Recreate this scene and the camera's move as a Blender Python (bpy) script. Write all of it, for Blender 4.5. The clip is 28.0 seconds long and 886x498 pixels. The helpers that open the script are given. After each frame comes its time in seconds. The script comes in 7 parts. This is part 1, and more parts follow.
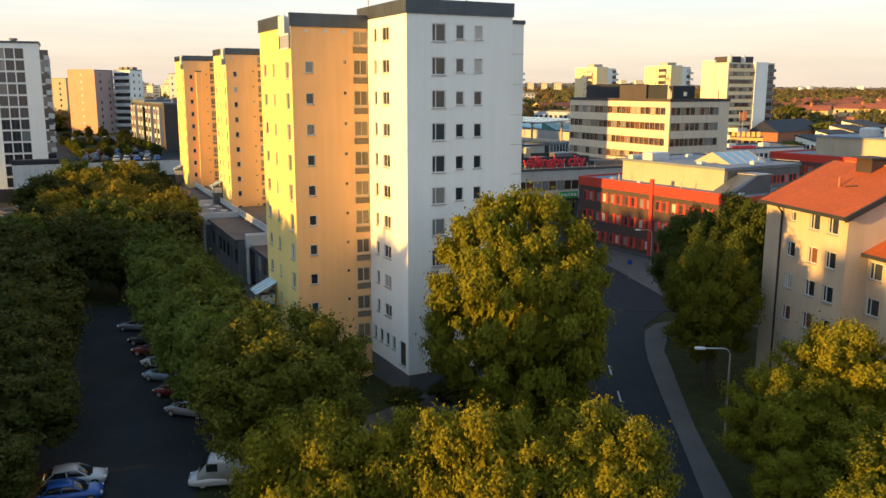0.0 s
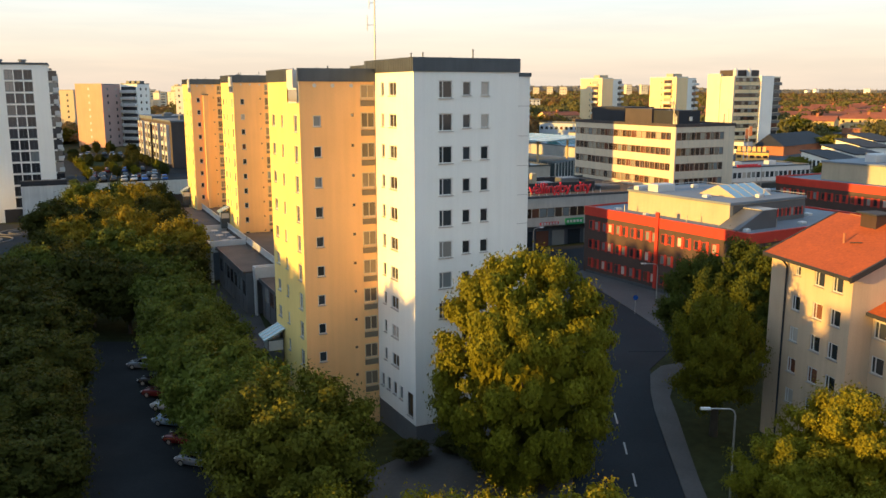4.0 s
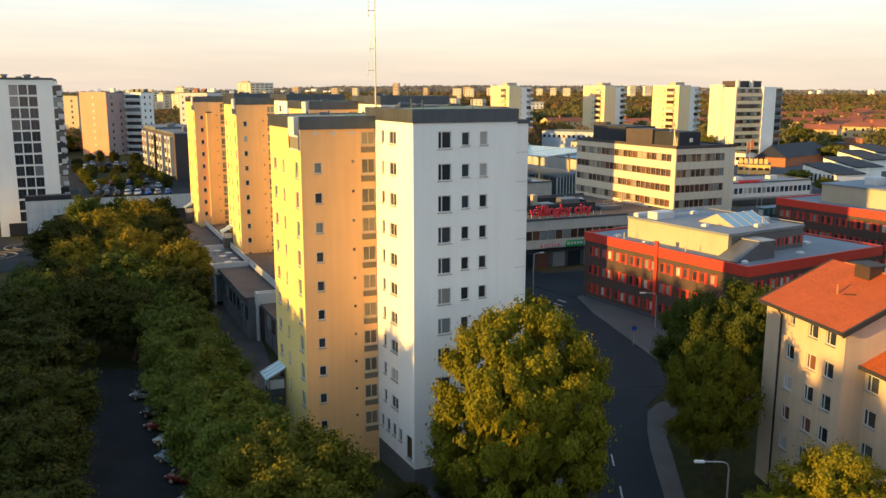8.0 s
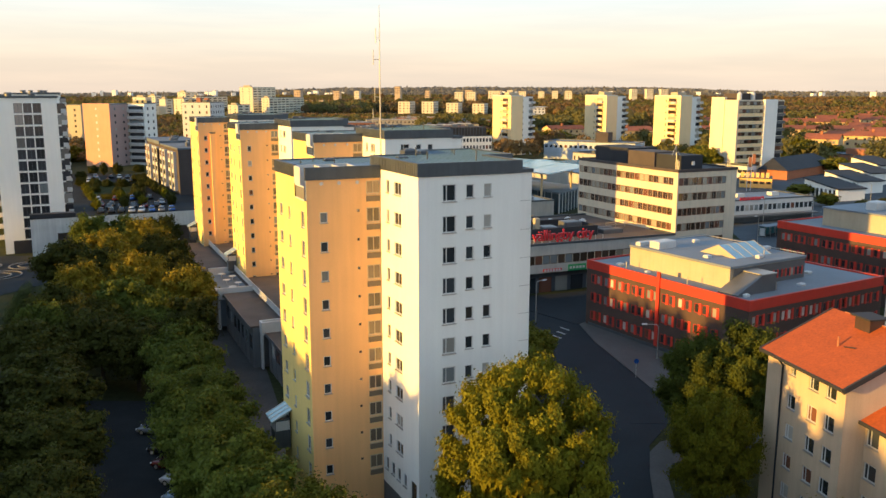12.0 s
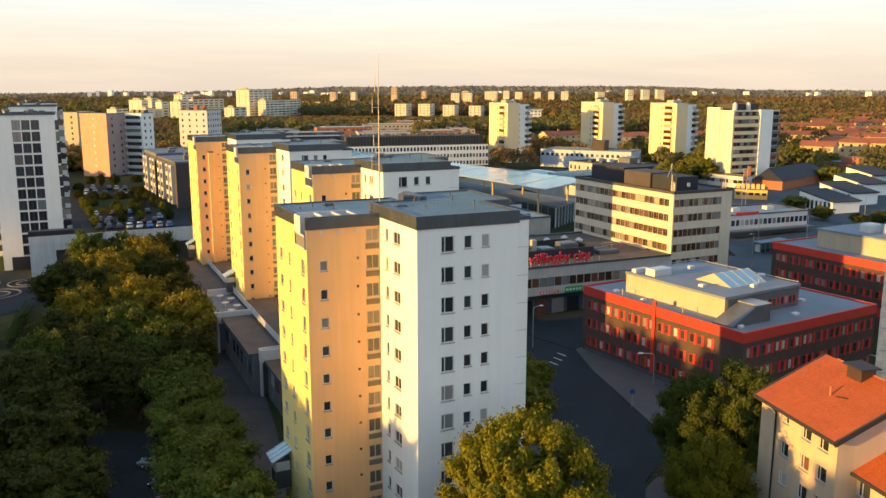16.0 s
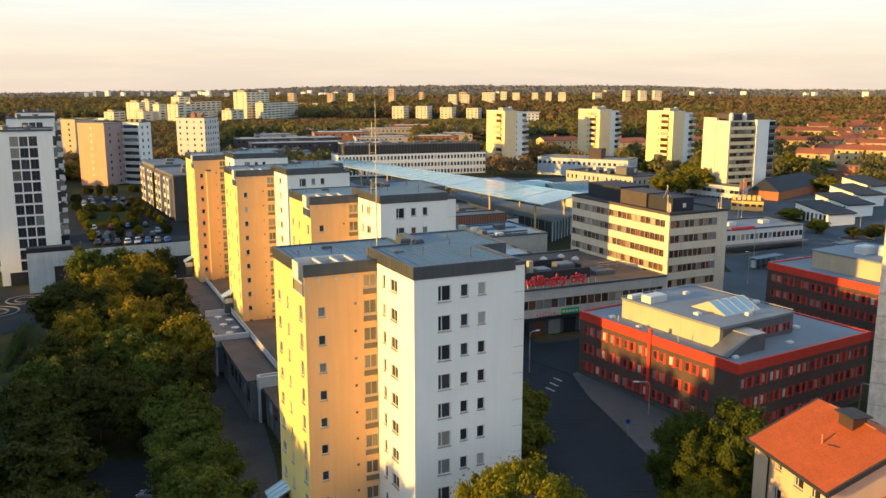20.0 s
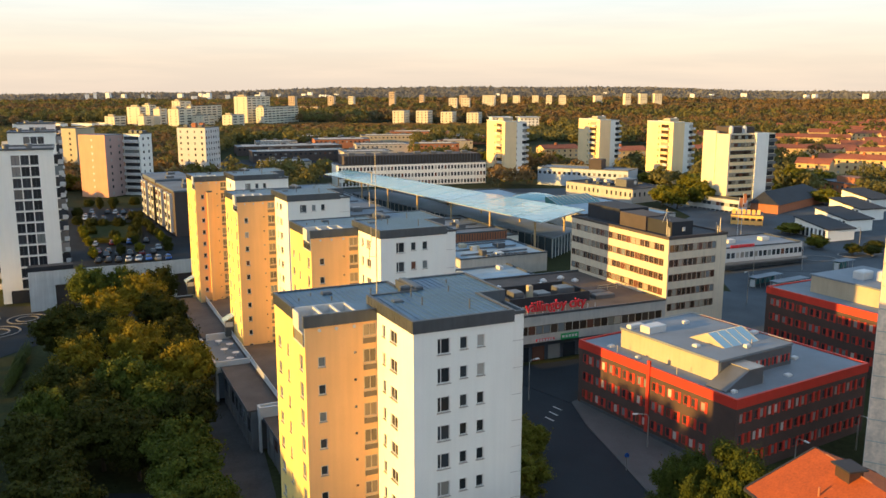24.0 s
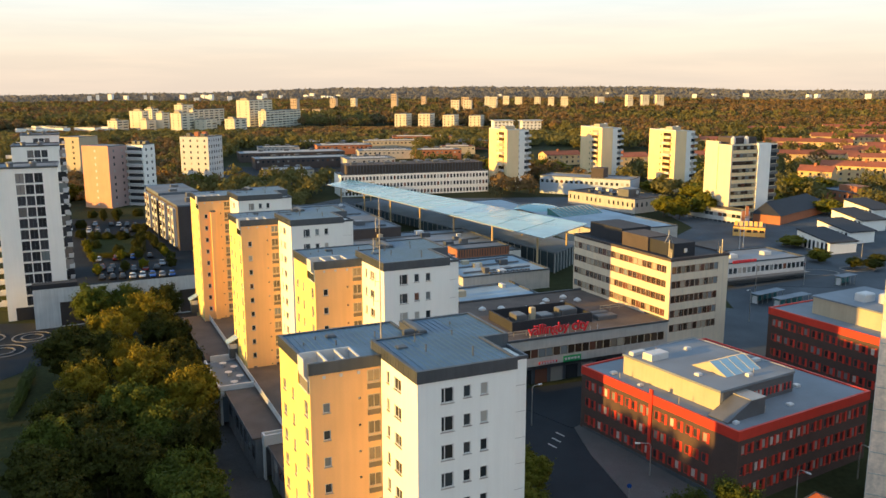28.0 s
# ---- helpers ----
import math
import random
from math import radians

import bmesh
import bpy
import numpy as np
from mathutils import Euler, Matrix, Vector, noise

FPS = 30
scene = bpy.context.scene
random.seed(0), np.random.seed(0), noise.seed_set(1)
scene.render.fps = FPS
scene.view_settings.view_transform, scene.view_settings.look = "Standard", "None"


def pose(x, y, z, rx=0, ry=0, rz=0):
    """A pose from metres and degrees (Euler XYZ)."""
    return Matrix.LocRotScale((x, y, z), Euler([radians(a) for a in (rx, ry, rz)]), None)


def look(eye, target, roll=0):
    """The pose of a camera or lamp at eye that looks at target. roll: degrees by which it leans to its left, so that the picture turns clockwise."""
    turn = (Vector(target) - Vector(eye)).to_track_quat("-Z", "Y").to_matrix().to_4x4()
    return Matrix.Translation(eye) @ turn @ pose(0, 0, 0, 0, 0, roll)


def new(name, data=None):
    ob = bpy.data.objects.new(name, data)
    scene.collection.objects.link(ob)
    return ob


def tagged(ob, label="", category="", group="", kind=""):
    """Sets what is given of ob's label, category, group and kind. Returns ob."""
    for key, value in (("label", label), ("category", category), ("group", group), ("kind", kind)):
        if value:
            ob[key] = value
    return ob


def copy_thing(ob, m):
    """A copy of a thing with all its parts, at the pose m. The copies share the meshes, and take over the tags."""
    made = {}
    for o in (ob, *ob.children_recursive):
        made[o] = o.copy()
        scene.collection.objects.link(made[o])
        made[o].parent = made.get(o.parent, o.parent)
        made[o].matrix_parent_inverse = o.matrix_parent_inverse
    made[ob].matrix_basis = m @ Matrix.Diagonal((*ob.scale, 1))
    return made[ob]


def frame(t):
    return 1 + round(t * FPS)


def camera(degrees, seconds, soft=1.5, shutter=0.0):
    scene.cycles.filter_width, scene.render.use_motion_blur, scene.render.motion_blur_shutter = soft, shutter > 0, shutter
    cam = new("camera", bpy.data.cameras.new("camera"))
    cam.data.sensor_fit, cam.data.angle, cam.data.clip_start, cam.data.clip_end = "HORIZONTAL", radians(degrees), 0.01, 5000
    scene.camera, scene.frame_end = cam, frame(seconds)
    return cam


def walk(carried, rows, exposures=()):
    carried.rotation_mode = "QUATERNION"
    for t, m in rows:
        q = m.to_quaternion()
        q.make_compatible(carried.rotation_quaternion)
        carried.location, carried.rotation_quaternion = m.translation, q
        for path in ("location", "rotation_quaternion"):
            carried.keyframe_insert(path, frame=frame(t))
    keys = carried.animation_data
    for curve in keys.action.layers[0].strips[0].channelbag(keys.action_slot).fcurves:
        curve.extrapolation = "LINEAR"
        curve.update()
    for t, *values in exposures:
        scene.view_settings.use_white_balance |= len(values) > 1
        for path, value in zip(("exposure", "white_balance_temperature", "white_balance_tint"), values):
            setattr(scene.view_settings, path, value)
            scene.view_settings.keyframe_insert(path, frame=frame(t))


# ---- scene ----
# Path of the flying camera: seconds, place in metres, yaw, pitch and roll in degrees
cam = camera(56.0, 28.0)
PATH = [
    (0.0, 0.00, 0.00, 26.07, 0.00, -10.83, 0.09),
    (1.0, -0.07, 0.07, 27.15, 0.07, -10.83, 0.10),
    (2.0, -0.10, 0.20, 28.29, 0.09, -10.69, 0.06),
    (3.0, -0.11, 0.28, 29.39, 0.17, -10.66, 0.02),
    (3.5, -0.13, 0.27, 29.95, 0.29, -10.66, -0.01),
    (5.5, 0.02, 0.06, 32.19, 0.52, -10.83, -0.07),
    (6.0, 0.10, 0.03, 32.75, 0.52, -10.86, -0.01),
    (7.0, 0.20, 0.05, 33.82, 0.56, -10.81, 0.07),
    (8.0, 0.25, 0.08, 34.84, 0.61, -10.77, 0.09),
    (9.0, 0.21, 0.14, 35.84, 0.71, -10.77, 0.05),
    (10.0, 0.16, 0.15, 36.97, 0.72, -10.72, 0.05),
    (11.0, 0.08, 0.13, 38.14, 0.70, -10.79, 0.06),
    (12.0, -0.02, 0.11, 39.28, 0.72, -10.73, 0.09),
    (12.5, -0.07, 0.10, 39.84, 0.72, -10.74, 0.09),
    (14.5, -0.18, 0.05, 42.12, 0.65, -10.77, 0.05),
    (15.0, -0.20, 0.03, 42.71, 0.62, -10.78, 0.05),
    (16.0, -0.19, -0.04, 43.93, 0.48, -10.85, 0.04),
    (17.0, -0.25, -0.05, 45.06, 0.42, -10.94, 0.04),
    (18.0, -0.23, -0.06, 46.20, 0.25, -10.89, 0.06),
    (19.0, -0.19, -0.03, 47.27, 0.23, -10.99, 0.04),
    (20.0, -0.11, 0.03, 48.42, 0.31, -10.95, 0.03),
    (21.0, -0.04, 0.15, 49.62, 0.37, -10.94, 0.10),
    (21.5, -0.02, 0.20, 50.22, 0.38, -10.95, 0.13),
    (23.5, -0.01, 0.33, 52.54, 0.30, -10.91, 0.09),
    (24.0, -0.02, 0.37, 53.11, 0.34, -10.92, 0.04),
    (25.0, 0.01, 0.44, 54.27, 0.40, -10.93, 0.02),
    (26.0, 0.01, 0.52, 55.42, 0.51, -10.95, -0.00),
    (27.0, -0.03, 0.57, 56.54, 0.46, -10.96, -0.05),
    (28.0, -0.13, 0.58, 57.66, 0.50, -10.97, -0.10),
]
walk(cam, [(t, look((x, y, z), Vector((x, y, z)) + Vector((-math.sin(radians(w)) * math.cos(radians(p)), math.cos(radians(w)) * math.cos(radians(p)), math.sin(radians(p)))), r)) for t, x, y, z, w, p, r in PATH])

# ---------- light ----------
SUN_AZ = radians(24.6)      # the sun stands over -x, turned this far towards -y
SUN_EL = radians(6.6)
SUN_DIR = Vector((-math.cos(SUN_AZ) * math.cos(SUN_EL), -math.sin(SUN_AZ) * math.cos(SUN_EL), math.sin(SUN_EL)))
world = bpy.data.worlds.new("evening_sky")
scene.world = world
world.use_nodes = True
wt = world.node_tree
wt.nodes.clear()


def wn(kind, **sets):
    n = wt.nodes.new(kind)
    for k, v in sets.items():
        n.inputs[k].default_value = v
    return n


w_out = wn("ShaderNodeOutputWorld")
w_bg = wn("ShaderNodeBackground", Strength=0.095)
w_sky = wt.nodes.new("ShaderNodeTexSky")
w_sky.sky_type = "NISHITA"
w_sky.sun_disc = False
w_sky.sun_elevation = SUN_EL
w_sky.sun_rotation = math.atan2(SUN_DIR.x, SUN_DIR.y)
w_sky.altitude, w_sky.air_density, w_sky.dust_density, w_sky.ozone_density = 50, 1.0, 2.0, 1.0
w_geo = wn("ShaderNodeTexCoord")
w_sep = wn("ShaderNodeSeparateXYZ")
wt.links.new(w_geo.outputs["Generated"], w_sep.inputs[0])
w_ramp = wt.nodes.new("ShaderNodeValToRGB")
cr = w_ramp.color_ramp
cr.elements[0].position, cr.elements[0].color = 0.0, (7.1, 5.85, 4.75, 1)
cr.elements[1].position, cr.elements[1].color = 0.32, (3.5, 5.0, 6.9, 1)
for p, c in ((0.03, (7.5, 6.3, 5.1, 1)), (0.065, (7.7, 7.1, 6.1, 1)), (0.10, (7.2, 7.55, 7.4, 1)), (0.18, (7.3, 8.4, 8.8, 1))):
    e = cr.elements.new(p)
    e.color = c
wt.links.new(w_sep.outputs["Z"], w_ramp.inputs[0])
# thin streaks of cloud
w_map = wn("ShaderNodeMapping")
w_map.inputs["Scale"].default_value = (2.0, 2.0, 26.0)
wt.links.new(w_geo.outputs["Generated"], w_map.inputs[0])
w_noise = wn("ShaderNodeTexNoise", Scale=2.2, Detail=6.0, Roughness=0.55)
wt.links.new(w_map.outputs[0], w_noise.inputs["Vector"])
w_cr = wt.nodes.new("ShaderNodeValToRGB")
w_cr.color_ramp.elements[0].position, w_cr.color_ramp.elements[0].color = 0.42, (0.96, 0.965, 0.97, 1)
w_cr.color_ramp.elements[1].position, w_cr.color_ramp.elements[1].color = 0.66, (1.06, 1.04, 1.02, 1)
wt.links.new(w_noise.outputs["Fac"], w_cr.inputs[0])
w_mul = wt.nodes.new("ShaderNodeMix")
w_mul.data_type, w_mul.blend_type = "RGBA", "MULTIPLY"
w_mul.inputs[0].default_value = 1.0
wt.links.new(w_ramp.outputs[0], w_mul.inputs[6])
wt.links.new(w_cr.outputs[0], w_mul.inputs[7])
w_mix = wt.nodes.new("ShaderNodeMix")
w_mix.data_type = "RGBA"
w_mix.inputs[0].default_value = 0.8
wt.links.new(w_sky.outputs[0], w_mix.inputs[6])
wt.links.new(w_mul.outputs[2], w_mix.inputs[7])
wt.links.new(w_mix.outputs[2], w_bg.inputs["Color"])
wt.links.new(w_bg.outputs[0], w_out.inputs[0])

sun_data = bpy.data.lights.new("sun", "SUN")
sun_data.energy, sun_data.angle, sun_data.color = 5.6, radians(0.6), (1.0, 0.56, 0.115)
sun = new("sun", sun_data)
sun.matrix_world = look((-300, -100, 200), Vector((-300, -100, 200)) - SUN_DIR)
scene.view_settings.exposure = 0.72


# ---------- materials ----------
def material(name, color, rough=0.8, metal=0.0, spots=0.12, scale=0.6, grain=0.06, grain_scale=9.0, bump=0.0, vary=0.0, island=0.0, spec=0.5, stain=0.0):
    """A painted, rendered or rough surface: broad blotches, fine grain, optional bump, streaks and variation from piece to piece."""
    m = bpy.data.materials.new(name)
    m.use_nodes = True
    nt = m.node_tree
    b = nt.nodes["Principled BSDF"]
    b.inputs["Roughness"].default_value, b.inputs["Metallic"].default_value = rough, metal
    b.inputs["Specular IOR Level"].default_value = spec
    tc = nt.nodes.new("ShaderNodeTexCoord")
    big = nt.nodes.new("ShaderNodeTexNoise")
    big.inputs["Scale"].default_value, big.inputs["Detail"].default_value = scale, 4.0
    fine = nt.nodes.new("ShaderNodeTexNoise")
    fine.inputs["Scale"].default_value, fine.inputs["Detail"].default_value = grain_scale, 3.0
    nt.links.new(tc.outputs["Object"], big.inputs["Vector"])
    nt.links.new(tc.outputs["Object"], fine.inputs["Vector"])

    def scaled(src, amount):
        r = nt.nodes.new("ShaderNodeMapRange")
        r.inputs["From Min"].default_value, r.inputs["From Max"].default_value = 0.25, 0.75
        r.inputs["To Min"].default_value, r.inputs["To Max"].default_value = 1 - amount, 1 + amount
        nt.links.new(src, r.inputs["Value"])
        return r.outputs[0]

    def times(a, c):
        x = nt.nodes.new("ShaderNodeMath")
        x.operation = "MULTIPLY"
        nt.links.new(a, x.inputs[0])
        nt.links.new(c, x.inputs[1])
        return x.outputs[0]

    val = times(scaled(big.outputs["Fac"], spots), scaled(fine.outputs["Fac"], grain))
    if stain:
        mp = nt.nodes.new("ShaderNodeMapping")
        mp.inputs["Scale"].default_value = (1.2, 1.2, 0.06)
        st = nt.nodes.new("ShaderNodeTexNoise")
        st.inputs["Scale"].default_value, st.inputs["Detail"].default_value = 1.6, 5.0
        nt.links.new(tc.outputs["Object"], mp.inputs[0])
        nt.links.new(mp.outputs[0], st.inputs["Vector"])
        val = times(val, scaled(st.outputs["Fac"], stain))
    if vary:
        oi = nt.nodes.new("ShaderNodeObjectInfo")
        r = nt.nodes.new("ShaderNodeMapRange")
        r.inputs["To Min"].default_value, r.inputs["To Max"].default_value = 1 - vary, 1 + vary
        nt.links.new(oi.outputs["Random"], r.inputs["Value"])
        val = times(val, r.outputs[0])
    if island:
        gi = nt.nodes.new("ShaderNodeNewGeometry")
        r = nt.nodes.new("ShaderNodeMapRange")
        r.inputs["To Min"].default_value, r.inputs["To Max"].default_value = 1 - island, 1 + island
        nt.links.new(gi.outputs["Random Per Island"], r.inputs["Value"])
        val = times(val, r.outputs[0])
    mix = nt.nodes.new("ShaderNodeVectorMath")
    mix.operation = "SCALE"
    mix.inputs[0].default_value = color
    nt.links.new(val, mix.inputs["Scale"])
    nt.links.new(mix.outputs[0], b.inputs["Base Color"])
    if bump:
        bp = nt.nodes.new("ShaderNodeBump")
        bp.inputs["Strength"].default_value, bp.inputs["Distance"].default_value = bump, 0.05
        nt.links.new(fine.outputs["Fac"], bp.inputs["Height"])
        nt.links.new(bp.outputs[0], b.inputs["Normal"])
    return m


def glass_pane(name, dark=(0.025, 0.03, 0.035), light=(0.42, 0.40, 0.36), share=0.72, rough=0.07):
    """Window glass before a dark room; in some windows a blind or curtain hangs close behind it."""
    m = bpy.data.materials.new(name)
    m.use_nodes = True
    nt = m.node_tree
    b = nt.nodes["Principled BSDF"]
    b.inputs["Roughness"].default_value = rough
    b.inputs["Specular IOR Level"].default_value = 0.7
    oi = nt.nodes.new("ShaderNodeObjectInfo")
    ramp = nt.nodes.new("ShaderNodeValToRGB")
    ramp.color_ramp.interpolation = "CONSTANT"
    e = ramp.color_ramp.elements
    e[0].position, e[0].color = 0.0, (*dark, 1)
    e[1].position, e[1].color = share, (*light, 1)
    for p, c in ((share * 0.55, [v * 1.8 for v in dark]), (share + (1 - share) * 0.35, (0.16, 0.07, 0.045)), (share + (1 - share) * 0.55, (0.2, 0.22, 0.22)), (share + (1 - share) * 0.8, [v * 0.6 for v in light])):
        x = e.new(p)
        x.color = (*c, 1)
    nt.links.new(oi.outputs["Random"], ramp.inputs[0])
    nt.links.new(ramp.outputs[0], b.inputs["Base Color"])
    return m


M_WHITE = material("white_render", (0.86, 0.845, 0.785), 0.85, spots=0.035, scale=0.22, grain=0.03, bump=0.1, stain=0.03)
M_YELLOW = material("yellow_render", (0.85, 0.485, 0.205), 0.85, spots=0.05, scale=0.22, grain=0.03, bump=0.1, stain=0.05)
M_PALE = material("pale_yellow_render", (0.80, 0.60, 0.21), 0.85, spots=0.05, scale=0.22, grain=0.03, bump=0.1, stain=0.05)
M_SHEET = material("dark_sheet_metal", (0.078, 0.09, 0.102), 0.5, 0.3, spots=0.15, scale=0.5, stain=0.15)
M_ROOF_BLUE = material("seamed_metal_roof", (0.04, 0.105, 0.175), 0.42, 0.2, spots=0.3, scale=0.35, grain=0.12, grain_scale=3.0)
M_FELT = material("roofing_felt", (0.13, 0.155, 0.18), 0.9, spots=0.25, scale=0.12, grain=0.12, bump=0.2, stain=0.0)
M_FELT_BROWN = material("brown_roofing_felt", (0.10, 0.075, 0.062), 0.9, spots=0.25, scale=0.25, grain=0.15, bump=0.2)
M_FELT_LIGHT = material("pale_roofing_felt", (0.18, 0.21, 0.24), 0.85, spots=0.2, scale=0.12, grain=0.08, bump=0.15)
M_CONCRETE = material("concrete", (0.44, 0.415, 0.37), 0.85, spots=0.14, scale=0.35, grain=0.08, bump=0.2, stain=0.1)
M_KERB = material("pale_kerb_stone", (0.17, 0.165, 0.16), 0.9, spots=0.2, scale=0.5)
M_DECK = material("pale_concrete", (0.60, 0.595, 0.57), 0.85, spots=0.12, scale=0.3, grain=0.06, bump=0.15, stain=0.12)
M_PLINTH = material("grey_plinth", (0.12, 0.125, 0.13), 0.8, spots=0.15, scale=0.5, grain=0.08)
M_FRAME = material("white_window_frame", (0.62, 0.61, 0.58), 0.5, spots=0.03)
M_FRAME_BROWN = material("brown_window_frame", (0.10, 0.065, 0.04), 0.55, spots=0.08)
M_FRAME_RUST = material("rust_brown_window_frame", (0.24, 0.105, 0.045), 0.55, spots=0.08)
M_FRAME_TAN = material("tan_window_frame", (0.58, 0.45, 0.28), 0.6, spots=0.05)
M_SPANDREL = material("grey_brown_spandrel", (0.20, 0.155, 0.10), 0.7, spots=0.08)
M_ROOF_SEAM = material("roof_seam_metal", (0.06, 0.125, 0.185), 0.42, 0.2, spots=0.12, scale=0.5)
M_GLASS = glass_pane("window_glass")
M_GLASS_TOWER = glass_pane("balcony_glass", dark=(0.035, 0.035, 0.04), light=(0.3, 0.27, 0.25), share=0.86)
M_GLASS_HALL = glass_pane("hall_glass", dark=(0.05, 0.07, 0.08), share=0.95, rough=0.12)
# warm pane colour stands in for evening sky mirrored in the stair windows
M_GLASS_STAIR = glass_pane("sky_tinted_stair_glass", dark=(0.12, 0.09, 0.058), light=(0.3, 0.22, 0.13), share=0.75, rough=0.12)
M_BRICK = material("dark_brown_brick", (0.082, 0.05, 0.04), 0.9, spots=0.15, scale=0.5, grain=0.2, grain_scale=14, bump=0.3)
M_RED = material("red_panel", (0.55, 0.035, 0.018), 0.5, spots=0.1, scale=0.8, vary=0.1)
M_GREYSHEET = material("grey_sheet", (0.13, 0.135, 0.14), 0.45, 0.3, spots=0.12)
M_CREAM = material("cream_panel", (0.44, 0.375, 0.265), 0.7, spots=0.06, scale=0.4, stain=0.06)
M_OFFICE = material("office_cladding", (0.66, 0.555, 0.405), 0.8, spots=0.07, scale=0.5, stain=0.06, vary=0.05)
M_BEIGE = material("beige_render", (0.52, 0.40, 0.28), 0.88, spots=0.07, scale=0.4, grain=0.05, bump=0.15, stain=0.08)
M_ORANGE = material("orange_roof", (0.335, 0.066, 0.009), 0.85, spots=0.1, scale=0.5, grain=0.22, grain_scale=5.0, bump=0.3, stain=0.08)
M_PALEWALL = material("pale_warm_render", (0.68, 0.61, 0.46), 0.85, spots=0.05, scale=0.2, stain=0.04)
M_TOWER = material("tower_yellow_render", (0.82, 0.63, 0.36), 0.85, spots=0.05, scale=0.2, stain=0.05)
M_FACADE = material("warm_house_render", (0.62, 0.43, 0.22), 0.88, spots=0.08, scale=0.3, stain=0.06, vary=0.12)
M_KIOSK = material("sunny_yellow_panel", (0.80, 0.46, 0.13), 0.6, spots=0.08, scale=0.6)
M_CHIMNEY = material("brown_sheet_cladding", (0.05, 0.028, 0.02), 0.6, spots=0.12, scale=1.0, stain=0.1)
M_SHEETING = material("peach_sheeting", (0.76, 0.60, 0.47), 0.9, spots=0.2, scale=0.8, grain=0.15, grain_scale=2.5, stain=0.1)
M_PINK = material("pink_render", (0.68, 0.36, 0.22), 0.85, spots=0.06, scale=0.2, stain=0.06)
# mauve lightened to put partial sunlight into the side wall
M_PURPLE = material("sun_lightened_mauve", (0.42, 0.29, 0.26), 0.85, spots=0.06, scale=0.2)
M_TERRA = material("red_brick_wall", (0.36, 0.14, 0.07), 0.9, spots=0.14, scale=0.4, grain=0.15, bump=0.2)
M_DARKWOOD = material("dark_cladding", (0.07, 0.055, 0.05), 0.85, spots=0.15, scale=0.4)
# tan puts the low sun's gold into the canopy beams' colour
M_BEAM_SUNLIT = material("sun_gold_beam", (0.50, 0.36, 0.19), 0.6, spots=0.1, scale=0.5)
M_GLASSROOF = material("glass_canopy", (0.30, 0.46, 0.52), 0.18, 0.0, spots=0.10, scale=0.15, spec=0.9)
# teal glass, its base brightened to stand in for reflected sky
M_CANOPY = material("sky_bright_canopy_glass", (0.30, 0.58, 0.62), 0.16, 0.0, spots=0.2, scale=0.12, spec=0.5)
M_TEAL = material("teal_glazing", (0.05, 0.16, 0.16), 0.25, 0.0, spots=0.15, scale=0.3, spec=0.6)
M_ROOF_TEAL = material("pale_blue_roofing", (0.245, 0.325, 0.385), 0.7, spots=0.25, scale=0.12, grain=0.1)
M_TILE = material("roof_tiles", (0.25, 0.072, 0.03), 0.85, spots=0.25, scale=0.15, grain=0.2, grain_scale=3, bump=0.25, vary=0.25)
# blue-grey tint puts the office front's shade into its cladding
M_PALEBLUE = material("shade_blue_cladding", (0.44, 0.50, 0.56), 0.7, spots=0.06, scale=0.3, stain=0.06)
M_STEEL = material("pale_steel", (0.38, 0.36, 0.33), 0.45, 0.5, spots=0.06)
M_SIGNRED = material("red_sign", (0.62, 0.02, 0.03), 0.4, spots=0.03)
M_GREEN_SIGN = material("green_sign", (0.02, 0.30, 0.10), 0.4, spots=0.03)
M_ASPHALT = material("asphalt", (0.019, 0.024, 0.029), 0.9, spec=0.2, spots=0.2, scale=0.15, grain=0.15, grain_scale=6, bump=0.2)
M_ASPHALT_PALE = material("pale_asphalt", (0.066, 0.078, 0.090), 0.9, spec=0.25, spots=0.25, scale=0.12, grain=0.15, grain_scale=4, bump=0.2)
M_PAVING = material("paving", (0.074, 0.071, 0.069), 0.9, spots=0.15, scale=0.3, grain=0.12, grain_scale=4, bump=0.2)
M_PATH = material("worn_footpath", (0.045, 0.042, 0.041), 0.9, spots=0.35, scale=0.25, grain=0.2, grain_scale=3, bump=0.2)
M_PAINT = material("road_paint", (0.32, 0.32, 0.31), 0.8, spots=0.25, scale=2.0)
M_GRASS = material("ground_cover", (0.032, 0.036, 0.014), 0.95, spec=0.1, spots=0.35, scale=0.05, grain=0.25, grain_scale=1.2, bump=0.3)
M_TURF = material("lawn_turf", (0.028, 0.036, 0.011), 0.95, spec=0.1, spots=0.3, scale=0.3, grain=0.25, grain_scale=4, bump=0.3)
# asphalt darkened to hold tree shade in its colour
M_LOT = material("shade_dark_asphalt", (0.025, 0.027, 0.029), 0.9, spec=0.12, spots=0.25, scale=0.2, grain=0.15, grain_scale=6, bump=0.2)
M_ROOF_DARK = material("black_roofing", (0.022, 0.024, 0.03), 0.8, spots=0.2, scale=0.3)
M_TRUNK = material("bark", (0.07, 0.055, 0.04), 0.95, spots=0.2, scale=2.0, bump=0.5)
M_PAINTED = material("white_painted_metal", (0.55, 0.55, 0.54), 0.5, spots=0.06)


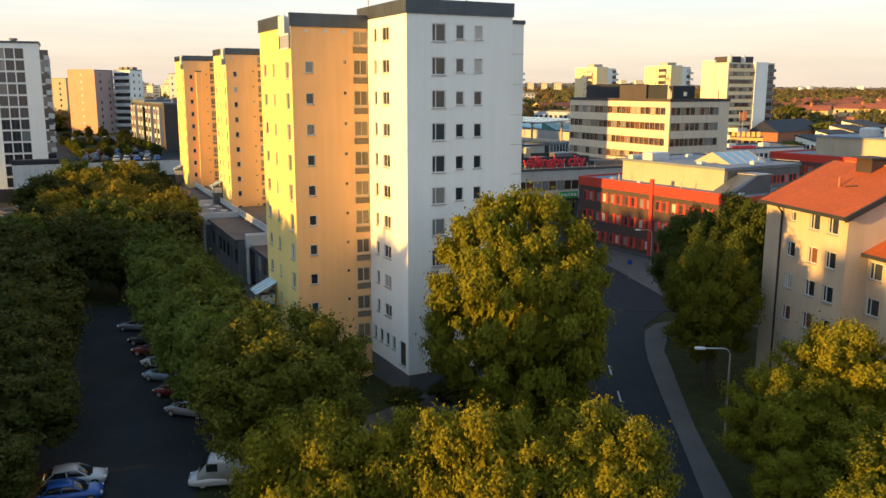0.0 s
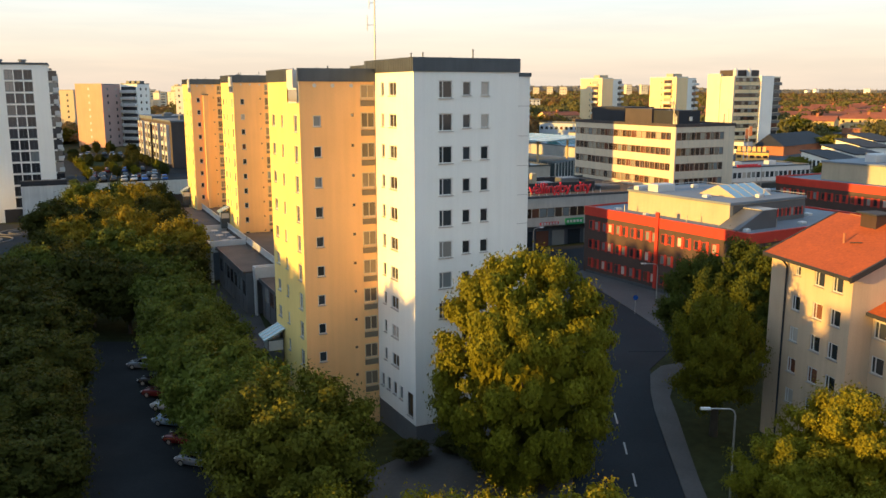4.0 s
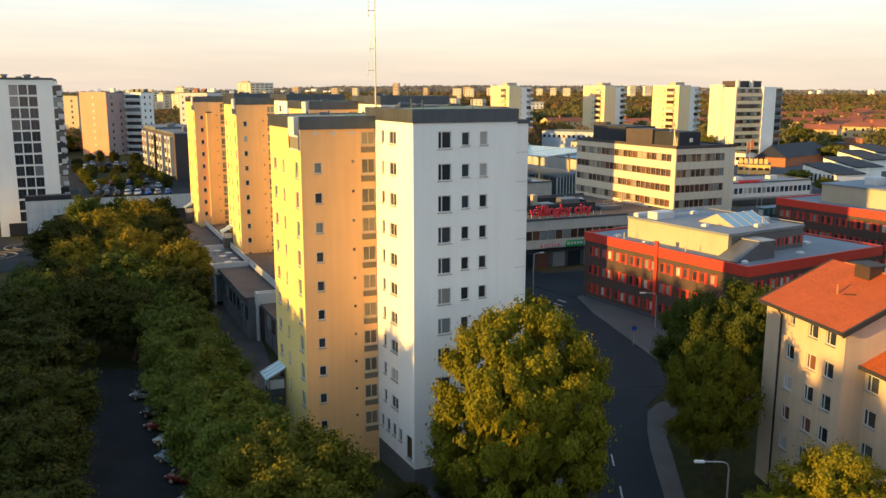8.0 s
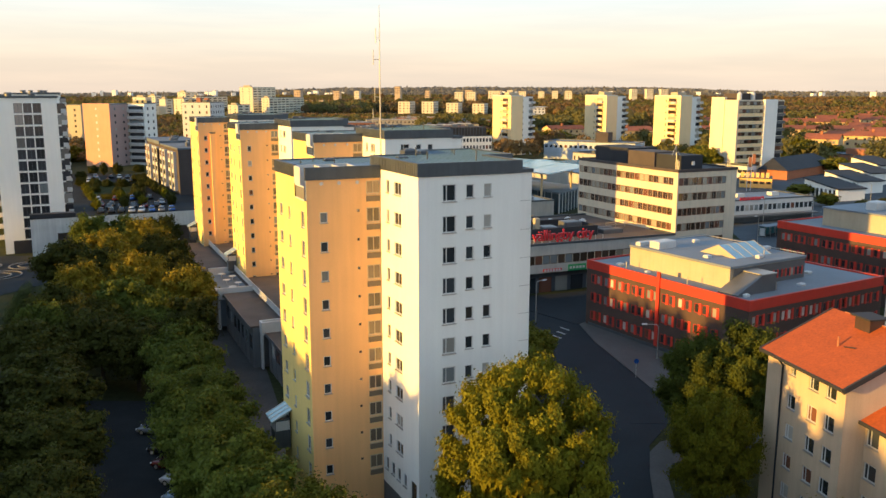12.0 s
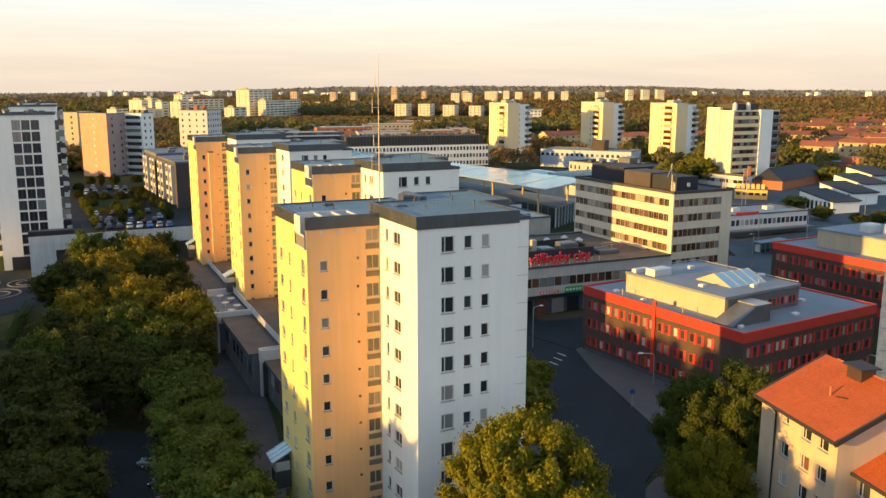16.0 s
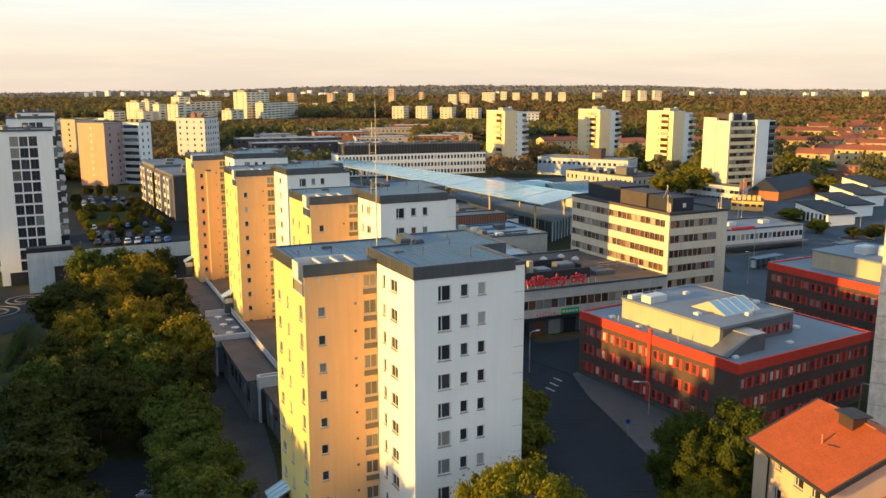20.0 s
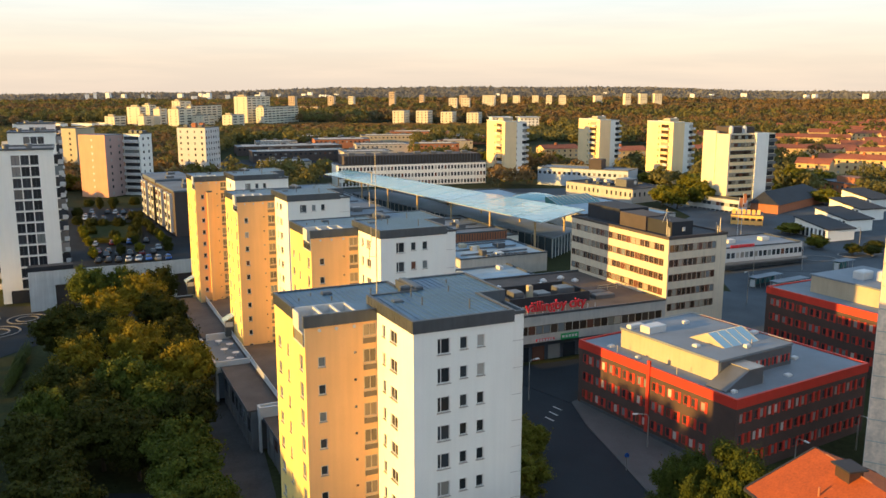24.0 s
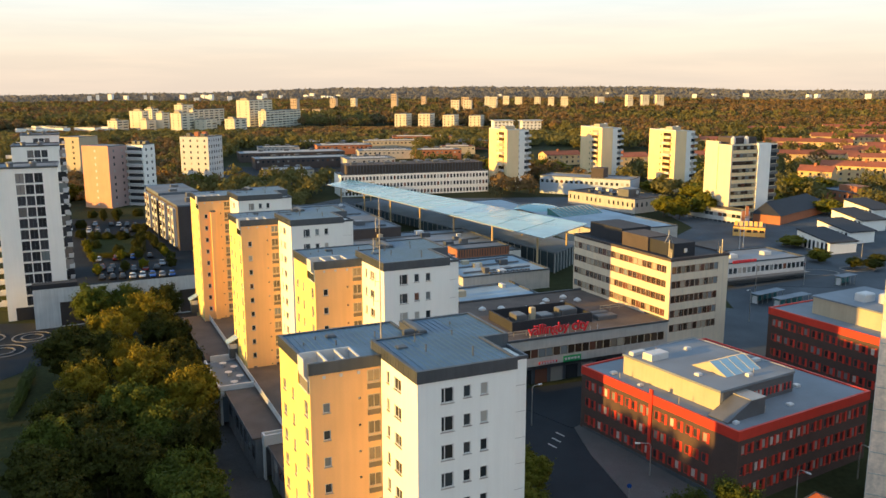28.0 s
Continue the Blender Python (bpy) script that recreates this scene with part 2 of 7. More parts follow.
def leaf_material(name, color, vary=0.16, island=0.2):
    m = material(name, color, 0.65, spots=0.2, scale=0.5, grain=0.12, grain_scale=3.0, vary=vary, island=island, spec=0.1)
    nt = m.node_tree
    b = nt.nodes["Principled BSDF"]
    tr = nt.nodes.new("ShaderNodeBsdfTranslucent")
    mx = nt.nodes.new("ShaderNodeMixShader")
    mx.inputs[0].default_value = 0.27
    src = b.inputs["Base Color"].links[0].from_socket
    nt.links.new(src, tr.inputs[0])
    nt.links.new(b.outputs[0], mx.inputs[1])
    nt.links.new(tr.outputs[0], mx.inputs[2])
    nt.links.new(mx.outputs[0], nt.nodes["Material Output"].inputs[0])
    return m


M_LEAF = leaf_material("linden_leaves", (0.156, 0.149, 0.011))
# dark leaves for hedges, and for trees whose shade is put into the colour
M_LEAF_DARK = leaf_material("dark_and_shaded_leaves", (0.056, 0.060, 0.011))
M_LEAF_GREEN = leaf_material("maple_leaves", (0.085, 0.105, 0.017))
# leaf colour that carries low sunlight on some park trees
M_LEAF_SUNLIT = leaf_material("sunlit_leaves", (0.21, 0.165, 0.016))
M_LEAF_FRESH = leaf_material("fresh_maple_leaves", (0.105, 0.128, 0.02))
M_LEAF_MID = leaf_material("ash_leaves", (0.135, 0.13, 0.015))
# gold of the low sun put into the leaf colour
M_LEAF_SUNGOLD = leaf_material("sun_gold_leaves", (0.21, 0.185, 0.013))
M_FOREST = leaf_material("pine_woods", (0.18, 0.115, 0.05), 0.1, 0.16)
M_FOREST_GREEN = leaf_material("birch_woods", (0.142, 0.128, 0.042), 0.1, 0.16)
M_FOREST_DARK = leaf_material("spruce_woods", (0.11, 0.095, 0.045), 0.1, 0.16)
M_CANOPY.node_tree.nodes["Principled BSDF"].inputs["Alpha"].default_value = 0.7
# grey leaf colour puts distance haze into the farthest woods
M_FOREST_HAZY = leaf_material("hazy_far_woods", (0.155, 0.156, 0.155), 0.1, 0.1)


# ---------- building helpers ----------
def part(name, bm, mat, parent=None, label=""):
    me = bpy.data.meshes.new(name)
    bm.to_mesh(me)
    bm.free()
    me.materials.append(mat)
    return hang(name, me, parent, label)


def hang(name, me, parent=None, label=""):
    ob = new(name, me)
    if parent is not None:
        ob.parent = parent
    return tagged(ob, label)


def thing(name, x, y, z, turn=0.0, label="", category="", group="", kind=""):
    ob = new(name)
    ob.empty_display_size = 0.5
    ob.matrix_basis = pose(x, y, z, 0, 0, turn)
    return tagged(ob, label, category, group, kind)


def quad(bm, pts):
    return bm.faces.new([bm.verts.new(p) for p in pts])


def box(bm, x0, y0, z0, x1, y1, z1, cut=0.0):
    """An upright block; cut bevels its upper edges."""
    v = [bm.verts.new(p) for p in ((x0, y0, z0), (x1, y0, z0), (x1, y1, z0), (x0, y1, z0))]
    if cut:
        m = [bm.verts.new(p) for p in ((x0, y0, z1 - cut), (x1, y0, z1 - cut), (x1, y1, z1 - cut), (x0, y1, z1 - cut))]
        t = [bm.verts.new(p) for p in ((x0 + cut, y0 + cut, z1), (x1 - cut, y0 + cut, z1), (x1 - cut, y1 - cut, z1), (x0 + cut, y1 - cut, z1))]
        rings = (v, m, t)
    else:
        t = [bm.verts.new(p) for p in ((x0, y0, z1), (x1, y0, z1), (x1, y1, z1), (x0, y1, z1))]
        rings = (v, t)
    bm.faces.new(v[::-1])
    for a, b in zip(rings, rings[1:]):
        for i in range(4):
            j = (i + 1) % 4
            bm.faces.new((a[i], a[j], b[j], b[i]))
    bm.faces.new(rings[-1])
    return bm


def box_part(name, x0, y0, z0, x1, y1, z1, mat, parent=None, label="", cut=0.0):
    return part(name, box(bmesh.new(), x0, y0, z0, x1, y1, z1, cut), mat, parent, label)


def tube(bm, a, b, r0, r1=None, n=8, cap=True):
    a, b = Vector(a), Vector(b)
    r1 = r0 if r1 is None else r1
    q = (b - a).to_track_quat("Z", "Y")
    ra = [bm.verts.new(a + q @ Vector((r0 * math.cos(k * math.tau / n), r0 * math.sin(k * math.tau / n), 0))) for k in range(n)]
    rb = [bm.verts.new(b + q @ Vector((r1 * math.cos(k * math.tau / n), r1 * math.sin(k * math.tau / n), 0))) for k in range(n)]
    for k in range(n):
        bm.faces.new((ra[k], ra[(k + 1) % n], rb[(k + 1) % n], rb[k]))
    if cap:
        bm.faces.new(rb)
        bm.faces.new(ra[::-1])
    return bm


def wall(bm, p0, p1, z0, z1, holes=(), depth=0.18):
    """A wall from p0 to p1 (outside on the right-hand side when walking), with openings (s0, s1, h0, h1) and their reveals."""
    p0, p1 = Vector((*p0, 0)), Vector((*p1, 0))
    d = (p1 - p0)
    length = d.length
    d.normalize()
    inward = Vector((-d.y, d.x, 0))
    xs = sorted({0.0, length, *[round(h[0], 4) for h in holes], *[round(h[1], 4) for h in holes]})
    zs = sorted({z0, z1, *[round(h[2], 4) for h in holes], *[round(h[3], 4) for h in holes]})
    vs = {}

    def vert(i, j):
        if (i, j) not in vs:
            q = p0 + d * xs[i]
            vs[i, j] = bm.verts.new((q.x, q.y, zs[j]))
        return vs[i, j]

    hx = [(round(h[0], 4), round(h[1], 4), round(h[2], 4), round(h[3], 4)) for h in holes]
    for i in range(len(xs) - 1):
        cx = (xs[i] + xs[i + 1]) / 2
        col = [h for h in hx if h[0] < cx < h[1]]
        for j in range(len(zs) - 1):
            cz = (zs[j] + zs[j + 1]) / 2
            if any(h[2] < cz < h[3] for h in col):
                continue
            bm.faces.new((vert(i, j), vert(i + 1, j), vert(i + 1, j + 1), vert(i, j + 1)))
    for s0, s1, h0, h1 in hx:
        a, b = p0 + d * s0, p0 + d * s1
        ai, bi = a + inward * depth, b + inward * depth
        for f in (((a, h0), (ai, h0), (bi, h0), (b, h0)), ((a, h1), (b, h1), (bi, h1), (ai, h1)), ((a, h0), (a, h1), (ai, h1), (ai, h0)), ((b, h0), (bi, h0), (bi, h1), (b, h1))):
            quad(bm, [(q.x, q.y, z) for q, z in f])
    bmesh.ops.remove_doubles(bm, verts=bm.verts, dist=0.0005)
    return bm


def hull(bm, sections):
    """Joins rings of (x, y, z) points into a skin and closes its ends."""
    rings = [[bm.verts.new(p) for p in s] for s in sections]
    for a, b_ in zip(rings, rings[1:]):
        for i in range(len(a)):
            j = (i + 1) % len(a)
            bm.faces.new((a[i], a[j], b_[j], b_[i]))
    bm.faces.new(rings[0][::-1])
    bm.faces.new(rings[-1])
    return bm


WINDOWS = {}


def window_meshes(w, h, mullions, mat_frame):
    """A frame with glazing bars and its glass, centred on the opening, facing -y."""
    key = (round(w, 2), round(h, 2), tuple(mullions), mat_frame.name)
    if key not in WINDOWS:
        bm = bmesh.new()
        t, dp = min(0.09, w * 0.1), 0.07
        edges = [t, *[c for mx in mullions for c in (mx * w - t * 0.45, mx * w + t * 0.45)], w - t]
        wall(bm, (-w / 2, -dp), (w / 2, -dp), -h / 2, h / 2, [(edges[k], edges[k + 1], -h / 2 + t, h / 2 - t) for k in range(0, len(edges), 2)], dp)
        fr = bpy.data.meshes.new("window")
        bm.to_mesh(fr)
        bm.free()
        fr.materials.append(mat_frame)
        bm = bmesh.new()
        quad(bm, ((-w / 2 + t, -0.02, -h / 2 + t), (w / 2 - t, -0.02, -h / 2 + t), (w / 2 - t, -0.02, h / 2 - t), (-w / 2 + t, -0.02, h / 2 - t)))
        gl = bpy.data.meshes.new("pane")
        bm.to_mesh(gl)
        bm.free()
        gl.materials.append(M_GLASS)
        bm = bmesh.new()
        box(bm, -w / 2 - 0.06, -0.24, -h / 2 - 0.06, w / 2 + 0.06, -0.02, -h / 2)
        si = bpy.data.meshes.new("sill")
        bm.to_mesh(si)
        bm.free()
        si.materials.append(M_STEEL)
        WINDOWS[key] = (fr, gl, si)
    return WINDOWS[key]


def windows_on(parent, p0, p1, holes, mullions=(), mat_frame=None, depth=0.14, sill=True, glass=None):
    """Fills the openings of a wall with windows of their own."""
    a, b = Vector((*p0, 0)), Vector((*p1, 0))
    d = (b - a).normalized()
    inward = Vector((-d.y, d.x, 0))
    turn = math.degrees(math.atan2(d.y, d.x))
    for s0, s1, h0, h1 in holes:
        fr, gl, si = window_meshes(s1 - s0, h1 - h0, mullions, mat_frame or M_FRAME)
        c = a + d * ((s0 + s1) / 2) + inward * depth
        w = hang("window", fr, parent)
        w.matrix_basis = pose(c.x, c.y, (h0 + h1) / 2, 0, 0, turn)
        g = hang("pane", gl, w)
        if glass is not None:
            g.material_slots[0].link = "OBJECT"
            g.material_slots[0].material = glass
        if sill:
            hang("sill", si, w)


def solid(bm, outline, z0, z1):
    """A prism over a plan outline (counter-clockwise)."""
    lo = [bm.verts.new((x, y, z0)) for x, y in outline]
    hi = [bm.verts.new((x, y, z1)) for x, y in outline]
    bm.faces.new(hi)
    bm.faces.new(lo[::-1])
    for i in range(len(lo)):
        j = (i + 1) % len(lo)
        bm.faces.new((lo[i], lo[j], hi[j], hi[i]))
    return bm


def parapet(bm, outline, z0, z1, out=0.12, thick=0.3):
    """A raised edge round a plan outline, standing a little proud of the wall."""
    n = len(outline)
    c = [Vector(p) for p in outline]

    def offset(k):
        res = []
        for i in range(n):
            a, b, e = c[i - 1], c[i], c[(i + 1) % n]
            d1, d2 = (b - a).normalized(), (e - b).normalized()
            n1, n2 = Vector((d1.y, -d1.x)), Vector((d2.y, -d2.x))
            m = (n1 + n2)
            m = m / max(0.2, m.dot(n1))
            res.append(b + m * k)
        return res

    o, i_ = offset(out), offset(out - thick)
    r = [[bm.verts.new((*p, z)) for p in q] for q, z in ((o, z0), (o, z1), (i_, z1), (i_, z0))]
    for a, b in ((0, 1), (1, 2), (2, 3), (3, 0)):
        for k in range(n):
            j = (k + 1) % n
            bm.faces.new((r[a][k], r[a][j], r[b][j], r[b][k]))
    return bm


def smooth(t):
    t = min(1.0, max(0.0, t))
    return t * t * (3 - 2 * t)


def ramp(v, knots):
    for (a, za), (b, zb) in zip(knots, knots[1:]):
        if v <= b:
            return za + (zb - za) * smooth((v - a) / (b - a)) if v > a else za
    return knots[-1][1]


HILLS = ((-1.0, -22), (-0.55, -22), (-0.33, -14), (-0.1, 3), (0.0, 6), (0.2, 6), (0.38, -6), (0.6, -11), (1.0, -11))
EAST = ((0, -0.8), (60, -0.4), (90, 1.2), (125, 2.0), (180, 3.2), (240, 5.0), (310, 7.5), (600, 9.0), (1500, 12.0), (3000, 16.0), (5000, 30.0))
WEST = ((0, -2.6), (223, -2.6), (231, 7.4), (310, 7.8), (600, 9.0), (1500, 12.0), (3000, 16.0), (5000, 30.0))


def ground_z(x, y):
    """Height of the terrain: a low car park and park to the west, a street that climbs, a plateau behind."""
    k = smooth((x + 19) / 25.0)
    z = ramp(y, WEST) * (1 - k) + ramp(y, EAST) * k
    if y > 1500:
        # far hills: high ahead, low to both sides
        z += ramp(x / y, HILLS) * (y - 1500) / 2000.0
    return z


def sheet(name, rows, mat, lift=0.04, parent=None):
    """A strip of road or paving between two lines of plan points, draped over the terrain."""
    bm = bmesh.new()
    prev = None
    for (ax, ay), (bx, by) in rows:
        cur = []
        for k in range(7):
            x, y = ax + (bx - ax) * k / 6, ay + (by - ay) * k / 6
            cur.append(bm.verts.new((x, y, ground_z(x, y) + lift)))
        if prev:
            for k in range(6):
                bm.faces.new((prev[k], prev[k + 1], cur[k + 1], cur[k]))
        prev = cur
    bmesh.ops.recalc_face_normals(bm, faces=bm.faces)
    for f in bm.faces:
        if f.normal.z < 0:
            f.normal_flip()
    # the edge goes down into the ground as a kerb
    rim = [e for e in bm.edges if e.is_boundary]
    for v in bmesh.ops.extrude_edge_only(bm, edges=rim)["geom"]:
        if isinstance(v, bmesh.types.BMVert):
            v.co.z -= lift + 0.15
    return part(name, bm, mat, parent)


def finely(rows, n=6):
    """Adds rows between rows, so that a strip follows the ground."""
    out = []
    for (a, b), (c, d) in zip(rows, rows[1:]):
        for k in range(n):
            t = k / n
            out.append(((a[0] + (c[0] - a[0]) * t, a[1] + (c[1] - a[1]) * t), (b[0] + (d[0] - b[0]) * t, b[1] + (d[1] - b[1]) * t)))
    return out + [rows[-1]]


# ---------- ground ----------
def terrain():
    xs = sorted({*range(-200, 221, 6), *range(-600, -200, 25), *range(220, 700, 25), *range(-2800, -600, 200), *range(700, 2900, 200)})
    ys = sorted({*range(-60, 330, 6), *range(330, 800, 20), *range(800, 2000, 100), *range(2000, 4951, 250), -400})
    bm = bmesh.new()
    grid = [[bm.verts.new((x, y, ground_z(x, y) + (noise.noise(Vector((x, y, 0)) * 0.002) * 4 if y > 500 else 0))) for x in xs] for y in ys]
    for j in range(len(ys) - 1):
        for i in range(len(xs) - 1):
            bm.faces.new((grid[j][i], grid[j][i + 1], grid[j + 1][i + 1], grid[j + 1][i]))
    return tagged(part("ground", bm, M_GRASS), "dark grass and earth between trees and streets", "ground", kind="structure")


terrain()
road_rows = [((6, 5), (16, 5)), ((8, 30), (16.4, 30)), ((9, 50), (17.0, 50)), ((10, 63), (18.8, 63)), ((11, 76), (20.2, 76)), ((11.5, 88), (21.5, 86)), ((11, 100), (27, 95)), ((9, 112), (25, 108)), ((6, 122), (22, 121)), ((2, 130), (21, 133)), ((-6, 141), (17, 145))]
tagged(sheet("road", finely(road_rows), M_ASPHALT, 0.05), "dark asphalt street curving past the towers", "road", kind="structure")
tagged(sheet("road_side_street", finely([((20.5, 92), (24, 99)), ((40, 92), (42, 100)), ((70, 105), (66, 112)), ((110, 130), (104, 136))]), M_ASPHALT, 0.07), "asphalt side street beside the brick office", "road", kind="structure")
tagged(sheet("pavement", finely([((17.0, 20), (18.9, 20)), ((17.1, 50), (19.0, 50)), ((18.5, 63), (20.0, 62)), ((19.6, 76), (21.5, 75)), ((20.2, 80), (21.8, 78.8)), ((21.2, 84.4), (22.9, 81.8)), ((22.9, 86.8), (24.8, 82.6)), ((26, 88.2), (27, 84)), ((34, 90), (35, 86))]), M_PAVING, 0.16), "grey paved footway along the street", "pavement", kind="structure")
tagged(sheet("pavement_square", finely([((27.0, 97), (38, 104)), ((24.5, 108), (34, 112)), ((21.5, 121), (28, 123)), ((20.5, 131), (22.5, 133))]), M_PAVING, 0.16), "pale paved apron before the brick office", "pavement", kind="structure")
tagged(sheet("pavement_tower", finely([((-10, 58), (9, 58)), ((-8, 66), (10.5, 66)), ((-2, 70), (11, 74)), ((6, 76), (11.3, 84)), ((8, 86), (11, 98)), ((5, 100), (9, 111))]), M_PAVING, 0.10), "grey paving round the foot of the tower", "pavement", kind="structure")
tagged(sheet("car_park", finely([((-33, 30), (-14, 30)), ((-36, 62), (-17, 60)), ((-44, 95), (-30, 95)), ((-53, 108), (-33, 108))]), M_LOT, 0.05), "dark asphalt car park between the trees", "car park", kind="structure")
tagged(sheet("pavement_mall", finely([((0, 138), (40, 155)), ((60, 160), (66, 170)), ((70, 200), (90, 180)), ((75, 260), (140, 230))]), M_ASPHALT_PALE, 0.06), "asphalt bus square behind the office block", "square", kind="structure")
tagged(sheet("path", finely([((-30, 84), (-18, 86)), ((-33, 104), (-24, 108)), ((-42, 130), (-33, 135)), ((-52, 150), (-42, 155)), ((-66, 186), (-56, 190))]), M_PATH, 0.05), "grey footpath between the park and the low shops", "path", kind="structure")
tagged(sheet("pavement_round", finely([((-135, 165), (-95, 165)), ((-135, 190), (-85, 190)), ((-135, 207), (-70, 213))]), M_ASPHALT, 0.05), "grey paved forecourt of the white tower", "forecourt", kind="structure")

tagged(sheet("pavement_court", finely([((-104, 214), (-62, 214)), ((-114, 240), (-70, 240)), ((-128, 272), (-84, 272)), ((-142, 306), (-100, 306)), ((-146, 318), (-112, 318))]), M_LOT, 0.04), "dark asphalt court beside the white tower", "court", kind="structure")
tagged(sheet("pavement_church", finely([((58, 224), (150, 215)), ((62, 262), (180, 250)), ((88, 300), (190, 300)), ((86, 345), (176, 352))]), M_ASPHALT_PALE, 0.12), "dark asphalt yards round the halls", "square", kind="structure")
tagged(sheet("pavement_north", finely([((-40, 318), (60, 318)), ((-60, 360), (84, 360)), ((-50, 378), (70, 384))]), M_ASPHALT_PALE, 0.1), "asphalt yard before the long office", "square", kind="structure")
tagged(sheet("pavement_shops", finely([((20, 131), (24, 133)), ((12, 140), (38, 140)), ((14, 148), (42, 158))]), M_ASPHALT, 0.14), "dark asphalt before the shop fronts", "pavement", kind="structure")
tagged(sheet("pavement_office", finely([((44, 157), (72, 148)), ((56, 176), (84, 168)), ((62, 204), (96, 190))]), M_ASPHALT_PALE, 0.15), "dark asphalt beside the office block", "pavement", kind="structure")
for x, y, r in ((-103.0, 197.0, 4.4), (-113.5, 195.0, 4.2), (-104.5, 185.5, 5.0)):
    ring = thing("kerb_ring", x, y, ground_z(x, y) + 0.1, 0, "pale round kerb in the forecourt", "kerb", "kerb rings")
    for r_ in (r, r * 0.55):
        bm = bmesh.new()
        n = 28
        hull_ = [[bm.verts.new(((r_ + e) * math.cos(k * math.tau / n), (r_ + e) * math.sin(k * math.tau / n), z_)) for k in range(n)] for e, z_ in ((-0.2, 0), (-0.2, 0.14), (0.2, 0.14), (0.2, 0))]
        for a, b in zip(hull_, hull_[1:]):
            for k in range(n):
                bm.faces.new((a[k], a[(k + 1) % n], b[(k + 1) % n], b[k]))
        part("kerb", bm, M_KERB, ring)
for x, y, r in ((119.5, 240.5, 5.0), (106.0, 236.0, 5.6)):
    ring = thing("kerb_ring", x, y, ground_z(x, y) + 0.1, 0, "pale round kerb of an island on the bus square", "kerb", "kerb rings")
    bm = bmesh.new()
    hull_ = [[bm.verts.new(((r + e) * math.cos(k * math.tau / 28), (r + e) * 0.7 * math.sin(k * math.tau / 28), z_)) for k in range(28)] for e, z_ in ((-0.25, 0), (-0.25, 0.14), (0.25, 0.14), (0.25, 0))]
    for a, b in zip(hull_, hull_[1:]):
        for k in range(28):
            bm.faces.new((a[k], a[(k + 1) % 28], b[(k + 1) % 28], b[k]))
    part("kerb", bm, M_KERB, ring)
tagged(sheet("road_yard", finely([((-120, 425), (-44, 425)), ((-150, 500), (-30, 500)), ((-170, 600), (-20, 600)), ((-190, 690), (-60, 690))]), M_ASPHALT, 0.08), "asphalt yards between the low halls", "yard", kind="structure")
tagged(sheet("road_north", finely([((-30, 430), (-18, 430)), ((-24, 520), (-12, 520)), ((-50, 640), (-40, 640)), ((-76, 760), (-66, 760)), ((-100, 880), (-92, 880))]), M_ASPHALT, 0.12), "road leading away between trees", "road", kind="structure")

# dashes on the street
dash_mesh = bpy.data.meshes.new("dash")
bm = bmesh.new()
box(bm, -0.08, -1.1, 0, 0.08, 1.1, 0.012)
bm.to_mesh(dash_mesh)
bm.free()
dash_mesh.materials.append(M_PAINT)
markings = thing("road_markings", 15, 73, 0, 0, "worn white dashes along the middle of the street", "road marking", kind="structure")
for k, (x, y, a) in enumerate(((13.6, 49, -6), (14.3, 56, -7), (14.9, 63, -6), (15.3, 68.5, -5), (15.6, 74.2, -4), (15.8, 80, -1), (15.6, 86.5, 4))):
    d = hang("dash", dash_mesh, markings)
    sl = math.degrees(math.atan2(ground_z(x, y + 1) - ground_z(x, y - 1), 2))
    d.matrix_basis = Matrix.Translation((x - 15, y - 73, ground_z(x, y) + 0.07)) @ pose(0, 0, 0, sl, 0, a)
for k in range(3):
    d = hang("stripe", dash_mesh, markings, "")
    x, y = 16.0 + 0.9 * k, 124.0 + 2.2 * k
    d.matrix_basis = Matrix.Translation((x - 15, y - 73, ground_z(x, y) + 0.09)) @ pose(0, 0, 0, 0, 0, 35) @ Matrix.Diagonal((2.2, 0.9, 1, 1))

# ---------- the four towers ----------
STOREY = 2.72
TURN = 25.2
TOP = 32.22          # underside of the roof edge


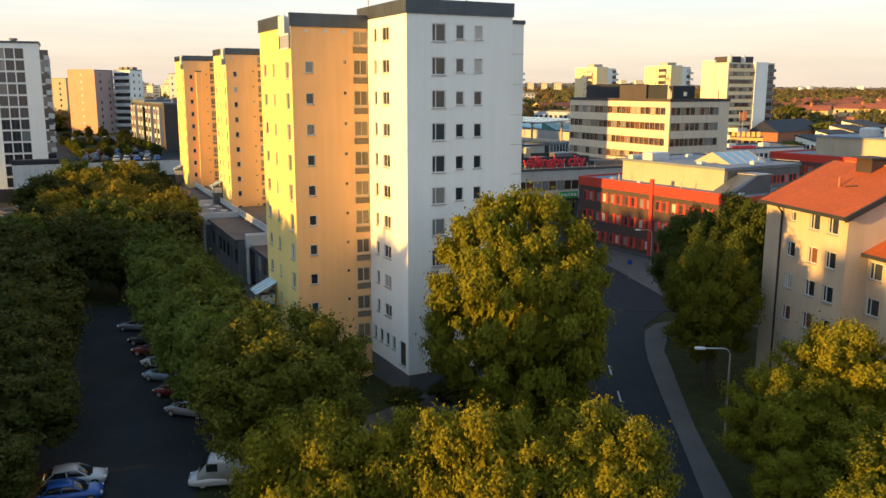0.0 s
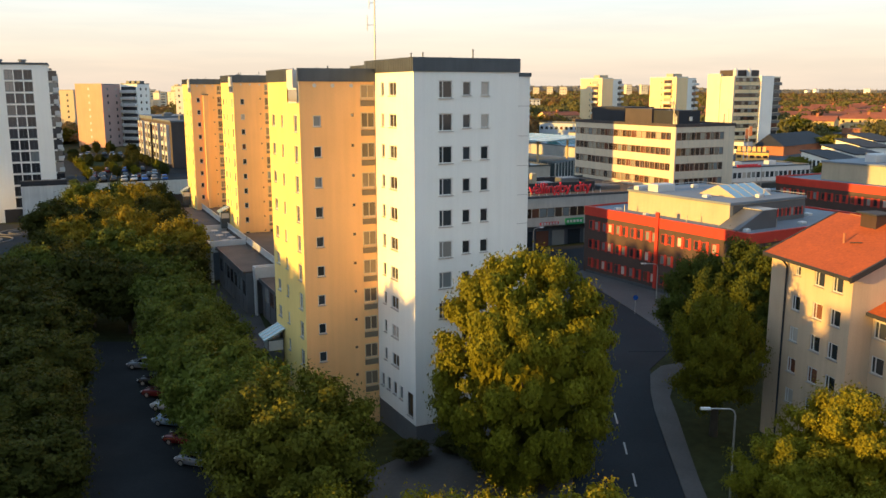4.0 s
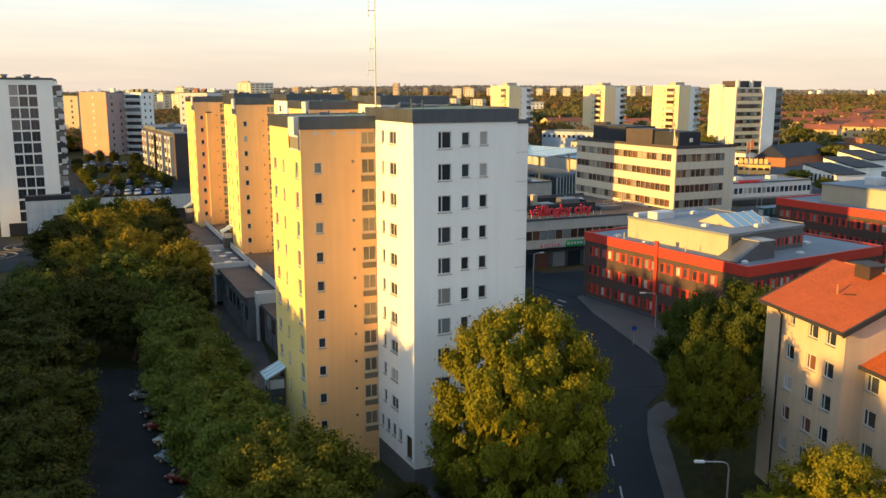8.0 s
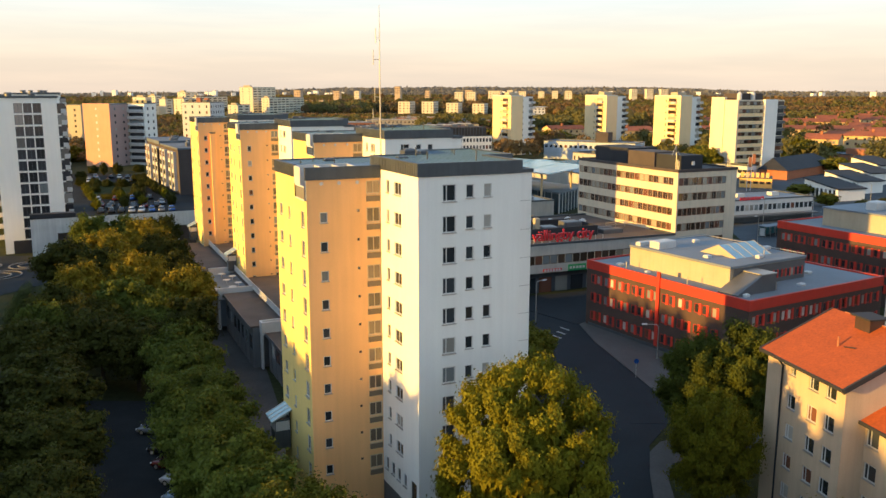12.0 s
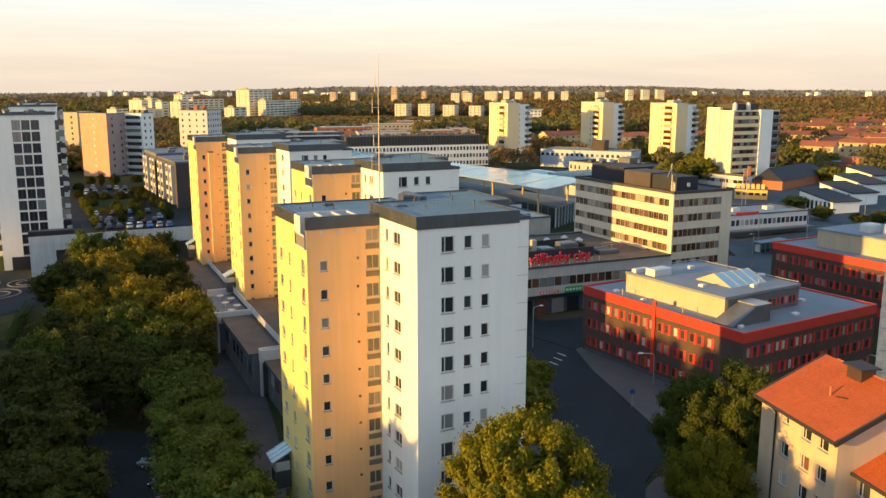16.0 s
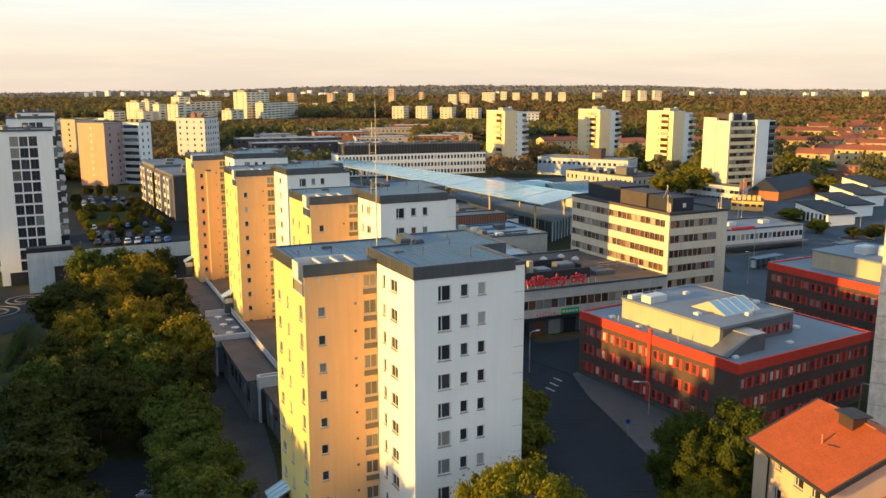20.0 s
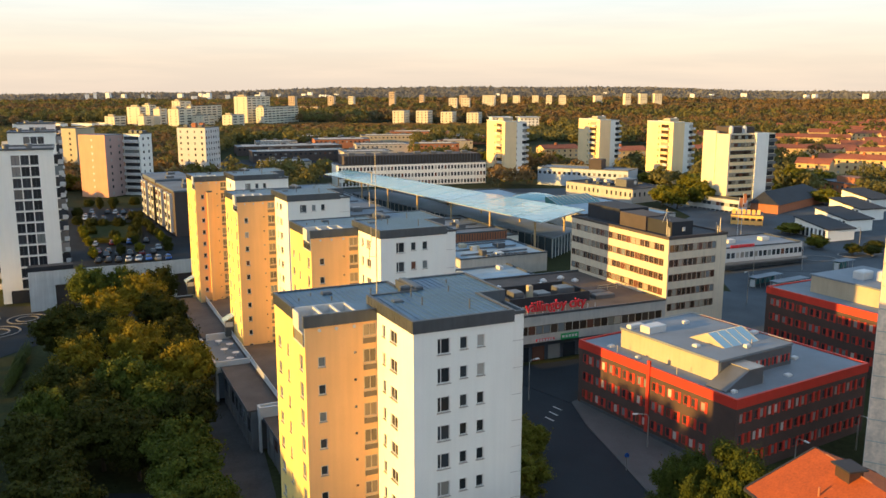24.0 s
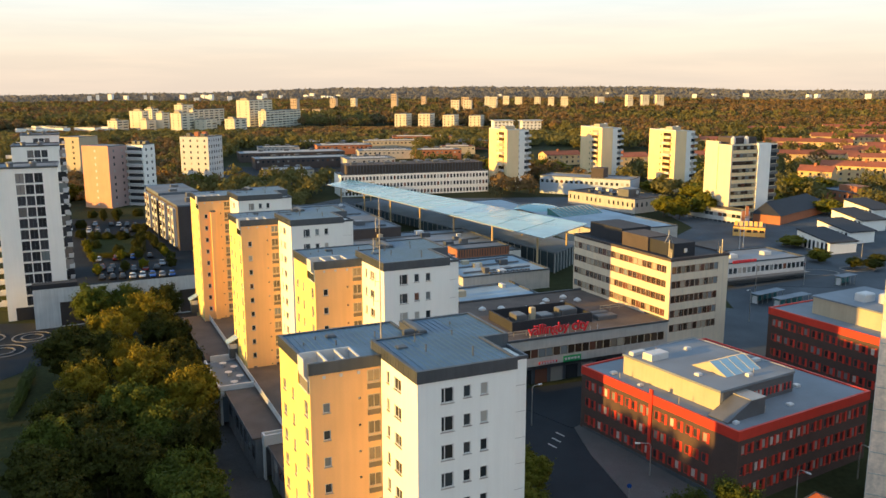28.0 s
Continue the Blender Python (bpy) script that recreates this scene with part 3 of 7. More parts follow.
def tower(name, label):
    """Local x along the street front, y away from it, z as the world's; the white block's front corner is the origin."""
    t = thing(name, 0, 0, 0, TURN, label, "tower block", "row of towers")
    base = -3.2
    # white block; its left face leans out a little towards the wing
    F, JU = 8.2, -0.35
    rows = [TOP - 0.76 - k * STOREY for k in range(11)]
    big, mid, small = [], [], []
    for k, zt in enumerate(rows[:10]):
        big.append((2.27, 3.55, zt - 1.48, zt))
        mid.append((4.5, 5.27, zt - 1.25, zt - 0.08))
        small.append((6.23, 7.0, zt - 1.25, zt - 0.08))
    L = math.hypot(F, JU)
    # left face is walked from the joint to the front corner: s = L - v
    lh = [(L - b, L - a, z - 1.28, z - 0.1) for z in rows[:10] for a, b in ((3.5, 5.05), (6.15, 6.8))]
    gh = [(L - v - 0.75, L - v, rows[10] - 1.35, rows[10] - 0.1) for v in (6.9, 5.5, 4.1, 2.7)]
    eh = [(L - 1.7, L - 0.55, rows[10] - 2.3, rows[10] - 0.1)]
    bm = bmesh.new()
    plinth = 1.4
    wall(bm, (0, 0), (9.9, 0), plinth, TOP, big + mid + small)
    wall(bm, (JU, F), (0, 0), plinth, TOP, lh + gh + eh)
    wall(bm, (9.9, 0), (9.9, 7.0), plinth, TOP)
    wall(bm, (9.9, 7.0), (12.8, 7.0), plinth, TOP)
    wall(bm, (12.8, 7.0), (12.8, 15.7), plinth, TOP)
    wall(bm, (12.8, 15.7), (4.7, 15.7), plinth, TOP)
    wall(bm, (4.7, 15.7), (4.7, 10.6), TOP - 1.2, TOP)
    wall(bm, (4.7, 10.6), (JU, 10.6), TOP - 1.2, TOP)
    wall(bm, (JU, 10.6), (JU, F), TOP - 1.2, TOP)
    part("wall", bm, M_WHITE, t, "white rendered block wall")
    bm = bmesh.new()
    solid(bm, [(0.06, 0.06), (9.84, 0.06), (9.84, 7.06), (12.74, 7.06), (12.74, 15.64), (JU + 0.06, 15.64), (JU + 0.06, F)], base, plinth + 0.002)
    part("plinth", bm, M_PLINTH, t, "dark grey plinth")
    for x in (2.2, 4.6):
        box_part("plinth_door", -0.03, x, base + 0.9, 0.05, x + 1.9, plinth - 0.4, M_SHEET, t)
    box_part("plinth_window", 3.0, -0.02, 0.3, 4.6, 0.05, 0.9, M_SHEET, t)
    windows_on(t, (0, 0), (9.9, 0), big, (0.3,))
    windows_on(t, (0, 0), (9.9, 0), mid + small)
    windows_on(t, (JU, F), (0, 0), [h for h in lh if h[1] - h[0] > 1], (0.5,))
    windows_on(t, (JU, F), (0, 0), [h for h in lh if h[1] - h[0] < 1] + gh)
    windows_on(t, (JU, F), (0, 0), eh, (), M_FRAME_BROWN)
    # narrow stair strip set back beside the front
    bay = [(9.9, 3.0), (12.8, 3.0), (12.8, 7.0), (9.9, 7.0)]
    bm = bmesh.new()
    solid(bm, bay, base, TOP - 0.35)
    part("side_bay", bm, M_WHITE, t, "narrow white bay set back from the front")
    bm = bmesh.new()
    parapet(bm, bay, TOP - 0.35, TOP + 0.0, 0.1, 0.25)
    part("side_bay_edge", bm, M_SHEET, t)
    for k in range(10):
        box_part("joint", 9.93, 2.985, TOP - 3 - k * STOREY, 12.81, 3.01, TOP - 2.96 - k * STOREY, M_CONCRETE, t)
    # yellow wing
    W0, W1, B = -7.4, -7.7, 18.5
    TW = TOP - 0.75
    wrows = [TW - 3.0 - k * STOREY for k in range(10)]
    fh = [(1.2, 1.92, z - 0.98, z) for z in wrows]
    vents = [(4.72, 4.98, z - 0.13, z + 0.13) for z in wrows]
    stairs = [(5.66, 6.98, TW - 1.5, TW - 0.3)] + [(5.66, 6.98, TW - 4.15 - k * STOREY, TW - 2.78 - k * STOREY) for k in range(10)]
    bm = bmesh.new()
    wall(bm, (W0, F), (JU, F), base, TW, fh + stairs + vents)
    part("wing_front", bm, M_YELLOW, t, "ochre yellow rendered wall")
    sl = []
    for k in range(10):
        z = TW - 3.05 - k * STOREY
        sl += [(1.1, 2.2, z - 1.15, z), (4.3, 5.0, z - 1.15, z), (8.4, 9.5, z - 1.45, z + 0.1)]
    TD = 3.7
    span = math.hypot(B - F, W1 - W0)
    at = (TD / span * (W1 - W0) + W0, F + TD)
    bm = bmesh.new()
    wall(bm, (W1, B), (W0, F), base, TW - 1.9, sl)
    wall(bm, (W1, B), at, TW - 1.9, TW)
    wall(bm, (4.7, B), (W1, B), base, TW)
    wall(bm, (4.7, 15.7), (4.7, B), base, TW)
    part("wing_wall", bm, M_PALE, t, "pale yellow rendered wall")
    windows_on(t, (W0, F), (JU, F), fh)
    windows_on(t, (W0, F), (JU, F), vents, (), M_FRAME_BROWN, sill=False)
    windows_on(t, (W0, F), (JU, F), stairs, (0.5,), M_FRAME_TAN, 0.1, False, M_GLASS_STAIR)
    windows_on(t, (W1, B), (W0, F), sl, (0.5,))
    for s0, s1, h0, h1 in stairs:
        box_part("spandrel", W0 + s0, F - 0.05, h0 - 0.72, W0 + s1, F + 0.02, h0 - 0.2, M_SPANDREL, t)
        box_part("ledge", W0 + s0, F - 0.12, h0 - 0.14, W0 + s1, F + 0.02, h0 - 0.03, M_FRAME_TAN, t)
    # roof edges, standing-seam roofs
    out = [(0, 0), (9.9, 0), (9.9, 7.0), (12.8, 7.0), (12.8, 15.7), (4.7, 15.7), (4.7, 10.6), (JU, 10.6)]
    bm = bmesh.new()
    parapet(bm, out, TOP - 0.05, TOP + 1.1, 0.1, 0.32)
    part("roof_edge", bm, M_SHEET, t, "dark sheet-metal roof edge")
    bm = bmesh.new()
    solid(bm, [(0.1, 0.1), (9.8, 0.1), (9.8, 7.1), (12.7, 7.1), (12.7, 15.6), (4.8, 15.6), (4.8, 10.5), (JU + 0.1, 10.5)], TOP - 0.1, TOP + 0.98)
    part("roof", bm, M_ROOF_BLUE, t, "blue-grey standing-seam metal roof")
    for k in range(21):
        x = 0.3 + 0.6 * k
        y0 = 0.35 if x < 9.6 else 7.4
        box_part("seam", x - 0.025, y0, TOP + 0.98, x + 0.025, 10.3 if x < 4.8 else 15.4, TOP + 1.03, M_ROOF_SEAM, t)
    bm = bmesh.new()
    box(bm, W0 - 0.1, F - 0.1, TW - 0.05, JU, F + 0.2, TW + 1.1)
    hull(bm, [[(at[0] - 0.1, at[1], z), (at[0] + 0.22, at[1], z), (W1 + 0.22, B + 0.1, z), (W1 - 0.1, B + 0.1, z)] for z in (TW - 0.05, TW + 1.1)])
    box(bm, W1, B - 0.2, TW - 0.05, 4.8, B + 0.1, TW + 1.1)
    box(bm, 4.55, 15.82, TW - 0.05, 4.8, B - 0.2, TW + 1.1)
    part("wing_edge", bm, M_SHEET, t, "dark sheet-metal roof edge")
    bm = bmesh.new()
    solid(bm, [(W1 + 0.25, F + TD + 0.1), (4.58, F + TD + 0.1), (4.58, B - 0.22), (W1 + 0.25, B - 0.22)], TW - 0.2, TW + 0.98)
    box(bm, -2.2, F + 0.2, TW + 0.3, JU - 0.12, 10.72, TW + 0.98)
    box(bm, -2.2, 10.72, TW + 0.3, 4.58, F + TD + 0.1, TW + 0.98)
    part("wing_roof", bm, M_ROOF_BLUE, t, "blue-grey standing-seam metal roof")
    for k in range(20):
        x = W1 + 0.6 + 0.6 * k
        box_part("seam", x - 0.025, F + TD + 0.2, TW + 0.98, x + 0.025, B - 0.3, TW + 1.03, M_ROOF_SEAM, t)
    # open roof terrace with pale walls
    box_part("terrace_floor", W0 + 0.05, F + 0.2, TW - 2.0, -2.25, F + TD, TW - 1.8, M_PAINTED, t, "white terrace floor")
    for x in (W0 + 1.9, W0 + 3.6, -2.3):
        box_part("terrace_wall", x - 0.09, F + 0.32, TW - 1.8, x + 0.09, F + TD - 0.05, TW + 0.98, M_PAINTED, t, "white terrace wall")
    for y0, y1 in ((F + TD - 0.05, F + TD + 0.1), (F + 0.2, F + 0.32)):
        box_part("terrace_wall", W0 + 0.05, y0, TW - 1.8, -2.25, y1, TW + 1.04, M_PAINTED, t, "white terrace wall")
    box_part("terrace_screen", W0 - 0.12, F + 1.6, TW - 0.6, W0 - 0.02, F + TD, TW + 1.0, M_PAINTED, t, "white terrace screen")
    box_part("terrace_rail", W0 - 0.14, F + 0.3, TW - 1.95, W0 - 0.04, F + TD - 0.3, TW - 1.8, M_PAINTED, t)
    box_part("terrace_rail", W0 - 0.14, F + 0.3, TW - 0.75, W0 - 0.04, F + TD - 0.3, TW - 0.6, M_PAINTED, t)
    box_part("terrace_pane", W0 - 0.11, F + 0.3, TW - 1.8, W0 - 0.06, F + TD - 0.4, TW - 0.75, M_GLASS, t)
    # standing seams on the sunny sides of the roof edges, round vents below the wing's edge
    bm = bmesh.new()
    for k in range(28):
        box(bm, -0.135 + JU * k / 28, 0.1 + k * 0.37, TOP, -0.08 + JU * k / 28, 0.15 + k * 0.37, TOP + 1.07)
    part("edge_seams", bm, M_SHEET, t)
    bm = bmesh.new()
    for k in range(18):
        y = F + TD + 0.1 + k * 0.37
        x = W0 + (y - F) * (W1 - W0) / (B - F)
        box(bm, x - 0.135, y, TW, x - 0.08, y + 0.05, TW + 1.07)
    part("edge_seams", bm, M_SHEET, t)
    for x in (1.4, 3.05, 4.8):
        bm = bmesh.new()
        tube(bm, (W0 + x, F - 0.06, TW - 0.4), (W0 + x, F + 0.02, TW - 0.4), 0.17, n=12)
        part("round_vent", bm, M_PAINTED, t, "white round vent")
    # hoods and vents
    box_part("roof_step", 3.2, 10.9, TW + 0.75, 4.4, 11.5, TOP + 1.5, M_SHEET, t, cut=0.15)
    box_part("roof_step", 4.75, 10.7, TOP + 0.7, 5.6, 15.3, TOP + 1.35, M_SHEET, t, "raised sheet-metal step", cut=0.12)
    for x, y, h in ((3.1, 5.2, 0.9), (3.4, 8.6, 1.0), (6.6, 2.3, 1.1), (7.6, 9.0, 0.7), (9.0, 12.5, 0.5), (-4.6, 15.8, 0.5), (-3.2, 13.2, 0.6), (-6.2, 14.4, 0.4), (1.2, 14.0, 0.8)):
        zb = (TOP if x > 4.8 or (x > 0 and y < 10) else TW) + 0.75
        bm = bmesh.new()
        tube(bm, (x, y, zb), (x, y, zb + h), 0.06, n=8)
        tube(bm, (x, y, zb + h), (x, y, zb + h + 0.1), 0.11, 0.04, n=8)
        part("vent_pipe", bm, M_SHEET, t)
    box_part("roof_hatch", -3.4, 15.6, TW + 0.75, -2.4, 16.4, TW + 1.25, M_SHEET, t, cut=0.12)
    box_part("roof_hatch", 1.0, 7.0, TOP + 0.75, 2.0, 7.9, TOP + 1.15, M_SHEET, t, cut=0.1)
    return t


tower_a = tower("tower_block", "white and yellow rendered tower block with dark metal roof edges")
AX, AY = -3.0, 69.8
tower_a.matrix_basis = pose(AX, AY, 0, 0, 0, TURN)
OFFSETS = ((-6.2, 42.0), (-26.0, 79.6), (-44.2, 114.0))
for k, (dx, dy) in enumerate(OFFSETS):
    t = copy_thing(tower_a, pose(AX + dx, AY + dy, 0.8, 0, 0, TURN))
    if k == 2:
        box_part("flue", -4.9, 7.3, -3.2, -3.9, 8.16, TOP - 3.2, M_YELLOW, t, "yellow rendered flue on the wing front")
        box_part("flue_cap", -5.0, 7.2, TOP - 3.2, -3.8, 8.17, TOP - 2.95, M_SHEET, t)


def on_a(u, v):
    c, s = math.cos(radians(TURN)), math.sin(radians(TURN))
    return AX + u * c - v * s, AY + u * s + v * c


# mast on the nearest roof
mx = on_a(0.9, 12.0)[0]
mast = thing("radio_mast", -7.1, 81.3, TOP + 0.5, 0, "slim steel radio mast with short side arms on the tower roof", "mast")
bm = bmesh.new()
tube(bm, (0, 0, 0), (0, 0, 7), 0.075, 0.06)
tube(bm, (0, 0, 7), (0, 0, 14.5), 0.05, 0.025)
part("pole", bm, M_STEEL, mast)
for z, d in ((9.5, 0.6), (6.0, 0.5), (4.0, 0.7), (11.5, 0.35)):
    bm = bmesh.new()
    tube(bm, (-d, 0, z), (0, 0, z), 0.03)
    tube(bm, (-d, 0, z - 0.5), (-d, 0, z + 0.9), 0.035)
    part("antenna", bm, M_STEEL, mast)

# ---------- office with red window bands ----------
M_REDFRAME = material("red_window_frame", (0.42, 0.03, 0.02), 0.5, spots=0.05)
M_GLASS_RED = glass_pane("brick_office_glass", dark=(0.03, 0.03, 0.032), light=(0.55, 0.5, 0.44), share=0.52)
M_GLASS_OFF = glass_pane("ribbon_glass", dark=(0.05, 0.034, 0.024), light=(0.42, 0.36, 0.27), share=0.58)


def red_office(name, x, y, turn, w, d, z0, roof_z, label, front=True):
    b = thing(name, x, y, 0, turn, label, "office building")
    rows = [roof_z - 2.2 - k * 3.0 for k in range(3)]
    bm = bmesh.new()
    holes_l, holes_f = [], []
    s = 1.0
    k = 0
    while s < d - 5.2:
        for z in rows:
            holes_l.append((s, s + 0.85, z - 1.35, z))
        s += 1.32 if k % 2 == 0 else 1.75
        k += 1
    s, k = 0.7, 0
    while front and s < w - 1.5:
        for z in rows:
            holes_f.append((s, s + 0.8, z - 1.35, z))
        s += 1.25 if k % 2 == 0 else 1.7
        k += 1
    wall(bm, (0, 0), (w, 0), z0, roof_z - 1.4, holes_f)
    wall(bm, (w, 0), (w, d), z0, roof_z - 1.4)
    wall(bm, (w, d), (0, d), z0, roof_z - 1.4)
    wall(bm, (0, d), (0, 0), z0, roof_z - 1.4, holes_l)
    part("wall", bm, M_BRICK, b, "dark brown brick wall")
    bm = bmesh.new()
    parapet(bm, [(0, 0), (w, 0), (w, d), (0, d)], roof_z - 1.4, roof_z, 0.08, 0.35)
    part("red_band", bm, M_RED, b, "bright red sheet-metal band below the roof")
    box_part("roof", 0.25, 0.25, roof_z - 1.4, w - 0.25, d - 0.25, roof_z - 0.25, M_FELT_LIGHT, b, "pale grey felt roof")
    windows_on(b, (0, d), (0, 0), holes_l, (), M_REDFRAME, 0.1, False, M_GLASS_RED)
    windows_on(b, (0, 0), (w, 0), holes_f, (), M_REDFRAME, 0.1, False, M_GLASS_RED)
    pm = bpy.data.meshes.new("red_panel")
    bm = bmesh.new()
    box(bm, -0.24, -0.05, -0.8, 0.2, 0.03, 0.8)
    bm.to_mesh(pm)
    bm.free()
    pm.materials.append(M_RED)
    for s0, s1, h0, h1 in holes_l:
        p = hang("red_panel", pm, b)
        p.matrix_basis = pose(0, d - s1 - 0.22, (h0 + h1) / 2, 0, 0, -90)
    for s0, s1, h0, h1 in holes_f:
        p = hang("red_panel", pm, b)
        p.matrix_basis = pose(s1 + 0.22, 0, (h0 + h1) / 2)
    return b


red = red_office("brick_office", 38.2, 104.8, 31.7, 29.2, 31.6, 0.0, 12.75, "dark brick office with red window bands and red roof edge")
box_part("red_pier", -0.22, 15.6, 2.5, 0.05, 16.2, 13.6, M_RED, red)
box_part("shop_base", -0.06, 0.2, 0.5, 0.1, 31.0, 2.6, M_SHEET, red, "dark recessed ground floor")
# roof-top plant storey
box_part("penthouse", 3.6, 6.4, 12.4, 19.5, 25.8, 15.4, M_CREAM, red, "cream clad plant storey on the roof")
box_part("penthouse_roof", 3.4, 6.2, 15.4, 19.7, 26.0, 15.75, M_FELT_LIGHT, red)
box_part("penthouse_front", 4.2, 6.3, 12.4, 19.55, 6.42, 15.3, M_GREYSHEET, red, "grey sheet wall")
bm = hull(bmesh.new(), [[(1.2, y, 12.45), (8.8, y, 12.45), (8.8, y, 14.9), (6.0, y, 14.9), (1.2, y, 12.7)] for y in (2.9, 6.29)])
part("slanted_hood", bm, M_GREYSHEET, red, "grey sheet hood with a slanted top")
box_part("hood_edge", 5.9, 2.8, 14.9, 8.9, 6.28, 15.02, M_STEEL, red)
for k in range(12):
    box_part("plant_window", 8.3 + k * 0.9, 6.24, 13.2, 8.85 + k * 0.9, 6.31, 14.2, M_GLASS_RED, red)
    box_part("plant_frame", 8.9 + k * 0.9, 6.22, 13.1, 9.15 + k * 0.9, 6.31, 14.3, M_RED, red)
bm = bmesh.new()
x0, x1, y0, y1, zb = 8.6, 16.2, 9.6, 16.2, 15.74
ym = (y0 + y1) / 2
v = [bm.verts.new(p) for p in ((x0, y0, zb), (x1, y0, zb), (x1, y1, zb), (x0, y1, zb), (x0, ym, zb + 1.5), (x1, ym, zb + 1.5))]
for f in ((0, 1, 5, 4), (2, 3, 4, 5), (3, 0, 4), (1, 2, 5)):
    bm.faces.new([v[i] for i in f])
part("skylight", bm, M_GLASSROOF, red, "ridged glass skylight")
bm = bmesh.new()
v = [bm.verts.new(p) for p in ((x0 - 0.03, y0 - 0.05, zb), (x0 - 0.03, y1 + 0.05, zb), (x0 - 0.03, ym, zb + 1.55))]
bm.faces.new(v[::-1])
part("skylight_gable", bm, M_CREAM, red)
for k in range(5):
    bm = bmesh.new()
    xx = x0 + (x1 - x0) * k / 4
    tube(bm, (xx, y0, zb + 0.03), (xx, ym, zb + 1.55), 0.05, n=5)
    tube(bm, (xx, y1, zb + 0.03), (xx, ym, zb + 1.55), 0.05, n=5)
    part("glazing_bar", bm, M_STEEL, red)
for x, y, sx, sy, h, z in ((4.4, 20.5, 3.6, 2.0, 1.1, 15.75), (3.9, 24.0, 2.8, 1.0, 0.6, 15.75), (5.4, 12.0, 0.9, 0.9, 0.4, 15.75), (13.4, 21.6, 1.0, 0.8, 0.5, 15.75), (11.5, 8.0, 1.0, 0.7, 0.5, 15.75), (18.0, 12.0, 1.2, 0.8, 0.5, 15.75), (1.6, 26.0, 1.0, 0.8, 0.4, 12.5), (1.4, 19.8, 0.8, 0.6, 0.35, 12.5), (14.0, 2.6, 1.0, 0.8, 0.35, 12.5), (21.5, 7.0, 1.0, 0.9, 0.4, 12.5), (2.0, 2.2, 0.8, 0.6, 0.4, 12.5)):
    box_part("roof_vent", x, y, z, x + sx, y + sy, z + h, M_PAINTED, red, cut=0.12)
for x, y, z in ((9.0, 3.0, 12.5), (1.2, 24.0, 12.5), (1.0, 11.5, 12.5), (7.8, 23.0, 15.75), (13.0, 8.4, 15.75)):
    part("vent_pipe", tube(bmesh.new(), (x, y, z), (x, y, z + 1.1), 0.08), M_STEEL, red)
for x0_, y0_, x1_, y1_ in ((3.6, 25.8, 19.5, 25.8), (19.5, 25.8, 19.5, 6.4)):
    part("roof_rail", tube(bmesh.new(), (x0_, y0_, 16.0), (x1_, y1_, 16.0), 0.07), M_STEEL, red)

red2 = red_office("brick_office_far", 85.2, 123.2, 28.4, 24, 45.0, 1.0, 14.4, "long dark brick office with bright red bands", front=False)
box_part("penthouse", 4.5, 3.0, 14.0, 20, 38.5, 17.4, M_CREAM, red2, "cream clad plant storey on the roof")
box_part("penthouse_roof", 4.3, 2.8, 17.4, 20.2, 38.7, 17.7, M_FELT_LIGHT, red2)
for x, y, h in ((8, 30, 1.6), (10, 26.5, 1.9), (11.5, 22, 1.4), (9, 16, 1.5)):
    box_part("roof_vent", x, y, 17.7, x + 3, y + 2.2, 17.7 + h, M_PAINTED, red2, cut=0.25)

# ---------- pale office block ----------
office = thing("office_block", 43.4, 161.6, 0, 26.5, "six-storey office block with pale cladding and ribbon windows", "office building")
OT = 23.9
bands = [OT - 1.15 - k * 2.98 for k in range(5)]
front_h = [(0.3 + k * 1.22, 0.3 + k * 1.22 + 1.18, z - 1.5, z) for z in bands for k in range(10)]
left_h = [(0.3 + k * 1.5, 0.3 + k * 1.5 + 1.46, z - 1.45, z) for z in bands for k in range(21)]
bm = bmesh.new()
wall(bm, (0, 0), (15.2, 0), 1.5, OT, front_h)
wall(bm, (15.2, 0), (15.2, 33), 1.5, OT)
wall(bm, (15.2, 33), (0, 33), 1.5, OT)
wall(bm, (0, 33), (0, 0), 1.5, OT, left_h)
part("wall", bm, M_OFFICE, office, "cream mineral cladding")
windows_on(office, (0, 0), (15.2, 0), front_h, (), M_FRAME_RUST, 0.12, False, M_GLASS_OFF)
windows_on(office, (0, 33), (0, 0), left_h, (), M_FRAME_RUST, 0.12, False, M_GLASS_OFF)
bm = bmesh.new()
parapet(bm, [(0, 0), (15.2, 0), (15.2, 33), (0, 33)], OT - 0.05, OT + 0.5, 0.12, 0.4)
part("roof_edge", bm, M_DARKWOOD, office, "dark brown roof edge")
box_part("roof", 0.2, 0.2, OT - 0.3, 15, 32.8, OT + 0.2, M_ROOF_DARK, office)
for k in range(22):
    box_part("panel_joint", -0.012, 0.25 + k * 1.5, 2.0, 0.01, 0.28 + k * 1.5, OT, M_CONCRETE, office)
for k in range(10):
    box_part("panel_joint", 0.3 + k * 1.5, -0.012, 2.0, 0.33 + k * 1.5, 0.01, OT, M_CONCRETE, office)
box_part("lift_house", 2.5, 2.2, OT + 0.1, 8.0, 9.5, OT + 3.0, M_ROOF_DARK, office, "black sheet-clad plant room")
box_part("plant_room", 2.0, 9.5, OT + 0.1, 8.0, 18.0, OT + 3.2, M_DARKWOOD, office, "brown plant room")
box_part("plant_room", 3.0, 19.5, OT + 0.1, 11.0, 31.0, OT + 3.4, M_ROOF_DARK, office, "black plant room")
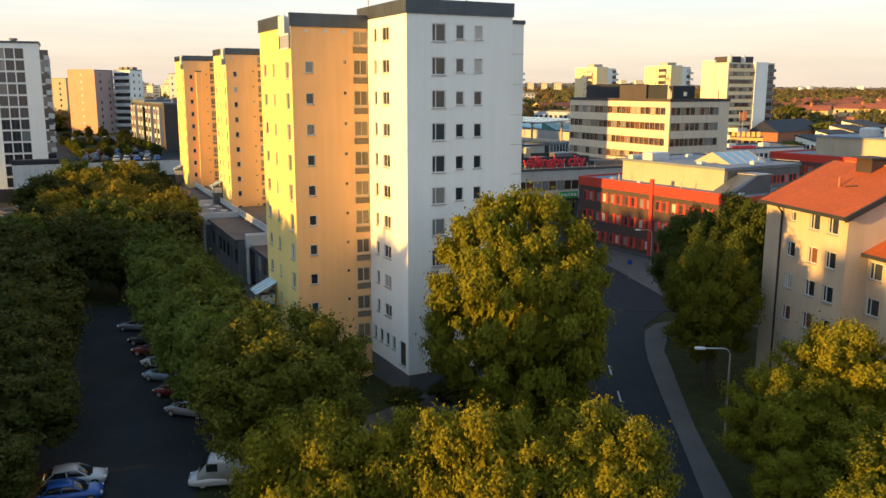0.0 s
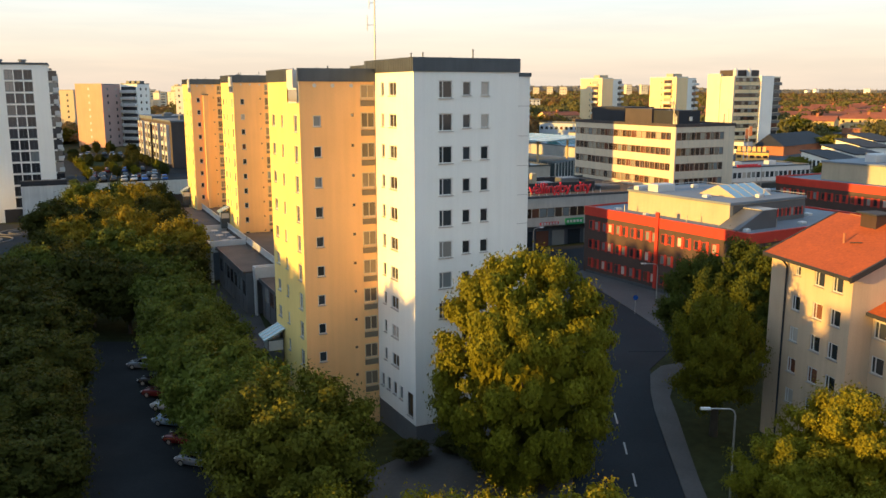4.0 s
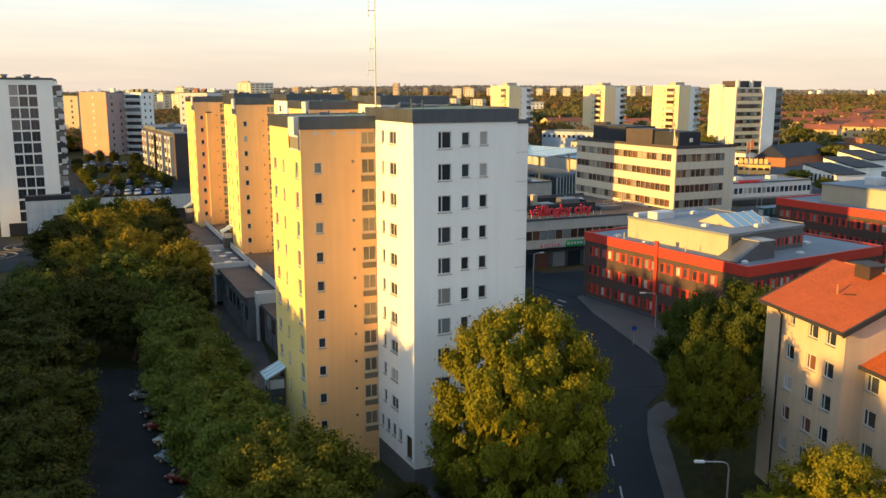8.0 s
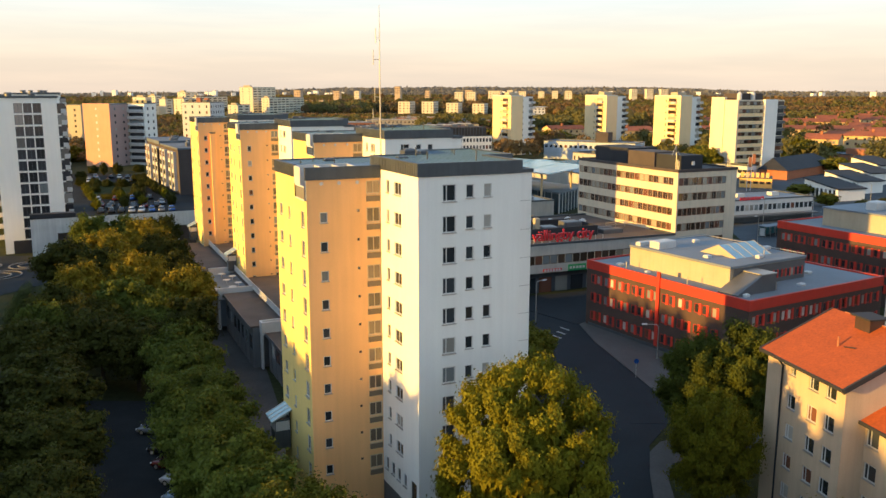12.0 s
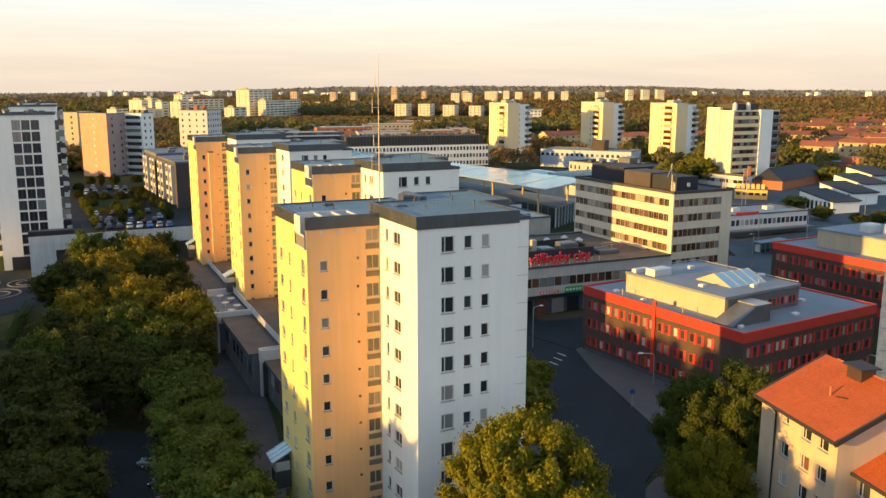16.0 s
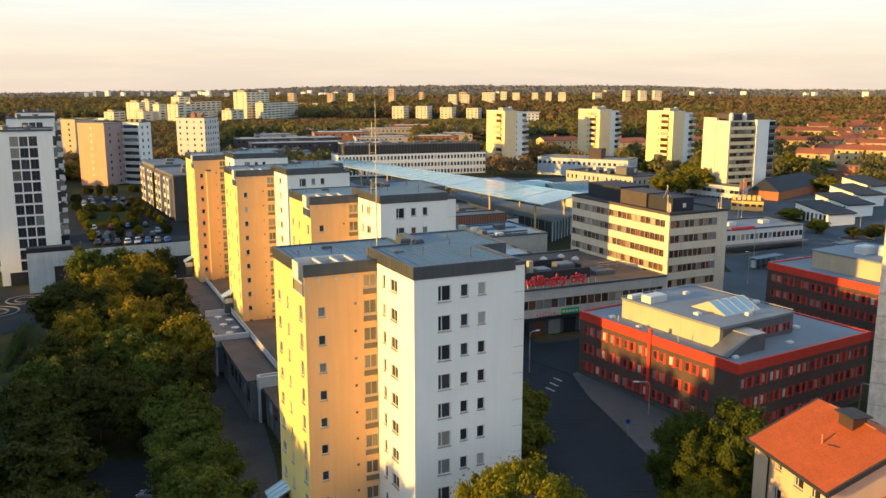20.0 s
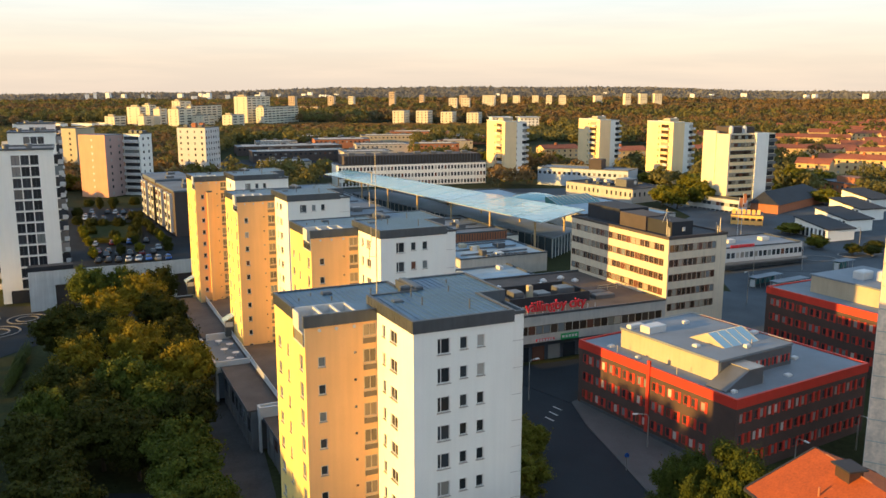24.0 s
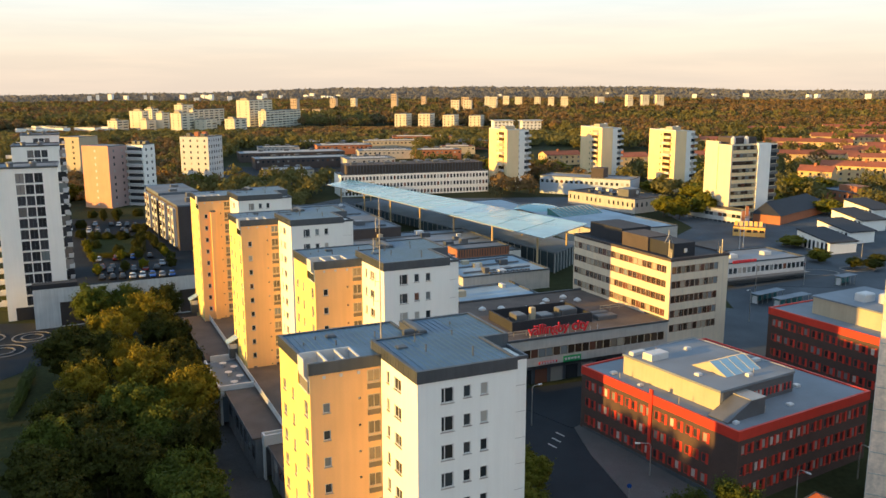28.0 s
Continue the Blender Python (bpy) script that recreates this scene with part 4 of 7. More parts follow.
for x, y, h in ((0.6, 1.0, 2.4), (1.5, 1.6, 2.0), (2.0, 3.0, 3.6), (14.2, 1.0, 3.2), (14.6, 2.5, 2.2), (13.4, 0.8, 1.8)):
    part("antenna", tube(bmesh.new(), (x, y, OT), (x, y, OT + h), 0.12, 0.08), M_STEEL, office)
bm = bmesh.new()
tube(bm, (2.2, 3.5, OT + 3), (2.2, 3.5, OT + 5.6), 0.08)
tube(bm, (1.2, 3.5, OT + 3), (2.2, 3.5, OT + 4.8), 0.06)
tube(bm, (3.2, 3.5, OT + 3), (2.2, 3.5, OT + 4.8), 0.06)
part("antenna_stand", bm, M_STEEL, office)
box_part("dish", 5.2, 2.05, OT + 1.0, 5.9, 2.18, OT + 1.8, M_PAINTED, office)

# ---------- shopping centre ----------
mall = thing("shopping_centre", 43.4, 161.6, 0, 24.0, "low shopping centre with concrete bands and a dark flat roof", "shopping centre")
MT = 11.7
mh = [(-0.0 + k * 1.6, k * 1.6 + 1.52, MT - 3.6, MT - 1.9) for k in range(1, 37)]
bm = bmesh.new()
wall(bm, (-60, 0), (0, 0), MT - 5.2, MT, mh)
wall(bm, (-60, 30), (-60, 0), MT - 5.2, MT)
wall(bm, (0, 0.02), (0, 8), 1.5, MT)
part("wall", bm, M_CONCRETE, mall, "grey concrete fascia bands")
windows_on(mall, (-60, 0), (0, 0), mh, (), M_FRAME_BROWN, 0.12, False, M_GLASS_OFF)
box_part("shop_front", -60, 1.2, 0.5, -0.1, 1.6, MT - 5.2, M_SHEET, mall, "dark shop fronts under the overhang")
box_part("soffit", -60, 0.05, MT - 5.25, -0.05, 1.6, MT - 5.1, M_SHEET, mall)
for k in range(9):
    box_part("shop_window", -33 + k * 3.4, 1.12, 2.6, -30.4 + k * 3.4, 1.19, 5.4, M_GLASS, mall)
bm = bmesh.new()
parapet(bm, [(-60, 0), (0, 0), (0, 30), (-60, 30)], MT - 0.05, MT + 0.35, 0.08, 0.4)
part("roof_edge", bm, M_SHEET, mall)
box_part("roof", -59.9, 0.1, MT - 0.4, -0.05, 29.9, MT - 0.02, M_FELT_BROWN, mall, "dark brown felt roof")
box_part("shop_board", -29.5, -0.12, 6.75, -25.6, -0.02, 7.2, M_SIGNRED, mall, "red shop sign")
box_part("shop_board", -24.2, -0.12, 6.5, -20.3, -0.02, 7.7, M_GREEN_SIGN, mall, "green shop sign")
for k in range(5):
    box_part("letter_bar", -23.9 + k * 0.7, -0.16, 6.9, -23.45 + k * 0.7, -0.125, 7.35, M_PAINTED, mall)
for k in range(6):
    box_part("letter_bar", -29.3 + k * 0.6, -0.16, 6.75, -28.9 + k * 0.6, -0.125, 7.15, M_PAINTED, mall)
# plant yard on the roof
for a in ((-32, 6.0, -14, 6.4), (-32, 6.4, -31.6, 16), (-14.4, 6.4, -14, 16), (-32, 15.6, -14, 16)):
    box_part("yard_wall", a[0], a[1], MT - 0.05, a[2], a[3], MT + 1.9, M_ROOF_DARK, mall)
for x, y, sx, sy, h in ((-30, 8, 2.2, 3, 2.6), (-26.5, 8.5, 1.0, 1.0, 3.6), (-24, 9, 3, 3, 1.6), (-19.5, 8.6, 3.6, 3, 2.4), (-12.5, 6, 4.5, 2.0, 0.9), (-12.5, 9, 4.5, 1.6, 0.8)):
    box_part("plant_unit", x, y, MT, x + sx, y + sy, MT + h, M_CREAM if h > 3 else M_GREYSHEET, mall, cut=0.15)
for x, y in ((-21, 20), (-16.5, 21), (-12, 20.5), (-7.5, 21.5), (-14, 24), (-9, 25), (-26, 22), (-30, 23)):
    bm = bmesh.new()
    tube(bm, (x, y, MT - 0.05), (x, y, MT + 0.3), 0.8, 0.8, 12)
    tube(bm, (x, y, MT + 0.3), (x, y, MT + 0.65), 0.75, 0.3, 12)
    part("dome_light", bm, M_PAINTED, mall, "white domed rooflight")
for a, b_ in (((-8, 12, 1.1), (-1, 12, 1.1)), ((-8, 12, 0.6), (-1, 12, 0.6)), ((-36, 3, 1.0), (-28, 3, 1.0)), ((-36, 3, 0.5), (-28, 3, 0.5))):
    part("rail", tube(bmesh.new(), (a[0], a[1], MT + a[2]), (b_[0], b_[1], MT + b_[2]), 0.06), M_CREAM, mall)
for x in (-8, -5.6, -3.3, -1):
    part("rail_post", tube(bmesh.new(), (x, 12, MT - 0.05), (x, 12, MT + 1.1), 0.06), M_CREAM, mall)
for x in (-36, -33.3, -30.6, -28):
    part("rail_post", tube(bmesh.new(), (x, 3, MT - 0.05), (x, 3, MT + 1.0), 0.06), M_CREAM, mall)

# big red lettering over the fascia
sign = thing("roof_sign", 43.4, 161.6, 0, 24.0, "tall red letters standing on the roof edge", "sign")
cur = bpy.data.curves.new("letters", "FONT")
cur.body = "vällingby city"
cur.size, cur.extrude, cur.bevel_depth, cur.space_character = 2.75, 0.12, 0.03, 0.95
cur.resolution_u = 3
tmp = bpy.data.objects.new("letters", cur)
letters_mesh = bpy.data.meshes.new_from_object(tmp)
bpy.data.objects.remove(tmp)
letters_mesh.materials.clear()
letters_mesh.materials.append(M_SIGNRED)
lt = hang("letters", letters_mesh, sign)
lt.matrix_basis = pose(-31.6, 0.5, MT + 0.75, 90, 0, 0)
for k in range(10):
    part("sign_stay", tube(bmesh.new(), (-31.2 + k * 1.65, 0.5, MT - 0.05), (-31.2 + k * 1.65, 0.62, MT + 1.2), 0.05), M_PAINTED, sign)

# further roofs of the centre, between the towers and the glass hall


def slab(name, x, y, turn, w, d, z0, z1, mwall, mroof, label, category="building", edge=None, group=""):
    """A flat-roofed block with a raised roof edge."""
    b = thing(name, x, y, 0, turn, label, category, group)
    bm = bmesh.new()
    for p, q in (((0, 0), (w, 0)), ((w, 0), (w, d)), ((w, d), (0, d)), ((0, d), (0, 0))):
        wall(bm, p, q, z0, z1)
    part("wall", bm, mwall, b)
    box_part("roof", 0.02, 0.02, z1 - 0.5, w - 0.02, d - 0.02, z1 - 0.02, mroof, b)
    bm = bmesh.new()
    parapet(bm, [(0, 0), (w, 0), (w, d), (0, d)], z1, z1 + 0.35, 0.06, 0.35)
    part("roof_edge", bm, edge or M_SHEET, b)
    return b


SIMPLE = {}


def panes(parent, p0, p1, cols, zs, w, h, mat=None, name="window", start=None, step=None):
    """A grid of plain windows standing a little proud of a wall far away."""
    a, b = Vector((*p0, 0)), Vector((*p1, 0))
    d = (b - a)
    length = d.length
    d.normalize()
    turn = math.degrees(math.atan2(d.y, d.x))
    mat = mat or M_GLASS
    key = (round(w, 2), round(h, 2), mat.name)
    if key not in SIMPLE:
        me = bpy.data.meshes.new(name)
        bm = box(bmesh.new(), -w / 2, -0.04, -h / 2, w / 2, 0.05, h / 2)
        bm.to_mesh(me)
        bm.free()
        me.materials.append(mat)
        SIMPLE[key] = me
    for k in range(cols):
        s = (length * (k + 0.5) / cols) if start is None else start + k * step
        q = a + d * s
        for z in zs:
            o = hang(name, SIMPLE[key], parent)
            o.matrix_basis = pose(q.x, q.y, z, 0, 0, turn)


centre_roof = slab("centre_roof", -12.0, 172.5, 24.0, 36, 62, 3, 10.6, M_CONCRETE, M_ROOF_TEAL, "blue-grey flat roofs of the shopping centre", "shopping centre")
pavilion = slab("roof_pavilion", 3.0, 196.0, 24.0, 24, 20, 8, 12.6, M_CONCRETE, M_ROOF_TEAL, "pale hall with a blue-grey flat roof", "hall")
for k in range(9):
    box_part("roof_vent", 8 + k * 1.3, 1.5, 12.6, 8.8 + k * 1.3, 2.4, 13.0, M_GREYSHEET, pavilion)
long_roof = slab("centre_hall", -20.0, 218.0, 24.0, 44, 40, 4, 11.8, M_WHITE, M_FELT_LIGHT, "white walled hall with a grey roof beside the glass canopy", "hall")
for k in range(2):
    box_part("rooflight_strip", 24 + 8 * k, 4, 11.8, 30 + 8 * k, 5, 12.5, M_CREAM, long_roof)
brown_box = slab("plant_house", 2.0, 226.0, 24.0, 16, 7, 8, 13.6, M_TERRA, M_FELT, "rust-brown ribbed plant house on the centre roof", "plant house")
for k in range(20):
    box_part("rib", 0.3 + k * 0.8, -0.1, 11.6, 0.5 + k * 0.8, 0.02, 13.5, M_DARKWOOD, brown_box)
hall3 = slab("centre_hall_far", -52.0, 240.0, 24.0, 40, 60, 4, 15.0, M_DARKWOOD, M_FELT, "dark flat-roofed department store", "hall")
for k in range(8):
    box_part("plant_unit", 4 + (k % 4) * 8, 8 + (k // 4) * 22, 15.0, 7 + (k % 4) * 8, 11 + (k // 4) * 22, 16.4 + 0.5 * (k % 3), M_GREYSHEET, hall3, cut=0.2)

# glass canopy on slender columns
can = thing("glass_canopy", 25.2, 222.0, 0, 0, "long pale blue glass canopy on tall steel columns", "canopy")
zc = 17.6
near, far = Vector((-77.0, 128.0)), Vector((-85.8, 123.0))
o = [(0, 0), (15.6, 24.5), (-70.2, 147.5), (-77, 128)]
for k in range(12):
    bm = bmesh.new()
    a, b_ = k / 12, (k + 1) / 12 - 0.003
    q = [Vector((0, 0)) + near * a, Vector((15.6, 24.5)) + far * a, Vector((15.6, 24.5)) + far * b_, Vector((0, 0)) + near * b_]
    solid(bm, [tuple(p) for p in q], zc, zc + 0.12)
    part("glass_panel", bm, M_CANOPY, can, "glass panel, reflected sky put into its pale blue")
for a, b_ in ((0, 1), (1, 2), (2, 3), (3, 0)):
    p, q = o[a], o[b_]
    part("edge_beam", tube(bmesh.new(), (*p, zc - 0.1), (*q, zc - 0.1), 0.16, n=6), M_STEEL, can)
for k in range(1, 24):
    p, q = near * (k / 24), Vector((15.6, 24.5)) + far * (k / 24)
    part("roof_beam", tube(bmesh.new(), (p.x, p.y, zc - 0.12), (q.x, q.y, zc - 0.12), 0.12, n=5), M_STEEL, can)
for k in range(7):
    p = near * (0.03 + k * 0.15) + Vector((1.2, 2.0))
    q = p + Vector((10.5, 17.5))
    for e in (p, q):
        part("column", tube(bmesh.new(), (e.x, e.y, 4), (e.x, e.y, zc - 0.3), 0.3, n=10), M_BEAM_SUNLIT, can)
    part("cross_beam", tube(bmesh.new(), (p.x - 0.4, p.y - 0.6, zc - 0.45), (q.x + 1.5, q.y + 2.5, zc - 0.45), 0.3, n=6), M_BEAM_SUNLIT, can)
glass_hall = thing("glass_hall", 30.0, 236.0, 0, 0, "glazed shop hall under the canopy with pale mullions", "hall")
bm = bmesh.new()
solid(bm, [(0, 0), (9, 15), (-60, 116), (-69, 104)], 4, 10.6)
part("glazing", bm, M_GLASS_HALL, glass_hall, "dark glazed front")
bm = bmesh.new()
solid(bm, [(0.3, -0.4), (9.4, 15), (-60, 116.4), (-69.4, 104)], 10.6, 11.0)
part("hall_roof", bm, M_FELT_LIGHT, glass_hall, "grey flat roof")
for k in range(40):
    p = Vector((-69, 104)) * (k / 40)
    part("mullion", tube(bmesh.new(), (p.x - 0.1, p.y - 0.1, 4), (p.x - 0.1, p.y - 0.1, 10.7), 0.12, n=5), M_STEEL, glass_hall)
for k in range(9):
    p = Vector((9, 15)) * (k / 8)
    part("mullion", tube(bmesh.new(), (p.x + 0.1, p.y - 0.1, 4), (p.x + 0.1, p.y - 0.1, 10.7), 0.14, n=5), M_PAINTED, glass_hall)
dome = thing("roof_dome", 33, 316, 0, 0, "shallow pale glass dome on the shopping centre roof", "dome")
bm = bmesh.new()
for a, b_ in ((0, 1), (1, 2), (2, 3)):
    tube(bm, (0, 0, 12.4 + 0.5 * a), (0, 0, 12.4 + 0.5 * b_), (9, 8, 6, 2.5)[a], (9, 8, 6, 2.5)[b_], 20)
part("glazing", bm, M_CANOPY, dome)
slab("mall_block", 48, 262, 24, 30, 55, 5, 12.4, M_CONCRETE, M_ROOF_TEAL, "low pale mall building with grey roof", "shopping centre")
# grey walls in place of cream put the wing's shade into its colour
b = slab("mall_wing", 74, 333, 36, 20, 38, 6, 13.2, M_CONCRETE, M_ROOF_DARK, "low cream wing greyed to stand in for shade, with a row of windows and a dark roof", "shopping centre")
panes(b, (0, 0), (20, 0), 7, (11.0,), 0.9, 1.7)
panes(b, (0, 38), (0, 0), 15, (11.0,), 0.9, 1.7)
box_part("plant_room", 5, 8, 13.2, 12, 14, 16.4, M_GREYSHEET, b, "grey plant room", cut=0.3)
for k in range(6):
    box_part("roof_unit", 4 + (k % 2) * 8, 16 + k * 3.2, 13.15, 6.4 + (k % 2) * 8, 17.6 + k * 3.2, 14.3, M_PAINTED if k % 2 else M_SHEET, b, cut=0.15)
part("dish", tube(bmesh.new(), (9, 6.8, 15.0), (9, 7.0, 15.0), 0.9, 0.6, 14), M_PAINTED, b, "white dish")
teal = thing("slanted_rooflight", 39.5, 292.5, 12.3, 34, "teal glazed slanted rooflight on the centre roof", "rooflight")
part("glazing", hull(bmesh.new(), [[(x, 0, 0), (x, 8, 0), (x, 8, 2.4), (x, 7.2, 2.4)] for x in (0, 20)]), M_TEAL, teal)
for k in range(11):
    part("glazing_bar", tube(bmesh.new(), (2.0 * k, -0.05, 0.06), (2.0 * k, 7.2, 2.46), 0.07, n=5), M_STEEL, teal)
slab("mall_link", 2, 300, 24, 34, 30, 5, 12.4, M_CONCRETE, M_ROOF_TEAL, "grey flat roof beside the dome", "shopping centre")

rng = random.Random(8)
for host, w, d, zr, n in ((centre_roof, 36, 62, 10.6, 26), (long_roof, 44, 40, 11.8, 18), (hall3, 40, 60, 15.0, 16), (pavilion, 24, 20, 12.6, 9)):
    for k in range(n):
        x, y, sx, sy, h = rng.uniform(1, w - 4), rng.uniform(1, d - 4), rng.uniform(0.7, 3.0), rng.uniform(0.7, 2.4), rng.uniform(0.35, 1.6)
        box_part("roof_unit", x, y, zr - 0.05, x + sx, y + sy, zr + h, rng.choice((M_GREYSHEET, M_PAINTED, M_SHEET, M_CREAM)), host, cut=0.08)
    for k in range(3):
        yy = d * (0.2 + 0.3 * k)
        part("roof_duct", tube(bmesh.new(), (2, yy, zr + 0.3), (w - 3, yy + 1, zr + 0.3), 0.22), M_GREYSHEET, host)

# long office behind the canopy
lo = slab("long_office", -50.4, 382.6, 18.5, 72.5, 16, 5, 18.0, M_WHITE, M_FELT, "long pale office with rows of small windows", "office building")
panes(lo, (0, 0), (72.5, 0), 44, (16.2, 12.8), 0.95, 1.7)
panes(lo, (0, 0), (72.5, 0), 44, (9.4,), 0.95, 1.7)
box_part("top_storey", 3, 1.5, 18.0, 70, 15, 22.3, M_DARKWOOD, lo, "dark set-back top storey")
for k in range(44):
    box_part("fin", 3.5 + k * 1.5, 1.2, 18.4, 3.7 + k * 1.5, 1.5, 22.2, M_SHEET, lo)
for k in range(8):
    box_part("roof_vent", 6 + k * 8, 5, 22.3, 9 + k * 8, 8, 23.4, M_GREYSHEET, lo)

# ---------- beige house with the orange roof ----------


def gable_block(name, x, y, turn, w, d, z0, eave, rise, label, windows_left, windows_front):
    """A house whose ridge runs away from the viewer; local x across the ridge, y along it."""
    h = thing(name, x, y, 0, turn, label, "apartment house", "beige houses")
    bm = bmesh.new()
    wall(bm, (0, 0), (w, 0), z0, eave, windows_front)
    wall(bm, (w, 0), (w, d), z0, eave)
    wall(bm, (w, d), (0, d), z0, eave)
    wall(bm, (0, d), (0, 0), z0, eave, windows_left)
    for yy in (0, d):
        bm.faces.new([bm.verts.new(p) for p in ((0, yy, eave), (w, yy, eave), (w / 2, yy, eave + rise))])
    part("wall", bm, M_BEIGE, h, "beige rendered wall")
    windows_on(h, (0, d), (0, 0), windows_left, (0.32,), M_PAINTED)
    windows_on(h, (0, 0), (w, 0), windows_front, (0.32,))
    e, g = 0.6, 0.4
    k = rise / (w / 2)
    bm = bmesh.new()
    for sx in (0, 1):
        xo, xi = (-e, w / 2) if sx == 0 else (w + e, w / 2)
        ze, zi = eave - e * k + 0.15, eave + rise + 0.15
        lo_ = [bm.verts.new(p) for p in ((xo, -g, ze), (xi, -g, zi), (xi, d + g, zi), (xo, d + g, ze))]
        bm.faces.new(lo_ if sx == 0 else lo_[::-1])
    bmesh.ops.remove_doubles(bm, verts=bm.verts, dist=0.001)
    part("roof", bm, M_ORANGE, h, "orange felt roof")
    for yy in (-g, d + g):
        for x0_, x1_ in ((-e, w / 2), (w + e, w / 2)):
            bm = bmesh.new()
            ze, zi = eave - e * k + 0.1, eave + rise + 0.1
            hull(bm, [[(x0_, yy - 0.1, ze - 0.36), (x0_, yy + 0.1, ze - 0.36), (x0_, yy + 0.1, ze + 0.1), (x0_, yy - 0.1, ze + 0.1)], [(x1_, yy - 0.1, zi - 0.36), (x1_, yy + 0.1, zi - 0.36), (x1_, yy + 0.1, zi + 0.1), (x1_, yy - 0.1, zi + 0.1)]])
            part("verge_board", bm, M_ROOF_DARK, h, "dark verge board")
    box_part("gutter", -e - 0.12, -g, eave - e * k - 0.12, -e + 0.12, d + g, eave - e * k + 0.16, M_ROOF_DARK, h, "dark gutter")
    box_part("soffit", -e, -g, eave - e * k - 0.1, 0.02, d + g, eave - e * k - 0.02, M_DARKWOOD, h)
    for y0_ in (0.3 * d, 0.6 * d):
        part("ridge_line", tube(bmesh.new(), (w / 2, y0_, eave + rise + 0.2), (w / 2, y0_ + 0.28 * d, eave + rise + 0.2), 0.06, n=5), M_TERRA, h)
    return h


HE = 16.85
hl = []
for k in range(5):
    z = 15.75 - k * 2.72
    hl += [(3.3, 4.0, z - 0.35, z + 0.45) if k == 0 else (3.1, 4.2, z - 0.65, z + 0.65), (5.8, 7.0, z - 0.68, z + 0.68), (7.95, 9.15, z - 0.68, z + 0.68)]
beige = gable_block("apartment_house", 30.6, 62.1, 13.3, 13.0, 10.2, -1.5, HE, 3.0, "beige four-storey house with an orange pitched roof", hl, [])
bm = bmesh.new()
tube(bm, (-0.12, 7.9, -1), (-0.12, 7.9, HE - 0.9), 0.08)
tube(bm, (-0.12, 7.9, HE - 0.9), (-0.6, 7.9, HE - 0.35), 0.08)
part("downpipe", bm, M_ROOF_DARK, beige)
box_part("chimney", 5.3, 4.4, HE + 1.9, 6.7, 6.2, HE + 3.7, M_CHIMNEY, beige, "square brown sheet-clad chimney", cut=0.06)
box_part("chimney_cap", 5.0, 4.1, HE + 3.7, 7.0, 6.5, HE + 3.84, M_ROOF_DARK, beige)
part("vent_pipe", tube(bmesh.new(), (2.9, 5.0, HE + 1.2), (2.9, 5.0, HE + 2.3), 0.1), M_TERRA, beige)
part("roof_hook", tube(bmesh.new(), (3.0, 4.4, HE + 1.6), (3.3, 3.4, HE + 1.75), 0.05), M_ROOF_DARK, beige)
hl2 = [(c - 0.68, c + 0.68, z - 0.7, z + 0.7) for z in [12.55 - k * 2.8 for k in range(5)] for c in (2.2, 5.6, 9.4, 13.2)]
beige2 = gable_block("apartment_house", 35.9, 48.7, 13.3, 12.0, 15.6, -1.5, 14.0, 2.8, "beige house wing with a lower orange roof", hl2, [])
bm = bmesh.new()
tube(bm, (-0.12, 15.2, -1), (-0.12, 15.2, 13.2), 0.08)
tube(bm, (-0.12, 15.2, 13.2), (-0.55, 15.4, 13.8), 0.08)
part("downpipe", bm, M_ROOF_DARK, beige2)

# ---------- white tower and parking deck ----------
wt_ = thing("white_tower", -116.2, 211.2, 0, 24.0, "white tower block with three columns of wide windows", "tower block")
WH = 37.4
wz = [WH - 1.3 - k * 2.95 for k in range(12)]
wh = [(s, s + 1.95, z - 2.45, z) for z in wz for s in (4.8, 7.0, 9.2)]
bm = bmesh.new()
wall(bm, (0, 0), (14.8, 0), -3, WH, wh)
wall(bm, (14.8, 0), (14.8, 15), -3, WH)
wall(bm, (14.8, 15), (0, 15), -3, WH)
wall(bm, (0, 15), (0, 0), -3, WH)
part("wall", bm, M_WHITE, wt_)
windows_on(wt_, (0, 0), (14.8, 0), wh, (0.5,), M_SHEET, 0.3, False, M_GLASS_TOWER)
for z in wz:
    box_part("sill_panel", 4.7, -0.05, z - 2.6, 11.25, 0.03, z - 2.45, M_PAINTED, wt_)
bm = bmesh.new()
parapet(bm, [(0, 0), (14.8, 0), (14.8, 15), (0, 15)], WH, WH + 0.5, 0.2, 0.4)
part("roof_edge", bm, M_SHEET, wt_)
box_part("roof", 0.2, 0.2, WH - 0.3, 14.6, 14.8, WH + 0.1, M_FELT, wt_)
for k, z in enumerate(wz):
    box_part("balcony_slab", 14.8, 2.5, z - 2.75, 16.9, 9.5, z - 2.6, M_CONCRETE, wt_)
    box_part("balcony_front", 15.7, 2.45, z - 2.6, 16.92, 2.55, z - 1.5, M_PAINTED, wt_)
    box_part("balcony_recess", 14.8, 2.6, z - 2.6, 16.8, 2.7, z - 0.15, M_GLASS_TOWER, wt_)
    box_part("balcony_front", -2.0, 2.45, z - 2.6, -0.02, 2.55, z - 1.5, M_PAINTED, wt_)
    box_part("balcony_slab", -2.0, 2.5, z - 2.75, -0.02, 9.5, z - 2.6, M_CONCRETE, wt_)
box_part("entrance", 2.0, -0.2, -3, 10.5, -0.02, 0.8, M_ROOF_DARK, wt_, "dark glazed entrance storey")
